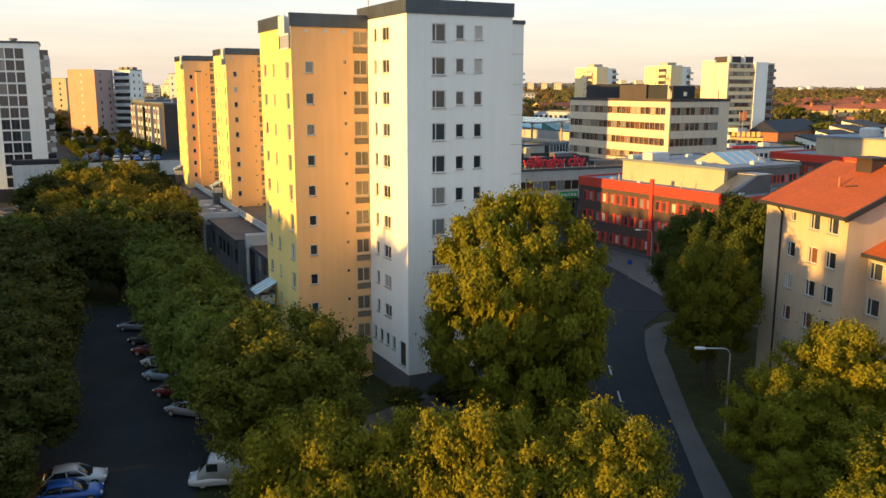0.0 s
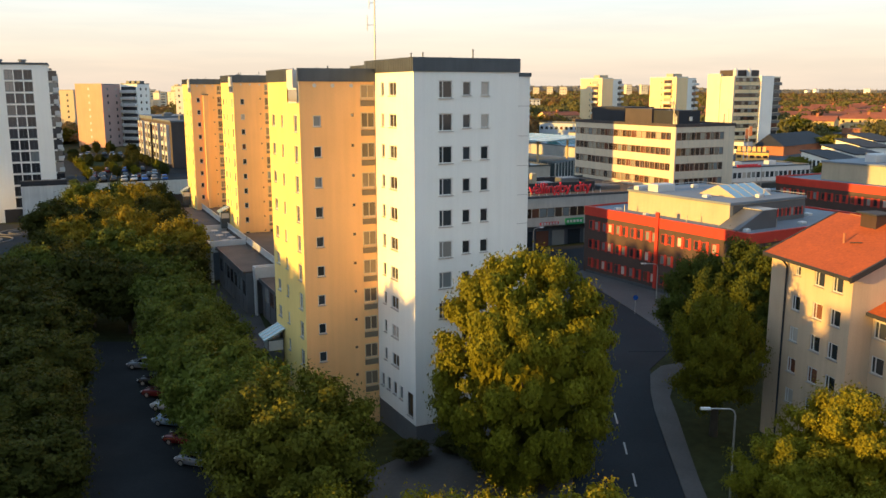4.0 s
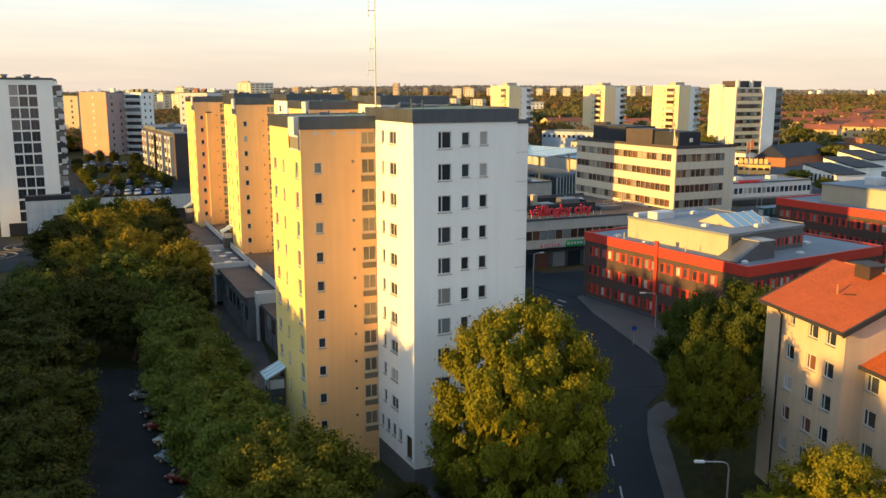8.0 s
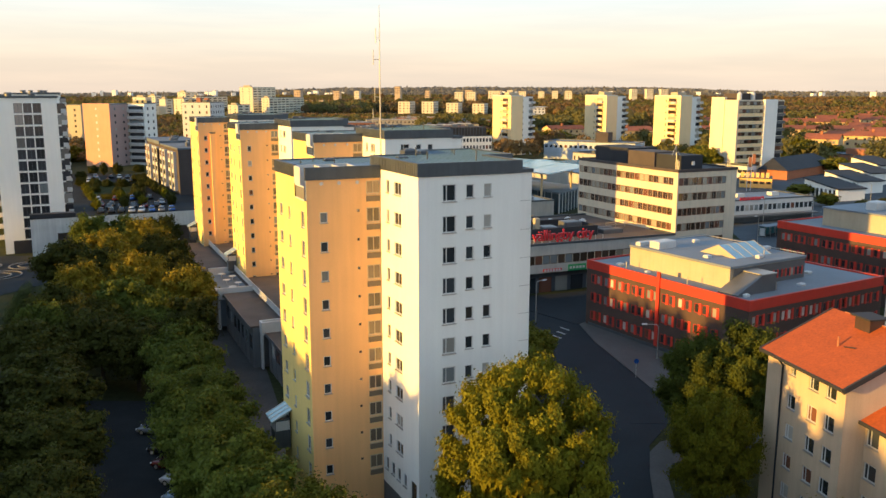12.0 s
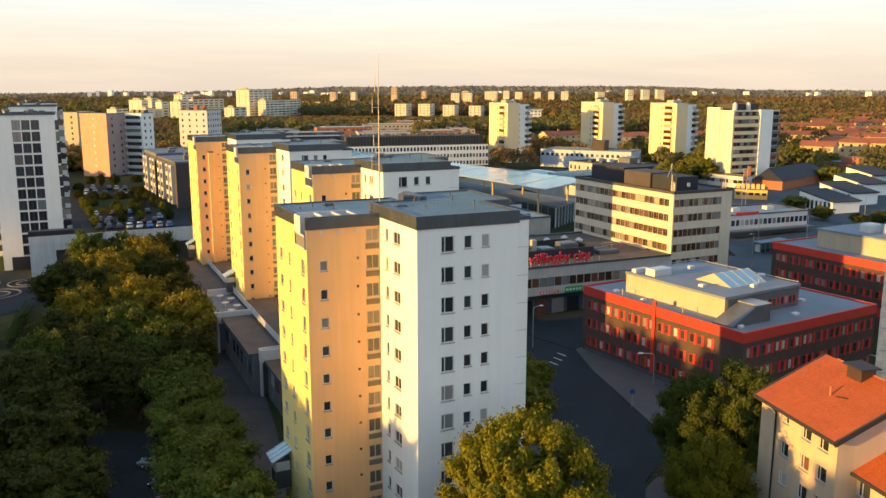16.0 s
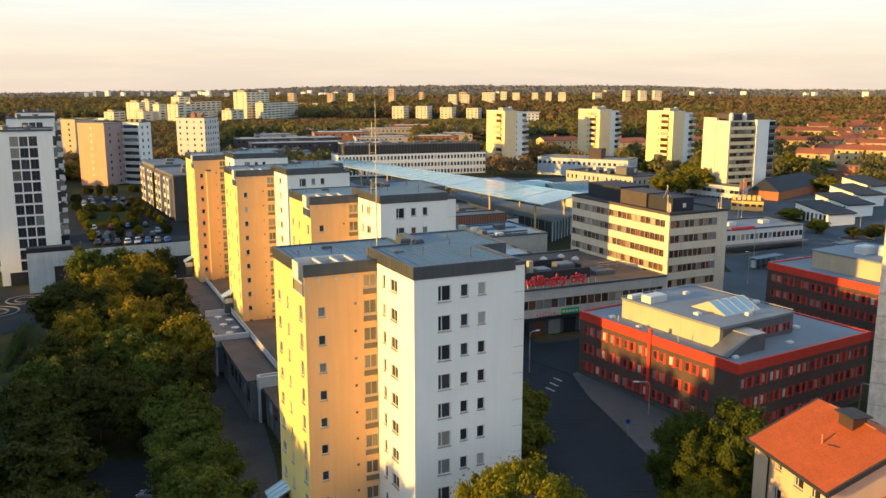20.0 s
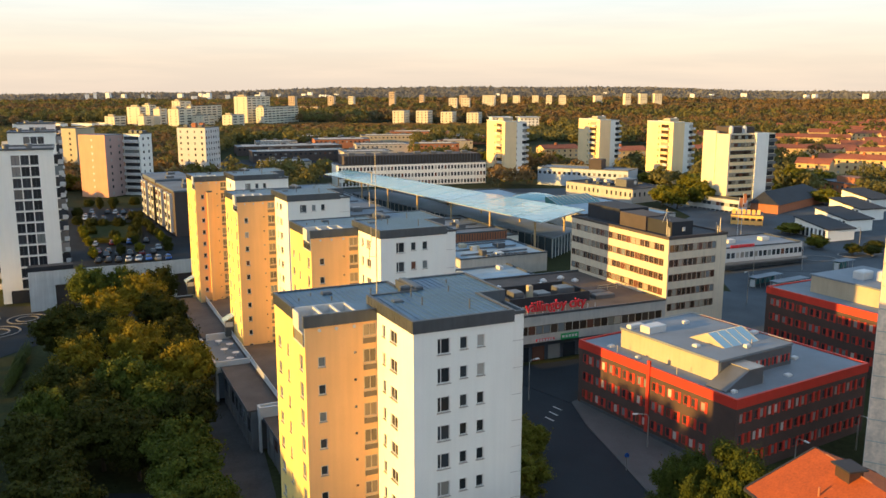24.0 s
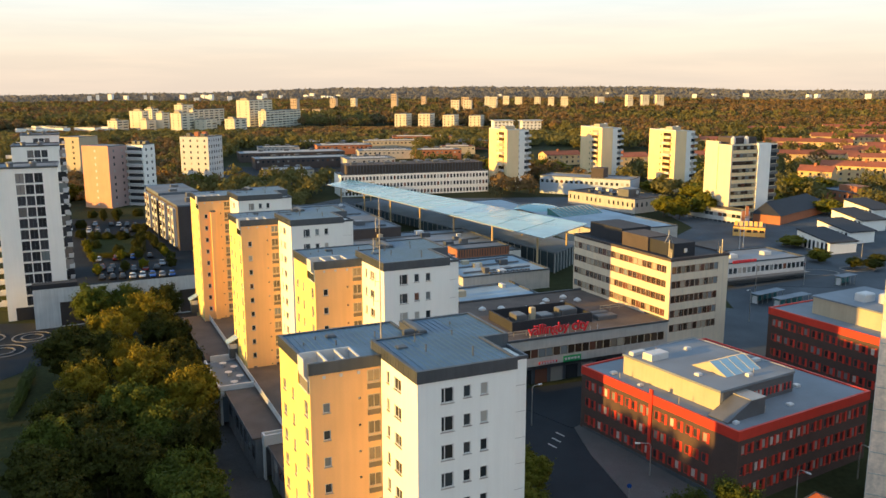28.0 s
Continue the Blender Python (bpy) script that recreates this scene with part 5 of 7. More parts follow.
for x in (3.5, 9.0):
    bm = bmesh.new()
    tube(bm, (x, 5, WH), (x, 5, WH + 1.0), 0.8, 0.8, 12)
    tube(bm, (x, 5, WH + 1.0), (x, 5, WH + 1.4), 1.1, 0.9, 12)
    part("roof_fan", bm, M_GREYSHEET, wt_)
for x, y in ((-149.5, 284), (-181.5, 353)):
    copy_thing(wt_, pose(x, y, 0.6, 0, 0, 24.0))

deck = thing("parking_deck", -105.2, 203.4, 0, 27.0, "concrete parking deck with broad dark openings", "parking deck")
dh = [(6.0 + k * 7.4, 11.4 + k * 7.4, -2.4, 3.9) for k in range(6)]
bm = bmesh.new()
wall(bm, (0, 0), (52, 0), -3, 7.7, dh, 0.5)
wall(bm, (52, 0), (52, 22), -3, 7.7)
wall(bm, (0, 9), (0, 0), -3, 7.7)
part("wall", bm, M_DECK, deck)
box_part("deck_back", 0.5, 0.6, -3, 51.5, 0.8, 6.8, M_DARKWOOD, deck, "dark brown gates")
box_part("deck_slab", 0.2, 0.4, 6.8, 10.6, 9, 7.45, M_ASPHALT, deck)
box_part("deck_slab", 10.6, 0.4, 6.8, 51.8, 30, 7.45, M_ASPHALT, deck)
box_part("dark_edge", 0.0, -0.06, 7.7, 10.5, 3, 8.9, M_ROOF_DARK, deck)

# ---------- left-hand distance ----------
pk = thing("pink_tower", -155.0, 350.8, 0, -16.5, "pink and mauve rendered tower with small windows", "tower block")
bm = bmesh.new()
wall(bm, (0, 0), (13.2, 0), 5, 34)
wall(bm, (0, 11.5), (0, 0), 5, 34)
part("front_wall", bm, M_PINK, pk, "pink rendered wall")
bm = bmesh.new()
wall(bm, (13.2, 0), (13.2, 11.5), 5, 33.6)
wall(bm, (13.2, 11.5), (0, 11.5), 5, 33.6)
part("side_wall", bm, M_PURPLE, pk, "mauve rendered wall, lightened to stand in for partial sun")
box_part("roof", 0.1, 0.1, 33.2, 13.1, 11.4, 33.9, M_FELT, pk)
zs = [31.8 - k * 2.8 for k in range(9)]
panes(pk, (0, 0), (13.2, 0), 1, zs, 0.7, 0.9, M_PAINTED, start=6.6, step=1)
panes(pk, (13.2, 0), (13.2, 11.5), 2, zs, 0.9, 1.1, start=3.4, step=5.4)
bx = slab("white_slab", -139.0, 358.6, -16.5, 8.2, 8.1, 5, 33.8, M_WHITE, M_FELT, "white slab beside the pink tower", "tower block")
panes(bx, (8.2, 0), (8.2, 8.1), 2, zs, 0.9, 1.1, start=2.2, step=3.6)
for z in zs:
    box_part("balcony_recess", 0.3, -0.06, z - 0.4, 7.6, 0.05, z + 1.0, M_GLASS, bx)
    box_part("balcony", 0.2, -1.2, z - 1.5, 7.7, 0.02, z - 0.4, M_PAINTED, bx, "white balcony front")
for x in (0.6, 3.2, 5.8):
    box_part("roof_unit", x, 3, 33.8, x + 1.6, 6, 35.2, M_SHEET, bx)
q_ = slab("white_point_block", -137.0, 424.0, -12, 15.5, 15, 5, 33.4, M_PAINTED, M_FELT, "white point block with small square windows", "tower block")
panes(q_, (0, 0), (15.5, 0), 4, [31.5 - k * 2.9 for k in range(9)], 0.9, 1.2)
panes(q_, (15.5, 0), (15.5, 15), 6, [31.5 - k * 2.9 for k in range(9)], 0.8, 1.3)
for x, y, h in ((2, 3, 1.6), (6, 4, 2.4), (10, 3, 1.4), (7.5, 9, 2.2)):
    box_part("roof_unit", x, y, 33.4, x + 2.2, y + 2.2, 33.4 + h, M_TERRA if h > 2 else M_SHEET, q_, cut=0.1)
yb = slab("yellow_block", -213.0, 455.0, -16, 13, 15, 5, 31.5, M_CREAM, M_FELT, "cream block lit by the low sun", "apartment house")
panes(yb, (0, 0), (12, 0), 2, [29 - k * 2.9 for k in range(7)], 1.1, 1.2)

# brown terrace of flats with white bays
fl = thing("terrace_of_flats", -84.5, 255.5, 0, 29.4, "dark brown terrace of flats with white bays", "apartment house")
bm = bmesh.new()
for p, q in (((0, 0), (13, 0)), ((13, 0), (13, 56)), ((13, 56), (0, 56)), ((0, 56), (0, 0))):
    wall(bm, p, q, 5, 21.5)
part("wall", bm, M_DARKWOOD, fl, "dark brown cladding")
box_part("roof", -0.3, -0.3, 21.5, 13.3, 27.6, 22.0, M_FELT, fl, "grey roof")
box_part("roof", -0.3, 29.4, 21.5, 13.3, 56.3, 22.6, M_FELT, fl, "grey roof")
# black strip proud of the wall imitates shade in the gap
box_part("joint_strip", -1.3, 27.6, 5, 0.05, 29.4, 20.2, M_ROOF_DARK, fl, "black strip standing in for the shaded gap between the two blocks")
for k in range(4):
    box_part("roof_unit", 4 + (k % 2) * 3, 6 + k * 13, 22.0 + (0.6 if k > 1 else 0), 6.5 + (k % 2) * 3, 8.5 + k * 13, 23.4, M_GREYSHEET, fl, cut=0.1)
for k in range(4):
    y0 = 3 + k * 14
    for dy in (0, 5.2):
        box_part("bay", -1.0, y0 + dy, 8.6, 0.05, y0 + dy + 3.4, 20.6, M_PAINTED, fl, "white projecting bay")
        for j in range(4):
            box_part("bay_window", -1.06, y0 + dy + 0.6, 9.6 + j * 2.9, -0.98, y0 + dy + 2.8, 11.2 + j * 2.9, M_GLASS, fl)
    for j in range(4):
        box_part("wall_window", -0.06, y0 + 9.6, 9.6 + j * 2.9, 0.02, y0 + 11.4, 11.2 + j * 2.9, M_GLASS, fl)

# ---------- point towers to the north-east ----------


def point_tower(x, y, turn, w, d, top, label):
    """Two joined upright volumes: a yellow one with a stack of balconies round its corner, and a white one set back beside it."""
    b = thing("point_tower", x, y, 0, turn, label, "tower block", "point towers")
    m = w * 0.5
    for x0, y0, x1, y1, t_, mat, lab in ((0, 0, m, d, top, M_TOWER, "pale yellow rendered wall"), (m, 2.0, w, d - 2, top - 0.6, M_WHITE, "white rendered wall")):
        bm = bmesh.new()
        for p, q in (((x0, y0), (x1, y0)), ((x1, y0), (x1, y1)), ((x1, y1), (x0, y1)), ((x0, y1), (x0, y0))):
            wall(bm, p, q, 5, t_)
        part("wall", bm, mat, b, lab)
        bm = bmesh.new()
        parapet(bm, [(x0, y0), (x1, y0), (x1, y1), (x0, y1)], t_, t_ + 0.4, 0.06, 0.4)
        part("roof_edge", bm, M_FRAME, b)
        box_part("roof", x0 + 0.1, y0 + 0.1, t_ - 0.3, x1 - 0.1, y1 - 0.1, t_ + 0.05, M_FELT, b)
    zz = [top - 2.2 - k * 2.85 for k in range(9)]
    for k, z in enumerate(zz):
        box_part("balcony_recess", -0.05, 3.2, z - 0.4, 0.05, 9.0, z + 1.1, M_GLASS_OFF, b)
        box_part("balcony", -1.3, 2.6, z - 1.4, 0.02, 5.6, z - 0.45, M_TOWER if k % 3 else M_PAINTED, b, "pale yellow balcony front")
        box_part("balcony", -0.8, 6.2, z - 1.4, 0.02, 9.0, z - 0.5, M_PAINTED if k % 2 else M_FRAME_TAN, b, "balcony front")
        box_part("balcony_recess", w - 2.2, 1.94, z - 0.4, w - 0.05, 2.05, z + 1.1, M_GLASS, b)
        box_part("balcony", w - 1.2, 0.9, z - 1.4, w + 1.0, 2.02, z - 0.4, M_PAINTED, b, "white balcony front")
        box_part("balcony_recess", w - 0.02, 2.4, z - 0.4, w + 0.6, 5.4, z + 1.0, M_GLASS, b)
    panes(b, (m, 2.0), (w, 2.0), 1, zz, 0.7, 1.0, start=1.0, step=1)
    panes(b, (0, d), (0, 0), 1, zz, 0.6, 1.0, start=9.2, step=3.2)
    bm = bmesh.new()
    tube(bm, (m, d * 0.35, top), (m, d * 0.35, top + 1.2), 1.3, 1.3, 14)
    tube(bm, (m, d * 0.35, top + 1.2), (m, d * 0.35, top + 2.2), 1.3, 0.5, 14)
    part("roof_tank", bm, M_PAINTED, b, "white domed roof tank")
    box_part("roof_house", 1.0, 4, top, m - 0.4, 9, top + 1.8, M_CREAM, b)
    return b


pt = point_tower(28.1, 416, 24, 13.2, 20, 36.9, "pale yellow point tower with stacked balconies")
for x, y in ((78.0, 433), (107.2, 401)):
    copy_thing(pt, pose(x, y, 0.2, 0, 0, 24))
t4 = thing("balcony_tower", 106.2, 318, 0, 24, "white tower with long balcony rows and a dark roof house", "tower block")
bm = bmesh.new()
for p, q in (((0, 0), (23, 0)), ((23, 0), (23, 13)), ((23, 13), (0, 13)), ((0, 13), (0, 0))):
    wall(bm, p, q, 5, 36.2)
part("wall", bm, M_PALEWALL, t4)
box_part("white_fin", -0.6, -0.9, 8, 0.1, 6.0, 36.2, M_PALEWALL, t4)
box_part("white_fin", -0.9, 6.0, 6, 0.1, 13.2, 37.2, M_PALEWALL, t4)
box_part("white_pier", 12.4, -1.2, 8, 18.6, 0.02, 36.4, M_WHITE, t4)
box_part("roof_house", 4, 3, 36.2, 15, 12, 38.6, M_DARKWOOD, t4, "dark roof house")
for k in range(10):
    z = 34.4 - k * 2.85
    box_part("balcony_recess", 0.6, -0.06, z - 0.3, 12.3, 0.05, z + 1.3, M_GLASS_OFF, t4)
    for j in range(7):
        box_part("balcony_glass", 0.6 + j * 1.68, -0.5, z - 0.1, 2.1 + j * 1.68, -0.44, z + 1.1, M_GLASS_OFF, t4)
    box_part("balcony", 0.4, -1.0, z - 1.5, 6.9, -0.9, z - 0.25, M_TOWER, t4)
    box_part("balcony", 7.3, -1.0, z - 1.5, 12.4, -0.9, z - 0.25, M_TOWER, t4)
    box_part("balcony_slab", 0.4, -1.0, z - 1.65, 12.4, 0.02, z - 1.5, M_CONCRETE, t4)
    box_part("balcony", 18.8, -1.0, z - 1.5, 23.0, -0.9, z - 0.4, M_GREYSHEET, t4)
    box_part("balcony_recess", 18.8, -0.06, z - 0.3, 22.8, 0.05, z + 1.3, M_GLASS, t4)
for x in (2.5, 9):
    bm = bmesh.new()
    tube(bm, (x, 2.0, 36.2), (x, 2.0, 38.4), 0.9, 0.9, 12)
    tube(bm, (x, 2.0, 38.4), (x, 2.0, 39.2), 0.9, 0.3, 12)
    part("roof_tank", bm, M_PAINTED, t4)

# ---------- right-hand distance: hall, white stepped building, shops ----------
bh = thing("brick_hall", 121.5, 305.0, 0, 46, "red-brown brick hall with a dark low-pitched roof", "hall")
bm = bmesh.new()
for p, q in (((0, 0), (47, 0)), ((47, 0), (47, 10.5)), ((47, 10.5), (0, 10.5)), ((0, 10.5), (0, 0))):
    wall(bm, p, q, 4, 11.0)
part("wall", bm, M_TERRA, bh)
bm = bmesh.new()
v = [bm.verts.new(p) for p in ((-0.5, -0.5, 10.9), (47.5, -0.5, 10.9), (47.5, 11, 10.9), (-0.5, 11, 10.9), (4, 7.5, 15.0), (42, 7.5, 15.0))]
for f in ((0, 1, 5, 4), (1, 2, 5), (2, 3, 4, 5), (3, 0, 4)):
    bm.faces.new([v[i] for i in f])
part("roof", bm, M_ROOF_DARK, bh, "dark low-pitched roof")
box_part("plinth", -0.1, -0.1, 3.8, 47.1, 0.02, 5.4, M_PLINTH, bh)


def church_bay(x, y, z1, w, d, label):
    b = thing("white_hall", x, y, 0, 19.5, label, "church hall", "stepped halls")
    bm = bmesh.new()
    v = [bm.verts.new(p) for p in ((0, 0, 3), (w, 0, 3), (w, d, 3), (0, d, 3), (0, 0, z1 - 2.2), (w, 0, z1 - 2.2), (w, d, z1), (0, d, z1))]
    for f in ((0, 1, 5, 4), (1, 2, 6, 5), (2, 3, 7, 6), (3, 0, 4, 7)):
        bm.faces.new([v[i] for i in f])
    part("wall", bm, M_WHITE, b)
    bm = bmesh.new()
    lo_ = [bm.verts.new(p) for p in ((-0.4, -0.5, z1 - 2.2), (w + 0.4, -0.5, z1 - 2.2), (w + 0.4, d + 0.4, z1 + 0.1), (-0.4, d + 0.4, z1 + 0.1))]
    hi = [bm.verts.new(p.co + Vector((0, 0, 0.35))) for p in lo_]
    bm.faces.new(hi)
    bm.faces.new(lo_[::-1])
    for i in range(4):
        bm.faces.new((lo_[i], lo_[(i + 1) % 4], hi[(i + 1) % 4], hi[i]))
    part("roof", bm, M_ROOF_DARK, b, "dark slanted roof")
    for k in range(7):
        box_part("window", -0.06, 1.0 + k * (d - 2) / 7, z1 - 5.2, 0.02, 1.9 + k * (d - 2) / 7, z1 - 2.4, M_GLASS, b)
    return b


for k, (x, y, z) in enumerate(((119.5, 259.5, 11.4), (132.0, 273.3, 12.4), (144.9, 291.3, 13.4), (158.4, 311.0, 14.4))):
    church_bay(x, y, z, 10.8, 14.5, "white stepped hall with a dark slanted roof")
sh = slab("shop_row", 62.0, 216.0, 22.5, 41, 15, 4, 10.6, M_PAINTED, M_FELT_LIGHT, "long white shop building with a ribbon of windows", "shop building")
panes(sh, (0, 0), (41, 0), 26, (8.6,), 1.1, 1.5)
box_part("canopy", 0, -2.4, 6.4, 41, 0.02, 6.8, M_GREYSHEET, sh)
box_part("shop_front", 0, -0.08, 4, 41, 0.02, 6.3, M_SHEET, sh)
for k in range(11):
    box_part("letter_bar", 15.5 + k * 0.75, -0.2, 10.7, 16.05 + k * 0.75, -0.05, 11.5, M_SIGNRED, sh, "red letter shapes")
for k in range(3):
    box_part("roof_vent", 8 + k * 12, 6, 10.6, 10.5 + k * 12, 8, 11.6, M_PAINTED, sh)
lw = slab("low_white_pavilion", 107.3, 306.2, 36, 5.5, 24, 5, 12.4, M_PAINTED, M_FELT_BROWN, "low white pavilion with a ribbon window below the tower", "building")
panes(lw, (0, 24), (0, 0), 12, (10.4,), 1.8, 1.3)
panes(lw, (0, 24), (0, 0), 12, (7.4,), 1.6, 1.6)
panes(lw, (0, 0), (5.5, 0), 3, (10.4,), 1.6, 1.3)
yk = slab("cinema_front", 98.0, 286.6, -20, 10.5, 8, 4, 10.2, M_KIOSK, M_FELT, "yellow shop front catching the sun", "shop")
for k in range(6):
    box_part("sign_bar", 0.4 + k * 1.6, 0.4, 10.5, 1.5 + k * 1.6, 0.6, 12.2, M_YELLOW if k % 2 else M_KIOSK, yk)
panes(yk, (0, 0), (10.5, 0), 5, (6.2,), 1.7, 1.6, M_GLASS_OFF)
panes(yk, (0, 0), (10.5, 0), 5, (8.8,), 1.5, 0.9, M_GLASS_OFF)
gh_ = slab("pale_blue_office", 43, 400, -28, 44, 16, 5, 16.0, M_PALEBLUE, M_FELT_LIGHT, "office with shade put into its pale blue cladding and a long window row", "office building")
panes(gh_, (0, 0), (44, 0), 18, (13.8,), 1.3, 1.3)
box_part("roof_house", 24, 4, 16, 30, 11, 20.5, M_DARKWOOD, gh_)


def gable_house(x, y, turn, w, d, z0, eave, rise, mat, label, rows=3):
    h = thing("tiled_house", x, y, 0, turn, label, "house", "tiled houses")
    bm = bmesh.new()
    for p, q in (((0, 0), (w, 0)), ((w, 0), (w, d)), ((w, d), (0, d)), ((0, d), (0, 0))):
        wall(bm, p, q, z0, eave)
    for xx in (0, w):
        bm.faces.new([bm.verts.new(p) for p in ((xx, 0, eave), (xx, d, eave), (xx, d / 2, eave + rise))])
    part("wall", bm, mat, h)
    bm = bmesh.new()
    e = 0.5
    v = [bm.verts.new(p) for p in ((-e, -e, eave - 0.1), (w + e, -e, eave - 0.1), (w + e, d / 2, eave + rise), (-e, d / 2, eave + rise), (-e, d + e, eave - 0.1), (w + e, d + e, eave - 0.1))]
    bm.faces.new((v[0], v[1], v[2], v[3]))
    bm.faces.new((v[3], v[2], v[5], v[4]))
    part("roof", bm, M_TILE, h, "orange tiled roof")
    if rows:
        panes(h, (0, 0), (w, 0), max(3, int(w / 4)), [eave - 1.5 - k * 2.8 for k in range(rows)], 1.2, 1.3)
        panes(h, (0, d), (0, 0), 3, [eave - 1.5 - k * 2.8 for k in range(rows)], 1.1, 1.3)
    box_part("chimney", w * 0.4, d * 0.4, eave + rise * 0.6, w * 0.4 + 1.2, d * 0.4 + 1.0, eave + rise + 1.2, M_TERRA, h)
    return h


bf = slab("brick_flat_house", 176.7, 357.0, 16, 14, 27, 4, 12.0, M_TERRA, M_FELT, "flat-roofed brick house lit by the sun", "house")
panes(bf, (0, 27), (0, 0), 9, (10.2, 7.2), 1.2, 1.4)
panes(bf, (0, 0), (14, 0), 5, (10.2, 7.2), 1.2, 1.4)
box_part("roof_house", 4, 8, 12, 11, 19, 14.6, M_TERRA, bf, "brown roof house")
for x, y, turn, w, d, e, r in ((176, 424, -35, 16, 12, 14.0, 3.6), (198, 448, -28, 52, 12, 14.5, 3.4), (196, 530, -6, 60, 13, 14.0, 3.4), (240, 640, -18, 60, 13, 15.0, 3.6), (205, 600, -12, 44, 13, 14.0, 3.6), (262, 560, -20, 60, 13, 14.5, 3.6), (150, 520, 10, 26, 12, 14.0, 3.4), (96, 505, 14, 26, 12, 14.0, 3.4), (60, 520, 20, 24, 12, 14.0, 3.2), (215, 372, -22, 40, 13, 13.5, 3.4), (252, 470, -12, 50, 12, 14.0, 3.2), (240, 505, -12, 62, 12, 14.0, 3.2), (296, 596, -12, 60, 13, 14.5, 3.4), (330, 690, -12, 60, 13, 15, 3.4), (180, 660, 4, 44, 13, 15, 3.2)):
    gable_house(x, y, turn, w, d, 5, e + 2.2, r * 0.7, M_FACADE, "low yellow-rendered house with an orange tiled roof", 3)
for x, y, w in ((300, 700, 40), (350, 760, 50), (330, 640, 46), (380, 860, 60), (290, 820, 50), (420, 720, 40), (450, 920, 60)):
    gable_house(x, y, -15, w, 13, 6, 17.5, 2.8, M_FACADE, "distant yellow house with an orange roof", 0)

# low industrial roofs in the middle distance
YARDS = ((-118, 505, 20, 58, 20, 10.5, M_DARKWOOD, M_ROOF_BLUE), (-138, 548, 20, 70, 22, 10.5, M_DARKWOOD, M_ROOF_BLUE), (-96, 604, 14, 40, 22, 12, M_TERRA, M_FELT_LIGHT), (-66, 640, 10, 46, 16, 13, M_CREAM, M_FELT_LIGHT), (-48, 700, 6, 50, 16, 13, M_TERRA, M_ORANGE), (2, 640, 8, 30, 14, 12.5, M_TERRA, M_FELT), (-98, 440, 18, 26, 18, 10, M_CREAM, M_FELT), (-62, 500, 18, 30, 20, 11, M_CONCRETE, M_FELT_LIGHT), (-22, 466, 18, 28, 18, 11, M_CONCRETE, M_FELT), (-62, 566, 12, 38, 20, 11, M_CONCRETE, M_ROOF_BLUE), (-22, 560, 10, 30, 16, 12, M_TERRA, M_FELT_LIGHT), (-118, 660, 12, 36, 18, 11, M_DARKWOOD, M_FELT), (-6, 600, 8, 24, 16, 11.5, M_CREAM, M_ORANGE), (-140, 610, 16, 30, 20, 10, M_CONCRETE, M_FELT))
for x, y, turn, w, d, h, m, r in YARDS:
    h += 4.5
    b = slab("low_building", x, y, turn, w, d, 5, h, m, r, "low flat building in the middle distance", "building", group="low buildings")
    panes(b, (0, 0), (w, 0), int(w / 3), (h - 1.6,), 1.3, 1.0)
    for k in range(int(d / 7)):
        box_part("roof_light", 4, 3 + 7 * k, h - 0.05, w - 4, 4.0 + 7 * k, h + 0.5, M_PAINTED, b)
    for k in range(3):
        box_part("roof_unit", w * (0.2 + 0.25 * k), d * 0.7, h - 0.05, w * (0.2 + 0.25 * k) + 3, d * 0.7 + 2.4, h + 1.5, M_GREYSHEET, b, cut=0.15)

# high pale slabs on the far ridge: origin, width, depth, top
RIDGE = ((-381, 933, 12.5, 20, 22.2), (-368, 965, 17, 12, 31.8), (-344, 932, 8, 18, 22.7), (-364, 1003, 10, 13, 33.3), (-333, 952, 8, 14, 30), (-304, 914, 13, 27, 30.7), (-335, 1023, 11, 24, 37.5), (-310, 1001, 5, 69, 32), (-282, 929, 13.5, 23, 23.4), (-249, 928, 12, 27, 24), (-251, 990, 17, 56, 43.3), (-223, 978, 10, 90, 31.2))
for x, y, w, d, top in RIDGE:
    b = slab("ridge_slab", x, y, -16, w, d, 3, top, M_PALEWALL, M_FELT_LIGHT, "distant pale slab block on the wooded ridge", "apartment block", group="ridge slabs")
    zz = [top - 2 - 2.9 * k for k in range(int((top - 10) / 2.9))]
    panes(b, (w, 0), (w, d), max(1, int(d / 10)), zz, 7.5, 1.1)
    if w > 9:
        panes(b, (0, 0), (w, 0), 2, zz, 0.9, 1.1)
    box_part("roof_house", w * 0.25, 2, top, w * 0.75, 6, top + 2.2, M_CREAM, b)
for x, turn, top in ((-66, -12, 27), (-38, -12, 27), (-9, -12, 25.6), (22, -12, 24.8)):
    b = slab("white_villa_block", x, 1001, turn, 14, 26, 3, top, M_PALEWALL, M_FELT_LIGHT, "distant white block among trees", "apartment block", group="white blocks")
    panes(b, (0, 0), (14, 0), 3, [top - 2 - 3 * k for k in range(6)], 1.6, 1.2)
    panes(b, (14, 0), (14, 26), 4, [top - 2 - 3 * k for k in range(6)], 3.0, 1.2)
for x in (47, 77):
    b = slab("white_villa", x, 902, 10, 21, 14, 3, 22.5, M_WHITE, M_FELT_LIGHT, "distant white villa block with a broad flat roof", "apartment block", group="white blocks")
    box_part("eaves", -1.5, -1.5, 22.5, 22.5, 15.5, 23.1, M_PAINTED, b)
    panes(b, (0, 0), (21, 0), 5, (20.5, 17.5, 14.5), 1.8, 1.3)
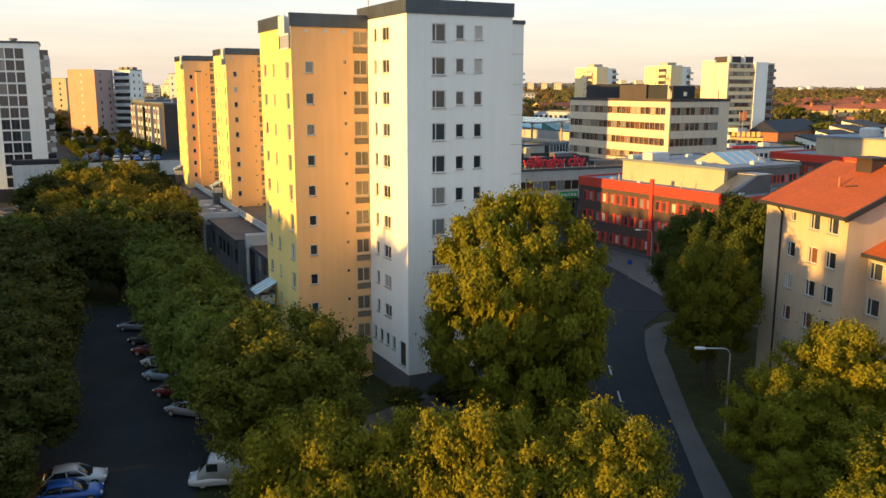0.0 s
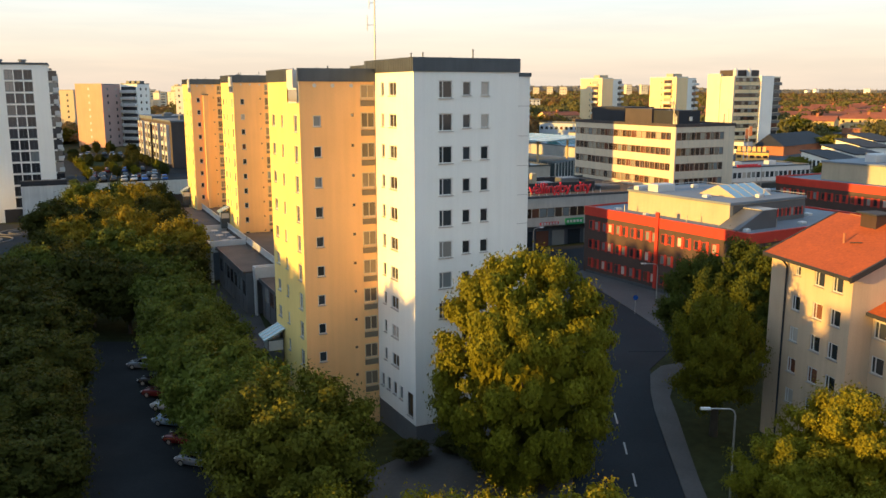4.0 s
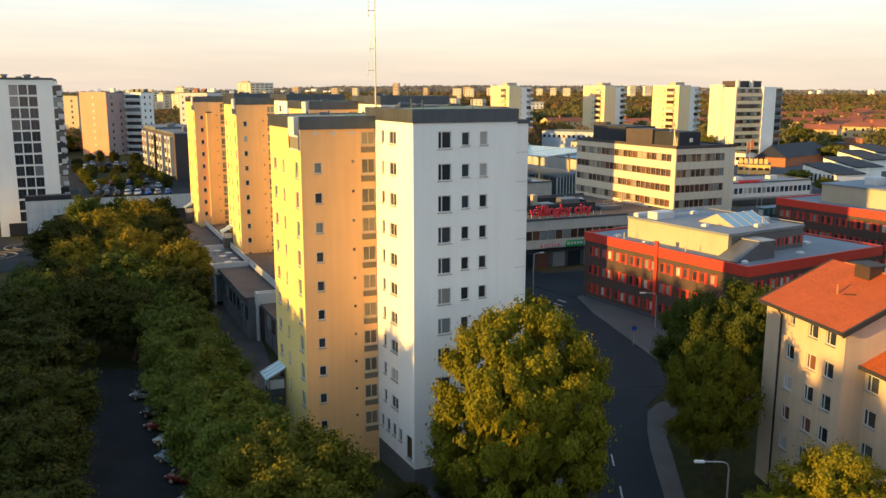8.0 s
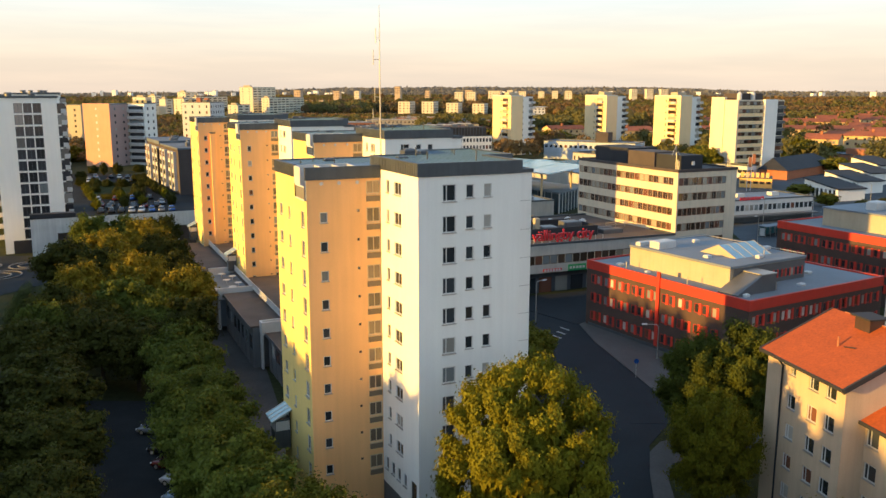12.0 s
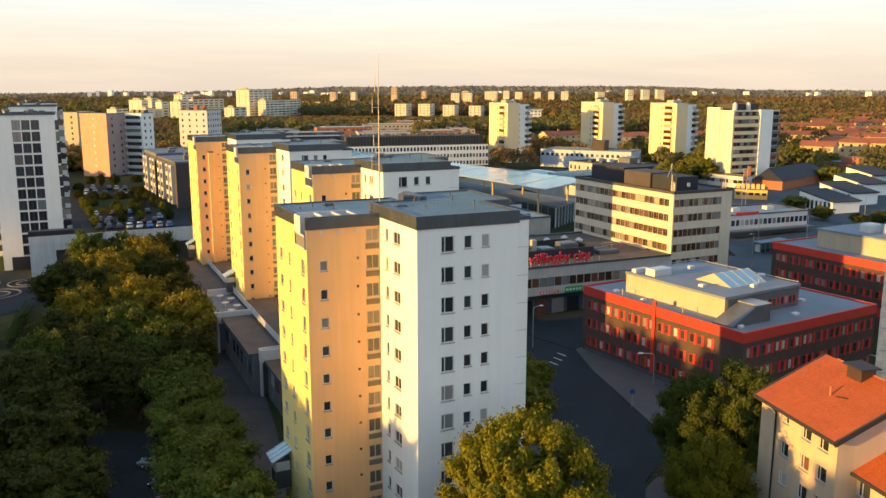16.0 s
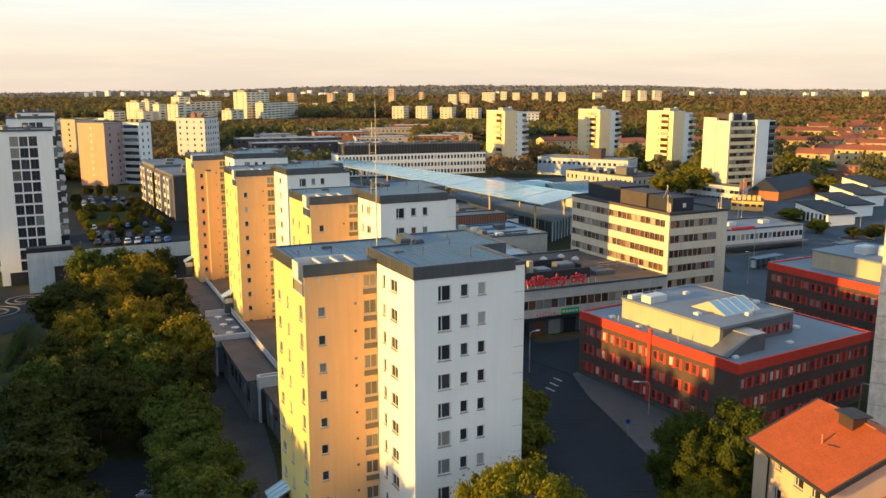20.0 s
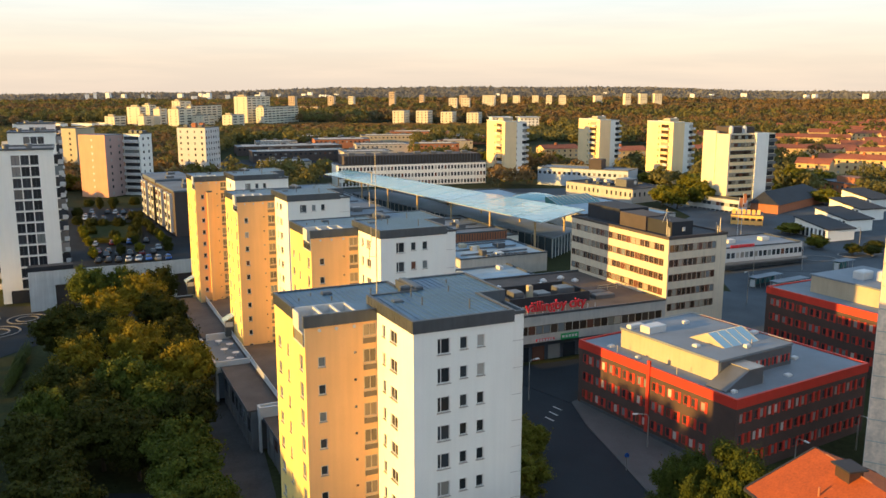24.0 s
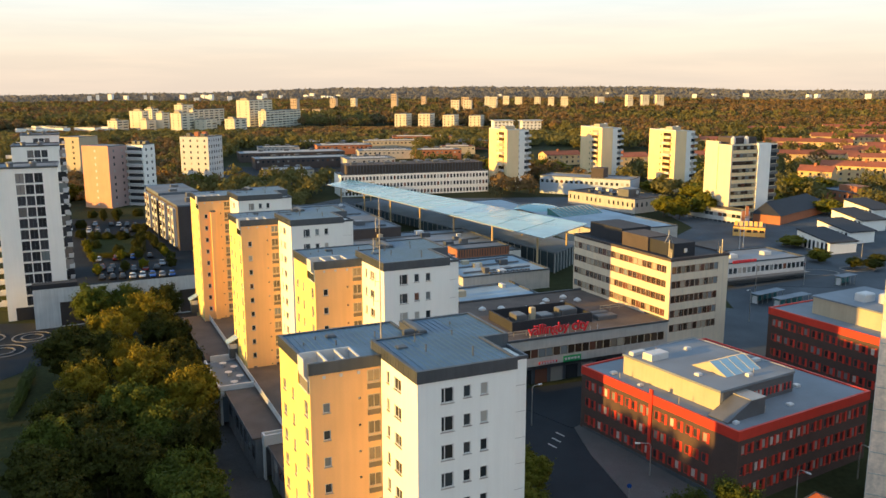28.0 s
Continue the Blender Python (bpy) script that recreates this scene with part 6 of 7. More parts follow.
FAR = ((-105, 1501, 10, 48, 1), (-265, 1401, 11, 41, 1), (-229, 1304, 28, 26, 1), (-214, 1501, 11, 40, 1), (-177, 1501, 9, 40, 0), (-58, 1701, 9, 41, 1), (1, 1352, 13, 39, 0), (21, 1352, 13, 39, 0), (20, 1502, 13, 42, 1), (65, 1603, 24, 41, 0), (66, 1452, 13, 39, 0), (106, 1702, 12, 42, 0), (130, 1702, 14, 40, 0), (169, 1702, 12, 40, 0), (185, 1602, 11, 41, 0), (196, 1502, 13, 38, 0), (216, 1652, 13, 41, 0), (295, 1702, 15, 40, 0), (335, 1602, 11, 44.7, 0), (363, 1602, 13.5, 44.6, 0), (390, 1602, 14.5, 44.6, 0))
for x, y, w, top, m in FAR:
    b = slab("far_block", x, y, -8 if x < 250 else 8, w, 14, 3, top - 1, (M_PALEWALL, M_BEIGE)[m], M_FELT_LIGHT, "far block above the woods catching the sun", "apartment block", group="far blocks")
    panes(b, (0, 0), (w, 0), 3, [top - 4 - 4 * k for k in range(3)], 1.6, 1.5)
rng = random.Random(21)
for k in range(34):
    x = -1150 + k * 58 + rng.uniform(-25, 25) if k < 14 else rng.uniform(-900, 1200)
    y = rng.uniform(2300, 2900)
    slab("far_block", x, y, rng.choice((-10, 20)), rng.uniform(8, 17), 12, 3, rng.uniform(31, 40), M_WHITE, M_FELT_LIGHT, "pale block near the horizon", "apartment block", group="far blocks")
# low pale houses in the western woods
for x, y, w in ((-470, 905, 26), (-440, 915, 20), (-415, 925, 26), (-455, 940, 20), (-480, 960, 24), (-395, 945, 18)):
    slab("low_white_house", x, y, -14, w, 12, 3, 15, M_WHITE, M_FELT_LIGHT, "low white houses among the western woods", "house", group="white houses")

# pale tower face at the edge of the square
sc = slab("grey_tower", 53.6, 101.0, -28.0, 20, 11, 0, 38, M_SHEETING, M_FELT, "pale grey tower wrapped in plain sheeting", "tower block")
for k in range(12):
    box_part("storey_band", -0.05, 0.1, 3 + k * 2.9, 0.02, 10.9, 3.12 + k * 2.9, M_CONCRETE, sc)
    box_part("storey_band", 0.1, -0.05, 3 + k * 2.9, 19.9, 0.02, 3.12 + k * 2.9, M_CONCRETE, sc)

# ---------- podium of low shops below the towers ----------
pod = thing("podium", AX, AY, 0, TURN, "low shops with brown felt roofs and white parapets", "shops")
for v0, v1, u0, u1, zr in ((40, 57.5, -0.6, 6.0, 3.0), (59, 82, -2.6, 2.2, 3.8), (100.5, 136, -2.8, 2.2, 3.8)):
    bm = bmesh.new()
    solid(bm, [(u0, v0), (u1, v0), (u1, v1), (u0, v1)], -3, zr)
    part("shop_wall", bm, M_PLINTH, pod, "dark shop front wall")
    box_part("shop_roof", u0 - 0.4, v0, zr, u1 - 0.05, v1, zr + 0.25, M_FELT_BROWN, pod, "dark brown felt roof")
    box_part("roof_trim", u0 - 0.5, v0, zr - 0.2, u0 - 0.4, v1, zr + 0.32, M_SHEET, pod)
    for k in range(int((v1 - v0) / 3.2)):
        box_part("shop_window", u0 - 0.06, v0 + 0.8 + k * 3.2, 0.2, u0 + 0.02, v0 + 2.6 + k * 3.2, 2.3, M_GLASS, pod)
        box_part("shop_pier", u0 - 0.1, v0 + 2.8 + k * 3.2, -2.6, u0 + 0.02, v0 + 3.3 + k * 3.2, zr - 0.25, M_PLINTH, pod)
bm = bmesh.new()
solid(bm, [(2.2, 59), (34, 59), (34, 140), (2.2, 140)], -2, 4.5)
part("upper_deck", bm, M_FELT_BROWN, pod, "dark brown upper terrace")
for a in ((-1.6, 57.4, 4.6, 57.7, 3.0, 4.9), (-1.6, 58.7, 2.2, 59.0, 3.0, 4.9), (-1.6, 57.7, -1.3, 58.7, -3, 4.9)):
    box_part("terrace_wall", a[0], a[1], a[4], a[2], a[3], a[5], M_PAINTED, pod, "white terrace wall")
for a in ((-3.9, 82.0, 2.2, 82.4, 3.0, 5.0), (-2.6, 100.1, 2.2, 100.5, 3.0, 5.0), (-3.9, 82.4, -3.5, 100.1, -3, 4.4)):
    box_part("terrace_wall", a[0], a[1], a[4], a[2], a[3], a[5], M_PAINTED, pod, "white terrace wall")
box_part("terrace_floor", -3.5, 82.4, -2, 2.2, 100.1, 3.7, M_FELT, pod)
for k in range(5):
    bm = bmesh.new()
    tube(bm, (-0.8 + (k % 2) * 1.6, 85 + k * 2.9, 3.7), (-0.8 + (k % 2) * 1.6, 85 + k * 2.9, 4.5), 0.06)
    tube(bm, (-0.8 + (k % 2) * 1.6, 85 + k * 2.9, 4.5), (-0.8 + (k % 2) * 1.6, 85 + k * 2.9, 4.56), 0.7, n=14)
    part("terrace_table", bm, M_PAINTED, pod)
for v0, v1 in ((59, 82), (82, 100.5), (100.5, 138)):
    box_part("fence_rail", 2.16, v0, 5.5, 2.26, v1, 5.6, M_PAINTED, pod)
    box_part("fence_foot", 2.14, v0, 4.5, 2.28, v1, 4.75, M_PAINTED, pod)
    for k in range(int((v1 - v0) / 0.9)):
        box_part("fence_board", 2.18, v0 + k * 0.9, 4.7, 2.24, v0 + k * 0.9 + 0.62, 5.5, M_PAINTED, pod)
# glazed stair porch with slanted roofs at the tower feet


def porch(u, v, z):
    x, y = on_a(u, v)
    p = thing("stair_porch", x, y, z, TURN, "white glazed porch with a slanted glass roof", "porch")
    box_part("body", 0, 0, -3.5, 2.2, 2.4, 0.0, M_SHEET, p)
    box_part("front_panel", -0.06, 0.1, -1.3, 0.02, 2.3, -0.2, M_PAINTED, p, "white panel")
    box_part("low_panel", 0.1, -0.06, -1.3, 2.1, 0.0, -0.2, M_PAINTED, p)
    bm = bmesh.new()
    v_ = [bm.verts.new(q) for q in ((-0.6, -0.5, -0.1), (2.4, -0.5, 1.1), (2.4, 2.8, 1.1), (-0.6, 2.8, -0.1))]
    w_ = [bm.verts.new(q.co + Vector((0, 0, 0.14))) for q in v_]
    bm.faces.new(w_)
    bm.faces.new(v_[::-1])
    for i in range(4):
        bm.faces.new((v_[i], v_[(i + 1) % 4], w_[(i + 1) % 4], w_[i]))
    part("glass_roof", bm, M_GLASSROOF, p, "slanted glass roof")
    for k in range(4):
        part("roof_bar", tube(bmesh.new(), (-0.6, -0.5 + k * 1.1, 0.08), (2.4, -0.5 + k * 1.1, 1.28), 0.05, n=5), M_PAINTED, p)
    p.matrix_basis = pose(x, y, z, 0, 0, TURN) @ Matrix.Translation((0.9, 0.3, 0)) @ Matrix.Diagonal((0.72, 0.8, 0.9, 1))


porch(-10.2, 15.5, 6.2)
for (dx, dy), zz in zip(OFFSETS, (7.6, 7.6, 7.6)):
    uu = dx * math.cos(radians(TURN)) + dy * math.sin(radians(TURN))
    vv = -dx * math.sin(radians(TURN)) + dy * math.cos(radians(TURN))
    porch(uu - 10.2, vv + 15.5, zz)

# ---------- trees ----------


def crown(seed, rx, rz, leaves, leaf=0.30, blobs=70, full=2.0, uneven=1.0):
    """Small leaves gathered on many sprays that point out of an egg of radius rx and half-height rz, over a dark core."""
    rng = np.random.default_rng(seed)
    k = np.arange(blobs) + 0.5
    ang, zz = math.pi * (1 + 5 ** 0.5) * k, 1 - 2 * k / blobs
    out = np.stack([np.cos(ang) * np.sqrt(1 - zz ** 2), np.sin(ang) * np.sqrt(1 - zz ** 2), zz], 1) + 0.2 * rng.normal(size=(blobs, 3))
    out /= (np.abs(out) ** full).sum(axis=1)[:, None] ** (1 / full)
    # boughs of uneven length give the outline its dents and humps
    lobes = rng.normal(size=(9, 3))
    lobes /= np.linalg.norm(lobes, axis=1)[:, None]
    hump = 0.97 - 0.17 * uneven + 0.17 * uneven * np.max(np.clip(out @ lobes.T, 0, 1) ** 3, axis=1)
    c = out * (hump * rng.uniform(1 - 0.28 * uneven, 1.0, blobs))[:, None] * (rx, rx, rz)
    br = rng.uniform(0.6, 1.25, blobs) * 1.55 / math.sqrt(blobs) * rx
    way = out * (1, 1, 0.55) + (0, 0, 0.4)
    way /= np.linalg.norm(way, axis=1)[:, None]
    core = leaves // 9
    shell = leaves - core
    which = rng.choice(blobs, shell, p=br ** 2 / (br ** 2).sum())
    g = rng.normal(size=(shell, 3)) * (0.46, 0.46, 0.34)
    p = c[which] + (g + way[which] * (0.42 * rng.normal(size=shell))[:, None]) * br[which][:, None]
    n = g * 1.6 + 0.8 * way[which] + 0.6 * rng.normal(size=(shell, 3))
    e = rng.normal(size=(core, 3))
    e /= np.linalg.norm(e, axis=1)[:, None]
    p = np.concatenate([p, e * (rx, rx, rz) * rng.uniform(0.3, 0.62, core)[:, None]])
    n = np.concatenate([n, e + 0.4 * rng.normal(size=(core, 3))])
    n /= np.linalg.norm(n, axis=1)[:, None]
    a = np.cross(n, rng.normal(size=(leaves, 3)))
    a /= np.linalg.norm(a, axis=1)[:, None]
    b = np.cross(n, a)
    s = (leaf * rng.uniform(0.6, 1.2, leaves) * np.where(np.arange(leaves) < shell, 1.0, 3.0))[:, None]
    v = np.stack([p - a * s * 0.6, p + a * s * 0.6, p + b * s + n * s * 0.25], 1).reshape(-1, 3)
    f = np.arange(3 * leaves).reshape(-1, 3)
    me = bpy.data.meshes.new("crown")
    me.from_pydata(v.tolist(), [], f.tolist())
    return me


def trunk_mesh(seed, h, r, spread):
    rng = random.Random(seed)
    bm = bmesh.new()
    tube(bm, (0, 0, -0.3), (0.1, 0.05, h * 0.5), r * 1.25, r * 0.8, 10)
    tube(bm, (0.1, 0.05, h * 0.5), (0.2, -0.1, h), r * 0.8, r * 0.2, 8)
    for k in range(9):
        a = k * 0.9 + rng.random()
        z = h * rng.uniform(0.3, 0.7)
        tube(bm, (0.1, 0, z), (spread * math.cos(a), spread * math.sin(a), z + h * 0.28), r * 0.42, r * 0.1, 6)
    me = bpy.data.meshes.new("trunk")
    bm.to_mesh(me)
    bm.free()
    me.materials.append(M_TRUNK)
    return me


CROWNS = [crown(11 + k, 5.0, 4.6, 30000, 0.24, 105) for k in range(4)]
FAR_CROWNS = [crown(51 + k, 5.0, 4.6, 12000, 0.38, 75) for k in range(4)]
SMALL_CROWNS = [crown(81 + k, 5.0, 4.6, 2600, 0.8, 46) for k in range(4)]
SHADE_CROWN = crown(61, 5.0, 4.6, 8000, 0.9, 75)
NEAR_CROWNS = [crown(71 + k, 5.0, 4.6, 50000, 0.17, 125, 2.1) for k in range(3)]
BIG_CROWN = crown(97, 5.0, 4.8, 160000, 0.135, 300, 2.1, 0.45)
TRUNKS = [trunk_mesh(30 + k, 8.0, 0.28, 3.0) for k in range(3)]
TREE_COUNT = [0]


def tree(x, y, top, radius, mat, label, group="", low=None, mesh=None, name="tree"):
    """A broad-leaved tree: its crown reaches from low to top."""
    k = TREE_COUNT[0]
    TREE_COUNT[0] += 1
    z = ground_z(x, y)
    h = top - z
    low = z + h * 0.15 if low is None else low
    t = thing(name, x, y, z, (k * 77) % 360, label, "tree", group)
    tr = hang("trunk", TRUNKS[k % 3], t)
    tr.scale = (h / 12, h / 12, h * 0.7 / 8.0)
    c = hang("crown", mesh or (SMALL_CROWNS[k % 4] if y > 215 else FAR_CROWNS[k % 4] if y > 90 or x < -60 else NEAR_CROWNS[k % 3] if (x > -13 and y < 56) or 15 < x < 45 else CROWNS[k % 4]), t)
    if not c.data.materials:
        c.data.materials.append(mat)
    c.material_slots[0].link = "OBJECT"
    c.material_slots[0].material = mat
    half = (top - low) / 2
    c.location = (0, 0, (top + low) / 2 - z)
    c.scale = (radius * 0.208, radius * 0.208, half * 0.206)
    return t


tree(5.75, 62.0, 19.0, 6.7, M_LEAF, "large round linden with golden green leaves beside the tower", low=-0.3, mesh=BIG_CROWN)
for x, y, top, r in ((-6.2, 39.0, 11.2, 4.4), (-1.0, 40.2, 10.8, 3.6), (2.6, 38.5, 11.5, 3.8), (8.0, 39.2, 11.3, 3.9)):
    tree(x, y, top, r, M_LEAF_SUNGOLD, "broad tree by the street, low sun's gold put into its leaves", "street trees")
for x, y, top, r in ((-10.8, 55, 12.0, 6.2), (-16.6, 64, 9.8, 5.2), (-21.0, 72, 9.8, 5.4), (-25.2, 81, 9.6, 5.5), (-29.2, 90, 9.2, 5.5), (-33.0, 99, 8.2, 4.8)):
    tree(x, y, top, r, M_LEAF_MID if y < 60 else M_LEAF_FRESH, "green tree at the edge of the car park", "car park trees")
# outermost trees stand unseen, added and raised to shade car park and towers
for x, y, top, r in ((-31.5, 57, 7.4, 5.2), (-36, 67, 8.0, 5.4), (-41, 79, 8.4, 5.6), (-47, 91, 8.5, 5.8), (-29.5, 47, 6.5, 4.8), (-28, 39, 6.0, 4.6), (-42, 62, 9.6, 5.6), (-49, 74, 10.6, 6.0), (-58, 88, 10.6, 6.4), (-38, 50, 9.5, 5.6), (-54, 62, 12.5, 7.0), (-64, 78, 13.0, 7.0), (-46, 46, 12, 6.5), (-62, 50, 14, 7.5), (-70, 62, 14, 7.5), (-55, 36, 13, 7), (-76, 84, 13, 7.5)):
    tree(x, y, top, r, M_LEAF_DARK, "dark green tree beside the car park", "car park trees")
for u, v_, top, r in ((-12.0, 19.5, 1.6, 2.2), (-11.5, 23.5, 1.8, 2.4), (-11.0, 27.5, 1.5, 2.2), (-1.5, -2.5, 1.4, 1.6), (2.5, -2.6, 1.2, 1.6), (4.2, -6.2, 1.5, 2.4), (6.8, -7.4, 1.4, 2.2), (8.6, -9.6, 1.3, 2.2)):
    x, y = on_a(u, v_)
    tree(x, y, top, r, M_LEAF_DARK, "dark low shrub at the foot of the tower", "shrubs", low=-2.2 if u < -5 else -0.4, mesh=FAR_CROWNS[1], name="shrub")
for x, y, top, r in ((27, 53.5, 11.6, 4.6), (21.9, 50.5, 9.2, 3.7), (23.7, 71.0, 13.8, 4.0), (31.0, 83.5, 16.3, 4.8), (26.0, 85.0, 15.0, 4.4), (25.5, 44, 8.5, 4.4), (22.5, 40, 6.5, 3.4), (34, 46, 11.0, 4.2), (27.5, 39, 8.5, 4.0), (21.0, 46, 5.5, 2.6)):
    tree(x, y, top, r, M_LEAF_SUNGOLD if y < 60 and x > 26 else M_LEAF if y < 75 else M_LEAF_GREEN, "leafy tree between the street and the beige house", "street trees")
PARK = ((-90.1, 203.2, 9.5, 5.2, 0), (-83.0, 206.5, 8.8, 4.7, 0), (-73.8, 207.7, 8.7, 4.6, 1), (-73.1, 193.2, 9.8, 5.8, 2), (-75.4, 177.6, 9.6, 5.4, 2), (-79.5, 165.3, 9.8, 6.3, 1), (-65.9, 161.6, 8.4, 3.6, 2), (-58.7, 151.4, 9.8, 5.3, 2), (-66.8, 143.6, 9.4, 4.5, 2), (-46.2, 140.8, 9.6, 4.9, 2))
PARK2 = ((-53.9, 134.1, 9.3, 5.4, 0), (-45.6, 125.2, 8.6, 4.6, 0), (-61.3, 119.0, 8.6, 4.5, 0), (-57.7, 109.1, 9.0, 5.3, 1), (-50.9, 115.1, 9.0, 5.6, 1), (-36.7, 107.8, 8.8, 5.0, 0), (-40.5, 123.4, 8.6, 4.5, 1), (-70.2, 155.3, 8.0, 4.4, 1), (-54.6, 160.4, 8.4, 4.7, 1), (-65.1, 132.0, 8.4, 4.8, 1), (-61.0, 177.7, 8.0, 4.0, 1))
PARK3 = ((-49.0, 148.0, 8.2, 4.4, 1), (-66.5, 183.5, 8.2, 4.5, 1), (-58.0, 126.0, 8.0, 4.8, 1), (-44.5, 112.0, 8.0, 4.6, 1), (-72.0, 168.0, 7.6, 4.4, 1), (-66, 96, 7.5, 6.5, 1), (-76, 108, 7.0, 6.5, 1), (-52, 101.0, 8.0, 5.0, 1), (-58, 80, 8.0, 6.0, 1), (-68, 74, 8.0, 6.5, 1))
# last number: 1 has shade, 2 has sunlight put into the leaf colour
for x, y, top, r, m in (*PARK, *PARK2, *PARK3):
    tree(x, y, top, r, (M_LEAF_GREEN, M_LEAF_DARK, M_LEAF_SUNLIT)[m], ("green park tree", "dark green park tree with shade in its leaf colour", "golden park tree with sunlight in its leaf colour")[m] + " beside the low shops", "park trees")
for x, y, top, r in ((9.0, 98, 8.5, 3.8), (10.5, 108, 8.5, 3.6), (128, 366, 17, 7), (136, 356, 15, 6), (151, 366, 20, 7), (110, 372, 16, 7), (98, 322, 18, 5.0), (88, 318, 17, 5.0), (84, 326, 16, 4.5), (112, 270, 10, 4), (20, 470, 18, 8), (70, 400, 15, 7), (96, 392, 15, 7), (150, 330, 14, 6), (172, 392, 16, 7), (112, 250, 9.5, 3.4)):
    tree(x, y, top, r, M_LEAF_MID, "green tree between the distant buildings", "distant trees")
# unseen row of trees added in the west; its tops set the shade line
for k in range(24):
    x, y = -66 - 0.34 * k * 8 + (k % 3) * 3, -10 + k * 8
    top = 13.5 if y < 10 else 28.0 if y < 18 else 17.5 if y < 25 else 18.5 if y < 34 else 23.6 if y < 56 else 24.0 if y < 72 else 22.5 if y < 92 else 14.0
    tree(x, y, top + 0.8 * math.sin(k * 1.7), 6.5, M_LEAF_DARK, "unseen tall tree added west of the park to cast shade", "tree belt", mesh=SHADE_CROWN)
for x, y in ((-111, 250), (-104, 237), (-96, 221), (-90, 225), (-86, 228), (-93, 258), (-86, 246), (-79, 231), (-97, 240), (-93, 243), (-132, 313), (-127, 313), (-89, 252), (-82, 239), (-115, 258), (-108, 289), (-106, 282), (-100, 272), (-96, 265)):
    tree(x, y, 11.0 if y < 300 else 12.6, 1.3, M_LEAF if x < -93 and y < 262 or x == -86 else M_LEAF_DARK, "small street tree in the court of the white tower", "deck trees", low=7.9)
for x, y, r in ((-125.4, 278.2, 2.2), (-133.8, 297.3, 2.6), (-119.0, 274.0, 2.4), (-114.7, 274.0, 2.0), (-109.7, 274.0, 2.4), (-104.3, 276.0, 2.2), (-100.1, 261.4, 2.2), (-95.7, 248.2, 2.0), (-101.6, 250.0, 2.2), (-110.7, 290.0, 2.4), (-101.0, 266.5, 2.0), (-112.0, 258.0, 2.0), (-140.0, 322.0, 2.4), (-132.0, 326.0, 2.6), (-124.0, 327.0, 2.6), (-117.0, 326.0, 2.4)):
    tree(x, y, 9.4 + 0.6 * r, 0.85 * r, M_LEAF_DARK, "dark bushy tree round the court lawn", "court trees", low=7.2, mesh=FAR_CROWNS[2])
lawn = thing("lawn", -106, 261, 0, 0, "clipped lawn framed by dark hedges", "lawn", kind="structure")
bm = bmesh.new()
solid(bm, [(-2.5, -15), (13, -15), (1, 15), (-14.5, 15)], 6.5, 8.05)
part("turf", bm, M_TURF, lawn)
for k, (p, q) in enumerate((((-3.5, -16), (14, -16)), ((14, -16), (2, 16)), ((2, 16), (-15.5, 16)), ((-15.5, 16), (-3.5, -16)))):
    p, q = Vector((*p, 0)), Vector((*q, 0))
    h_ = hang("hedge", crown(120 + k, 1.0, 1.0, 4000, 0.06, 60), lawn, "dark clipped hedge")
    h_.data.materials.append(M_LEAF_DARK)
    h_.location = (*((p + q) / 2).xy, 8.5)
    h_.rotation_euler[2] = math.atan2(q.y - p.y, q.x - p.x)
    h_.scale = ((q - p).length / 2, 0.9, 1.0)
park_hedge = thing("park_hedge", -86, 159, -2.4, math.degrees(math.atan2(29, -10.4)), "long clipped green hedge at the edge of the park lawn", "hedge")
h_ = hang("leaves", crown(140, 1.0, 1.0, 9000, 0.05, 90), park_hedge)
h_.data.materials.append(M_LEAF_GREEN)
h_.location, h_.scale = (0, 0, 0.8), (19.0, 1.5, 1.1)
for x, y in ((118.8, 241), (123.2, 239), (128, 246)):
    tree(x, y, 8.6, 2.6, M_LEAF_DARK, "clipped round tree on the square", "square trees", low=5.8)


rng = random.Random(12)
for k in range(60):
    x, y = rng.uniform(150, 330), rng.uniform(365, 690)
    if abs(x / y - 0.42) > 0.14:
        continue
    tree(x, y, rng.uniform(13, 17), rng.uniform(3.0, 4.8), rng.choice((M_LEAF, M_LEAF_DARK, M_LEAF_SUNGOLD)), "garden tree between the tiled houses", "garden trees", low=8.0)
for x, y in ((22, 460), (30, 470), (-10, 470), (52, 470), (60, 455), (105, 470), (120, 460), (135, 445), (140, 400), (-150, 400), (-158, 388), (-170, 372), (-176, 358), (-182, 380), (-120, 395), (-112, 380), (-176, 346)):
    tree(x, y, 18 if y > 380 else 15, 5.5, M_LEAF_MID, "green tree behind the towers", "distant trees", low=7.5)

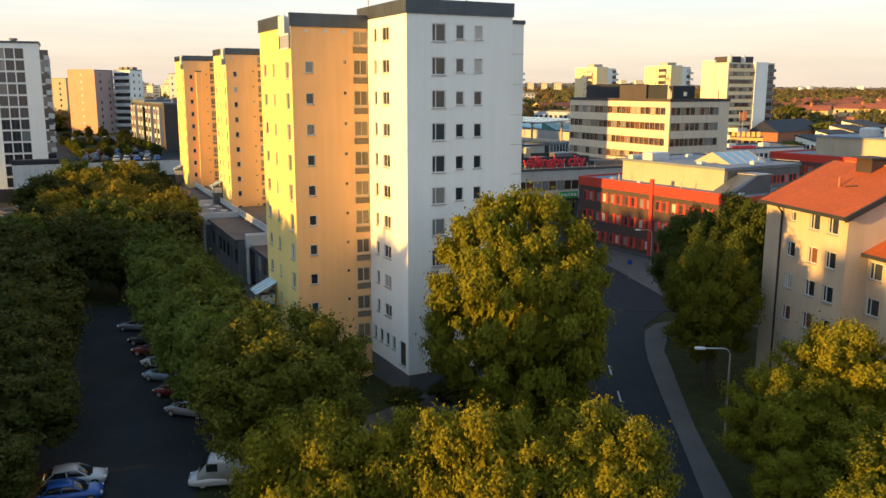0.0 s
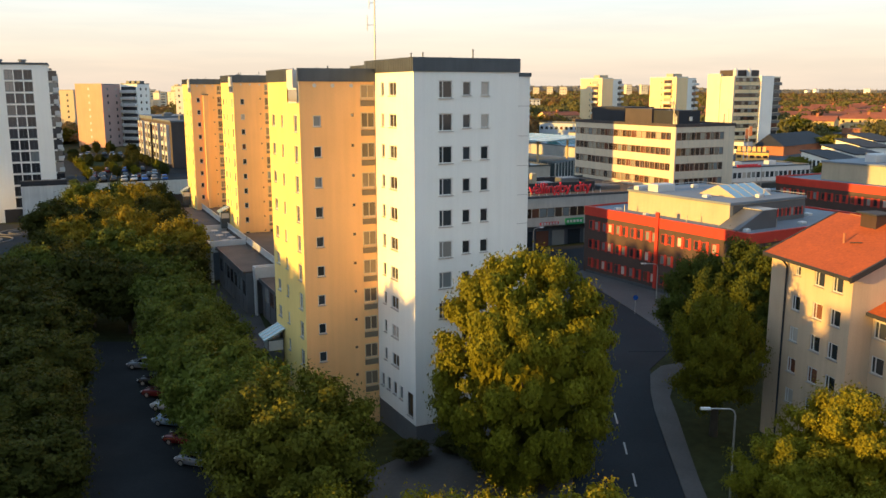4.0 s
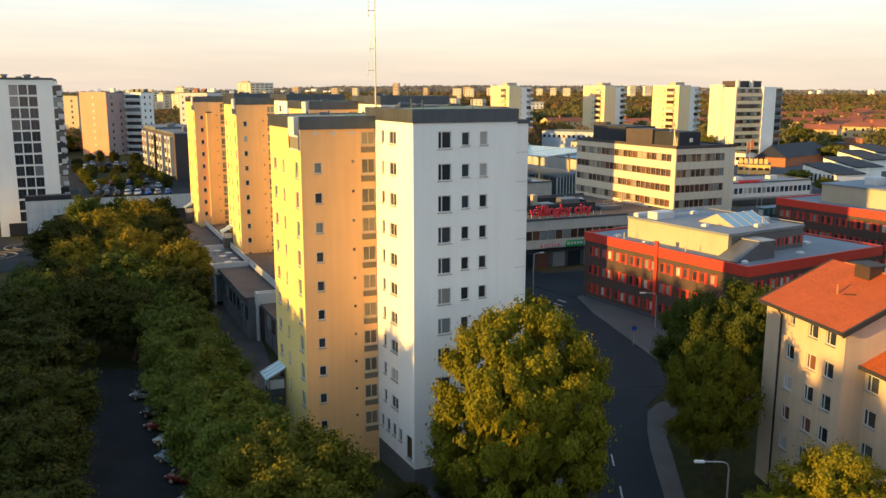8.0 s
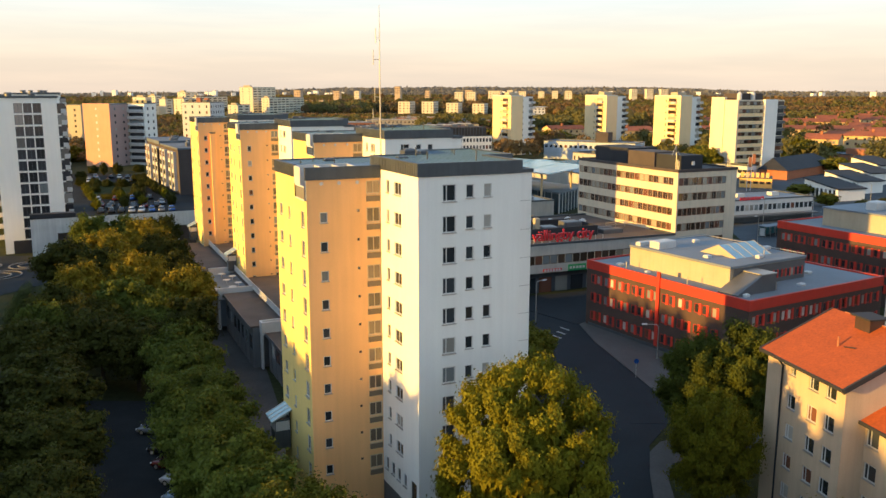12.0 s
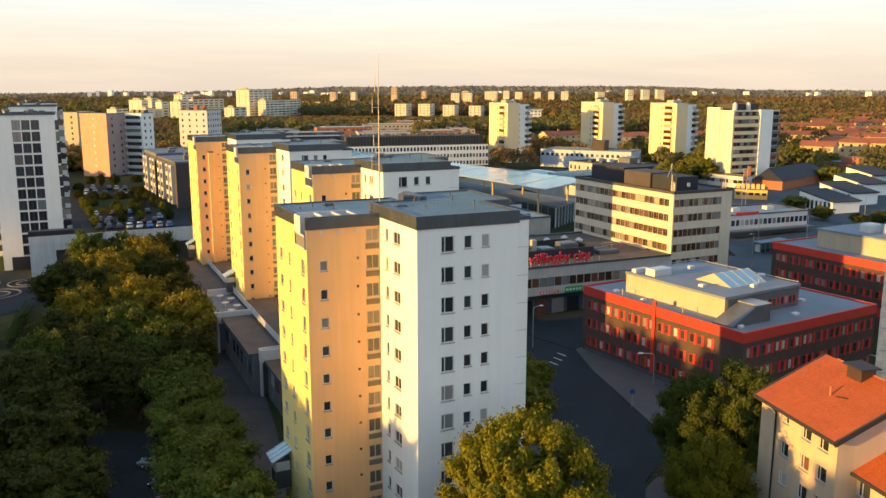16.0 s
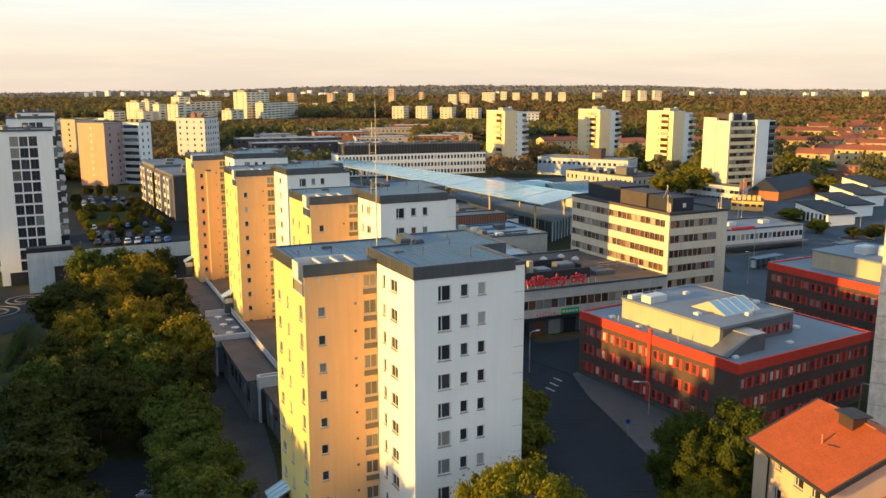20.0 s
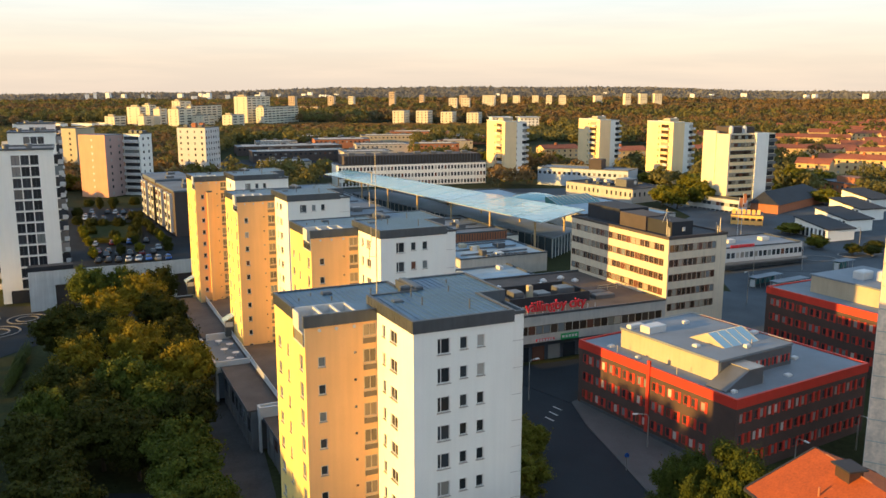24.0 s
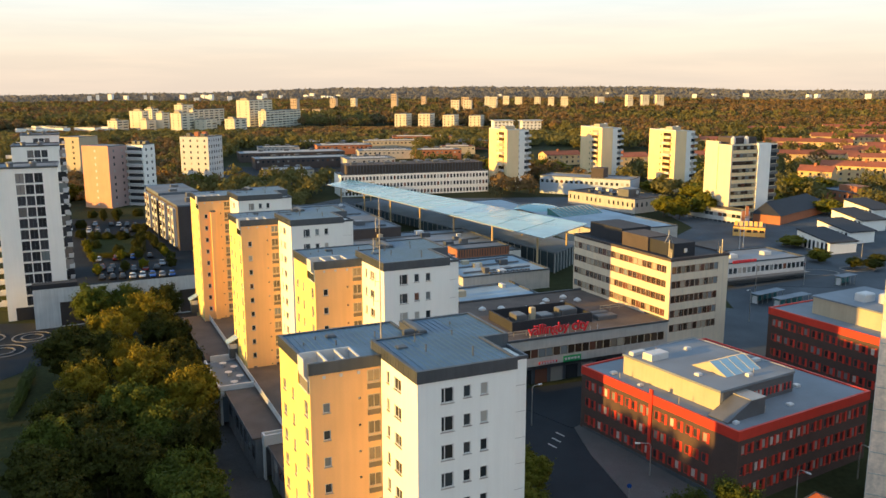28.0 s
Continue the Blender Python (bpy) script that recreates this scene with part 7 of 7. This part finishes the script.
# ---------- woods to the horizon ----------
def leaf_trees(name, keep, z, size, height, per, leaf, seed, mat, label):
    """Many far trees as one sheet of leaf clumps: each tree an uneven dome of loose triangles."""
    rng = np.random.default_rng(seed)
    n = len(keep)
    idx = np.repeat(np.arange(n), per)
    m = len(idx)
    d = rng.normal(size=(m, 3))
    d /= np.linalg.norm(d, axis=1)[:, None]
    d[:, 2] = np.abs(d[:, 2]) * 0.9 + rng.uniform(-0.5, 0.1, m)
    conic = rng.random(n) < 0.3
    k = np.where(conic[idx], 1 - 0.6 * np.clip(d[:, 2], 0, 1), 1.0)
    r = rng.uniform(0.75, 1.1, m) * k
    p = np.stack([keep[idx, 0] + d[:, 0] * size[idx] * r, keep[idx, 1] + d[:, 1] * size[idx] * r, z[idx] + height[idx] * (0.52 + 0.46 * d[:, 2])], 1)
    nn = d + 0.6 * rng.normal(size=(m, 3))
    nn /= np.linalg.norm(nn, axis=1)[:, None]
    a = np.cross(nn, rng.normal(size=(m, 3)))
    a /= np.linalg.norm(a, axis=1)[:, None]
    b = np.cross(nn, a)
    s = (leaf * size[idx] * rng.uniform(0.7, 1.25, m))[:, None]
    v = np.stack([p - a * s * 0.8 - b * s * 0.5, p + a * s * 0.8 - b * s * 0.5, p + b * s], 1).reshape(-1, 3)
    me = bpy.data.meshes.new(name)
    me.from_pydata(v.tolist(), [], np.arange(3 * m).reshape(-1, 3).tolist())
    me.materials.append(mat)
    return tagged(new(name, me), label, "woods", kind="stuff")


def footprints():
    """Plan boxes of all that stands in the middle distance, so that no tree grows through it."""
    bpy.context.view_layer.update()
    out = []
    for ob in bpy.data.objects:
        if ob.type != "MESH" or ob.parent is None or ob.name.split(".")[0] in ("crown", "trunk", "window"):
            continue
        c = [ob.matrix_world @ Vector(p) for p in ob.bound_box]
        x0, x1, y0, y1 = min(p.x for p in c), max(p.x for p in c), min(p.y for p in c), max(p.y for p in c)
        if y1 > 290 and max(x1 - x0, y1 - y0) > 7:
            out.append((x0 - 5, y0 - 7, x1 + 5, y1 + 4))
    return np.array(out)


def woods():
    rng = np.random.default_rng(5)
    feet = footprints()
    open_ground = np.array(((-130, 225, -75, 312), (-178, 288, -96, 362), (-150, 425, -25, 640), (-60, 330, 110, 372), (-60, 250, 160, 330), (95, 300, 165, 345), (-30, 430, -12, 520), (140, 215, 175, 330)))
    no_trees = np.concatenate([feet, open_ground])
    for y0, y1, step, r0, per, leaf in ((292, 640, 8.0, 4.4, 120, 0.21), (640, 1080, 10.5, 5.8, 84, 0.25), (1080, 1900, 17, 8.6, 46, 0.34), (1900, 3100, 26, 13.0, 26, 0.46), (3100, 4900, 40, 20.0, 14, 0.7)):
        pts, kinds = [], []
        y = y0
        while y < y1:
            for x in np.arange(-0.6 * y - 20, 0.6 * y + 20, step):
                px, py = x + rng.uniform(-0.5, 0.5) * step, y + rng.uniform(-0.5, 0.5) * step
                n = noise.noise(Vector((px * 0.006, py * 0.006, 3))) + 0.5 * noise.noise(Vector((px * 0.02, py * 0.02, 7)))
                if n < (-0.28 if py < 700 else -0.5) or (py > 1300 and noise.noise(Vector((px * 0.0022, py * 0.005, 11))) > 0.42):
                    continue
                if ((no_trees[:, 0] < px) & (no_trees[:, 2] > px) & (no_trees[:, 1] < py) & (no_trees[:, 3] > py)).any():
                    continue
                if 150 < px < 420 and 395 < py < 720 and rng.random() < 0.62:
                    continue
                g = noise.noise(Vector((px * 0.008, py * 0.004, 21))) + 0.7 * rng.uniform(-0.5, 0.5) + (0.4 if py < 900 else 0.15 if px < -100 else -0.1)
                pts.append((px, py))
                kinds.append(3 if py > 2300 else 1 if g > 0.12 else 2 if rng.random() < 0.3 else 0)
            y += step * 0.9
        keep, kinds = np.array(pts), np.array(kinds)
        m = len(keep)
        z = np.array([ground_z(x, y) + (noise.noise(Vector((x, y, 0)) * 0.002) * 4 if y > 500 else 0) for x, y in pts])
        size = r0 * rng.uniform(0.65, 1.25, m)
        h = ((8.5 if y0 < 640 else 10) + 0.28 * r0) * rng.uniform(0.65, 1.25, m)
        # young growth before the slabs on the ridge
        young = ((keep[:, 0] > -500) & (keep[:, 0] < 110) & (keep[:, 1] > 660) & (keep[:, 1] < 1010))
        h = np.where(young, h * np.where(keep[:, 1] > 850, 0.22, 0.5), h)
        h = np.where((keep[:, 0] < -150) & (keep[:, 1] < 430), h * 0.6, h)
        for k, (mat, label) in enumerate(((M_FOREST, "brown-green pine woods reaching to the horizon"), (M_FOREST_GREEN, "fresh green birches and lindens between the houses"), (M_FOREST_DARK, "dark spruces in the woods"), (M_FOREST_HAZY, "far woods near the horizon, haze put into their grey leaves"))):
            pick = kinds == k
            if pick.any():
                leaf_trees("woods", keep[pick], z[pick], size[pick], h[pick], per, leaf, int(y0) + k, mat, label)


woods()


# ---------- cars, lamps, small things ----------
CAR_PAINTS = [material("car_paint_" + n, c, 0.25, 0.2, spots=0.02, grain=0.01) for n, c in (("silver", (0.20, 0.21, 0.23)), ("white", (0.45, 0.45, 0.45)), ("red", (0.13, 0.015, 0.015)), ("blue", (0.02, 0.08, 0.3)), ("black", (0.02, 0.02, 0.022)), ("pale_blue", (0.2, 0.28, 0.36)))]
M_TYRE = material("tyre_rubber", (0.02, 0.02, 0.02), 0.9)
M_CARGLASS = material("car_glass", (0.02, 0.022, 0.025), 0.08, spots=0.0, spec=0.8)
M_LAMPGLASS = material("lamp_cover", (0.6, 0.6, 0.58), 0.3, spots=0.02)


def soft(ob):
    for p in ob.data.polygons:
        p.use_smooth = True
    return ob


def car_body(bm, l=4.4, w=1.78):
    prof = ((-0.5, 0.42, 0.62, 0.74), (-0.487, 0.30, 0.82, 0.88), (-0.44, 0.24, 0.93, 0.96), (-0.30, 0.22, 0.97, 1.0), (0.0, 0.22, 0.96, 1.0), (0.2, 0.22, 0.94, 1.0), (0.34, 0.22, 0.86, 0.98), (0.44, 0.25, 0.76, 0.92), (0.487, 0.32, 0.66, 0.82), (0.5, 0.40, 0.58, 0.7))
    rings = []
    for y, a, b_, k in prof:
        h = w / 2 * k
        side = [(h * 0.9, a), (h, a + 0.1), (h * 1.0, (a + b_) / 2), (h * 0.97, b_ - 0.12), (h * 0.88, b_ - 0.03), (h * 0.55, b_ + 0.02)]
        rings.append([(-x, y * l, z) for x, z in side] + [(x, y * l, z) for x, z in side[::-1]])
    return hull(bm, rings)


def car(x, y, turn, paint, z=None, van=False, name="car", label="parked car under the trees", group="parked cars", near=True):
    t = thing(name, x, y, ground_z(x, y) + 0.06 if z is None else z, turn, label, "van" if van else "car", group)
    l = 5.4 if van else 4.4
    soft(part("body", car_body(bmesh.new(), l, 1.95 if van else 1.78), paint, t))
    if van:
        prof = ((-2.66, 2.25, 0.9), (-2.5, 2.42, 0.97), (-1.0, 2.48, 1.0), (0.7, 2.44, 0.98), (1.15, 2.2, 0.95), (1.75, 1.45, 0.93), (2.05, 1.02, 0.9))
        bm = hull(bmesh.new(), [[(-0.97 * k, y_, 0.7), (-0.96 * k, y_, h_ - 0.45 if h_ > 1.5 else h_ - 0.1), (-0.86 * k, y_, h_ - 0.08), (-0.6 * k, y_, h_), (0.6 * k, y_, h_), (0.86 * k, y_, h_ - 0.08), (0.96 * k, y_, h_ - 0.45 if h_ > 1.5 else h_ - 0.1), (0.97 * k, y_, 0.7)] for y_, h_, k in prof])
        soft(part("box_body", bm, paint, t))
        part("windscreen", hull(bmesh.new(), [[(-0.72, 1.22 + e, 2.1 + e), (0.72, 1.22 + e, 2.1 + e), (0.8, 1.82 + e, 1.38 + e), (-0.8, 1.82 + e, 1.38 + e)] for e in (0.0, 0.05)]), M_CARGLASS, t)
        for sx in (-1, 1):
            box_part("side_window", min(sx * 0.9, sx * 0.965), 0.55, 1.35, max(sx * 0.9, sx * 0.965), 1.35, 1.95, M_CARGLASS, t)
    else:
        prof = ((-2.02, 0.96, 0.86), (-1.75, 1.2, 0.92), (-1.3, 1.40, 0.97), (-0.5, 1.47, 1.0), (0.15, 1.43, 0.98), (0.7, 1.2, 0.96), (1.22, 0.92, 0.92))
        bm = hull(bmesh.new(), [[(-0.82 * k, y_, 0.86), (-0.68 * k, y_, h_ - 0.1), (-0.55 * k, y_, h_), (0.55 * k, y_, h_), (0.68 * k, y_, h_ - 0.1), (0.82 * k, y_, 0.86)] for y_, h_, k in prof])
        soft(part("glasshouse", bm, M_CARGLASS, t))
        bm = hull(bmesh.new(), [[(-0.69 * k, y_, h_ - 0.11), (-0.56 * k, y_, h_ + 0.025), (0.56 * k, y_, h_ + 0.025), (0.69 * k, y_, h_ - 0.11)] for y_, h_, k in ((-1.45, 1.35, 0.95), (-1.1, 1.43, 0.98), (-0.5, 1.475, 1.0), (0.05, 1.45, 0.99), (0.3, 1.375, 0.97))])
        soft(part("car_roof", bm, paint, t))
        for sx in (-1, 1) if near else ():
            for y0, z0, y1, z1 in ((-0.45, 0.9, -0.5, 1.4), (0.9, 0.95, 0.2, 1.4), (-1.85, 0.95, -1.3, 1.36)):
                part("pillar", tube(bmesh.new(), (sx * 0.82, y0, z0), (sx * 0.69, y1, z1), 0.05, n=5), paint, t)
    for sx in (-1, 1):
        for sy in (-l * 0.31, l * 0.31):
            w_ = part("wheel", tube(bmesh.new(), (sx * 0.72, sy, 0.32), (sx * 0.9, sy, 0.32), 0.32, n=16), M_TYRE, t)
            if not near:
                continue
            part("rim", tube(bmesh.new(), (sx * 0.88, sy, 0.32), (sx * 0.915, sy, 0.32), 0.2, n=12), M_STEEL, w_)
        if not near:
            continue
        box_part("headlight", sx * 0.6 - 0.16, l / 2 - 0.2, 0.58, sx * 0.6 + 0.16, l / 2 - 0.04, 0.7, M_LAMPGLASS, t, cut=0.03)
        box_part("tail_light", sx * 0.68 - 0.12, -l / 2 + 0.01, 0.62, sx * 0.68 + 0.12, -l / 2 + 0.1, 0.78, M_SIGNRED, t)
    return t


KINDS = [car(-37.0, 97.2, 84, CAR_PAINTS[0], label="silver estate car parked under the trees")]
KINDS.append(car(-33.6, 91.4, 80, CAR_PAINTS[4], label="black car parked under the trees"))
KINDS.append(car(-31.8, 87.6, 78, CAR_PAINTS[2], label="dark red car parked under the trees"))
KINDS.append(car(-27.8, 79.6, 76, CAR_PAINTS[5], label="pale blue car parked under the trees"))
KINDS.append(car(-29.4, 83.6, 76, CAR_PAINTS[1], label="white car parked under the trees"))
KINDS.append(car(-26.3, 54.6, -72, CAR_PAINTS[3], label="blue hatchback parked at the edge of the asphalt"))
for kind, x, y, a in ((4, -27.0, 57.0, -72), (2, -25.2, 75.0, 74), (0, -22.6, 70.4, 72)):
    copy_thing(KINDS[kind], pose(x, y, ground_z(x, y) + 0.06, 0, 0, a))
car(-15.9, 57.2, 100, CAR_PAINTS[1], van=True, name="delivery_van", label="white panel van parked at the car park edge")
FAR_KINDS = [car(-129.0, 293.0, 20, CAR_PAINTS[c], ground_z(-129, 293) + 0.1 if c == 0 else 7.5, label=n + " car parked in the court of the white tower", near=False) for c, n in ((0, "silver"), (1, "white"), (2, "dark red"), (3, "blue"), (4, "black"))]
for k, kind in enumerate(FAR_KINDS[1:]):
    kind.matrix_basis = pose(-104 + 4.4 * k, 241 + 1.9 * k, 7.5, 0, 0, 20)
rng = random.Random(4)
for j, (x0, y0, x1, y1, n) in enumerate(((-125.8, 292.6, -113, 291, 5), (-131, 303, -116, 302, 6), (-127, 288, -113, 286, 5), (-98, 229, -81, 237, 8), (-97, 224, -80, 231, 7), (-93, 217, -76, 222, 8))):
    for k in range(n):
        if rng.random() < 0.22:
            continue
        x, y = x0 + (x1 - x0) * k / (n - 1), y0 + (y1 - y0) * k / (n - 1)
        copy_thing(FAR_KINDS[(0, 4, 4, 3, 4, 4, 1, 2)[rng.randrange(8)]], pose(x, y, ground_z(x, y) + 0.1 if y > 256 else 7.5, 0, 0, rng.choice((20, 200)) + rng.uniform(-3, 3)))
for x, y, a in ((104, 246, 30), (-3.6, 79.5, 110)):
    copy_thing(KINDS[rng.randrange(5)], pose(x, y, ground_z(x, y) + 0.1, 0, 0, a))


def street_lamp(x, y, h, turn, arm=1.9, label="grey street lamp with a curved arm"):
    z = ground_z(x, y)
    t = thing("street_lamp", x, y, z, turn, label, "street lamp", "street lamps")
    part("pole", tube(bmesh.new(), (0, 0, 0), (0, 0, h - 0.5), 0.1, 0.07), M_STEEL, t)
    bm = bmesh.new()
    pts = [(0, 0, h - 0.5), (-0.12, 0, h - 0.2), (-0.4, 0, h - 0.03), (-arm, 0, h)]
    for a, b_ in zip(pts, pts[1:]):
        tube(bm, a, b_, 0.055, n=6)
    part("arm", bm, M_STEEL, t)
    part("lamp_head", box(bmesh.new(), -arm - 0.75, -0.14, h - 0.07, -arm + 0.02, 0.14, h + 0.1, 0.05), M_PAINTED, t, "white lamp head")
    return t


street_lamp(21.3, 59.2, 7.7, 0)
street_lamp(29.0, 114.0, 5.2, 0, 1.6)
street_lamp(13.5, 132.0, 7.0, 210, 1.2)
street_lamp(47.0, 106.0, 5.4, 120, 1.2)
street_lamp(59.0, 113.5, 5.4, 120, 1.2)
for x, y in ((80, 214), (96, 222), (122, 244), (70, 190)):
    street_lamp(x, y, 8.0, 40, 1.0, "tall slim lamp on the bus square")


def bus_shelter(x, y, turn, length):
    z = ground_z(x, y) + 0.06
    s = thing("bus_shelter", x, y, z, turn, "glass bus shelter with a flat pale roof on the square", "bus shelter", "bus shelters")
    n = int(length / 2)
    for k in range(n + 1):
        for py in (0.1, 1.9):
            part("post", tube(bmesh.new(), (0.1 + k * (length - 0.2) / n, py, 0), (0.1 + k * (length - 0.2) / n, py, 2.6), 0.06), M_STEEL, s)
    for k in range(n):
        box_part("glass_wall", 0.2 + k * length / n, 1.86, 0.2, -0.1 + (k + 1) * length / n, 1.9, 2.4, M_TEAL, s)
    box_part("poster_case", -0.05, 0.3, 0.3, 0.1, 1.6, 2.2, M_PAINTED, s, "white poster case")
    box_part("roof", -0.3, -0.4, 2.6, length + 0.3, 2.3, 2.78, M_FELT_LIGHT, s, cut=0.04)
    box_part("bench", 1.5, 1.2, 0.4, length - 1.5, 1.55, 0.48, M_DARKWOOD, s)


for x, y, a, n in ((77.0, 203.8, 33, 10.0), (81.0, 199.8, 31, 11.0), (105.5, 220.5, 31, 6.0)):
    bus_shelter(x, y, a, n)
# road signs
for x, y, c in ((24.5, 107, 3),):
    t = thing("road_sign", x, y, ground_z(x, y), 0, "round road sign on a thin pole", "road sign", "road signs")
    part("pole", tube(bmesh.new(), (0, 0, 0), (0, 0, 2.6), 0.04), M_STEEL, t)
    part("plate", tube(bmesh.new(), (0, -0.05, 2.3), (0, -0.02, 2.3), 0.34, n=20), CAR_PAINTS[c], t)
for x, y in ((96, 270), (92, 262)):
    t = thing("flag_pole", x, y, ground_z(x, y), 0, "white flag pole with a red banner", "flag pole", "flag poles")
    part("pole", tube(bmesh.new(), (0, 0, 0), (0, 0, 14), 0.12, 0.06), M_PAINTED, t)
    part("banner", box(bmesh.new(), 0.1, -0.02, 10.5, 1.1, 0.02, 13.6), M_TERRA, t)
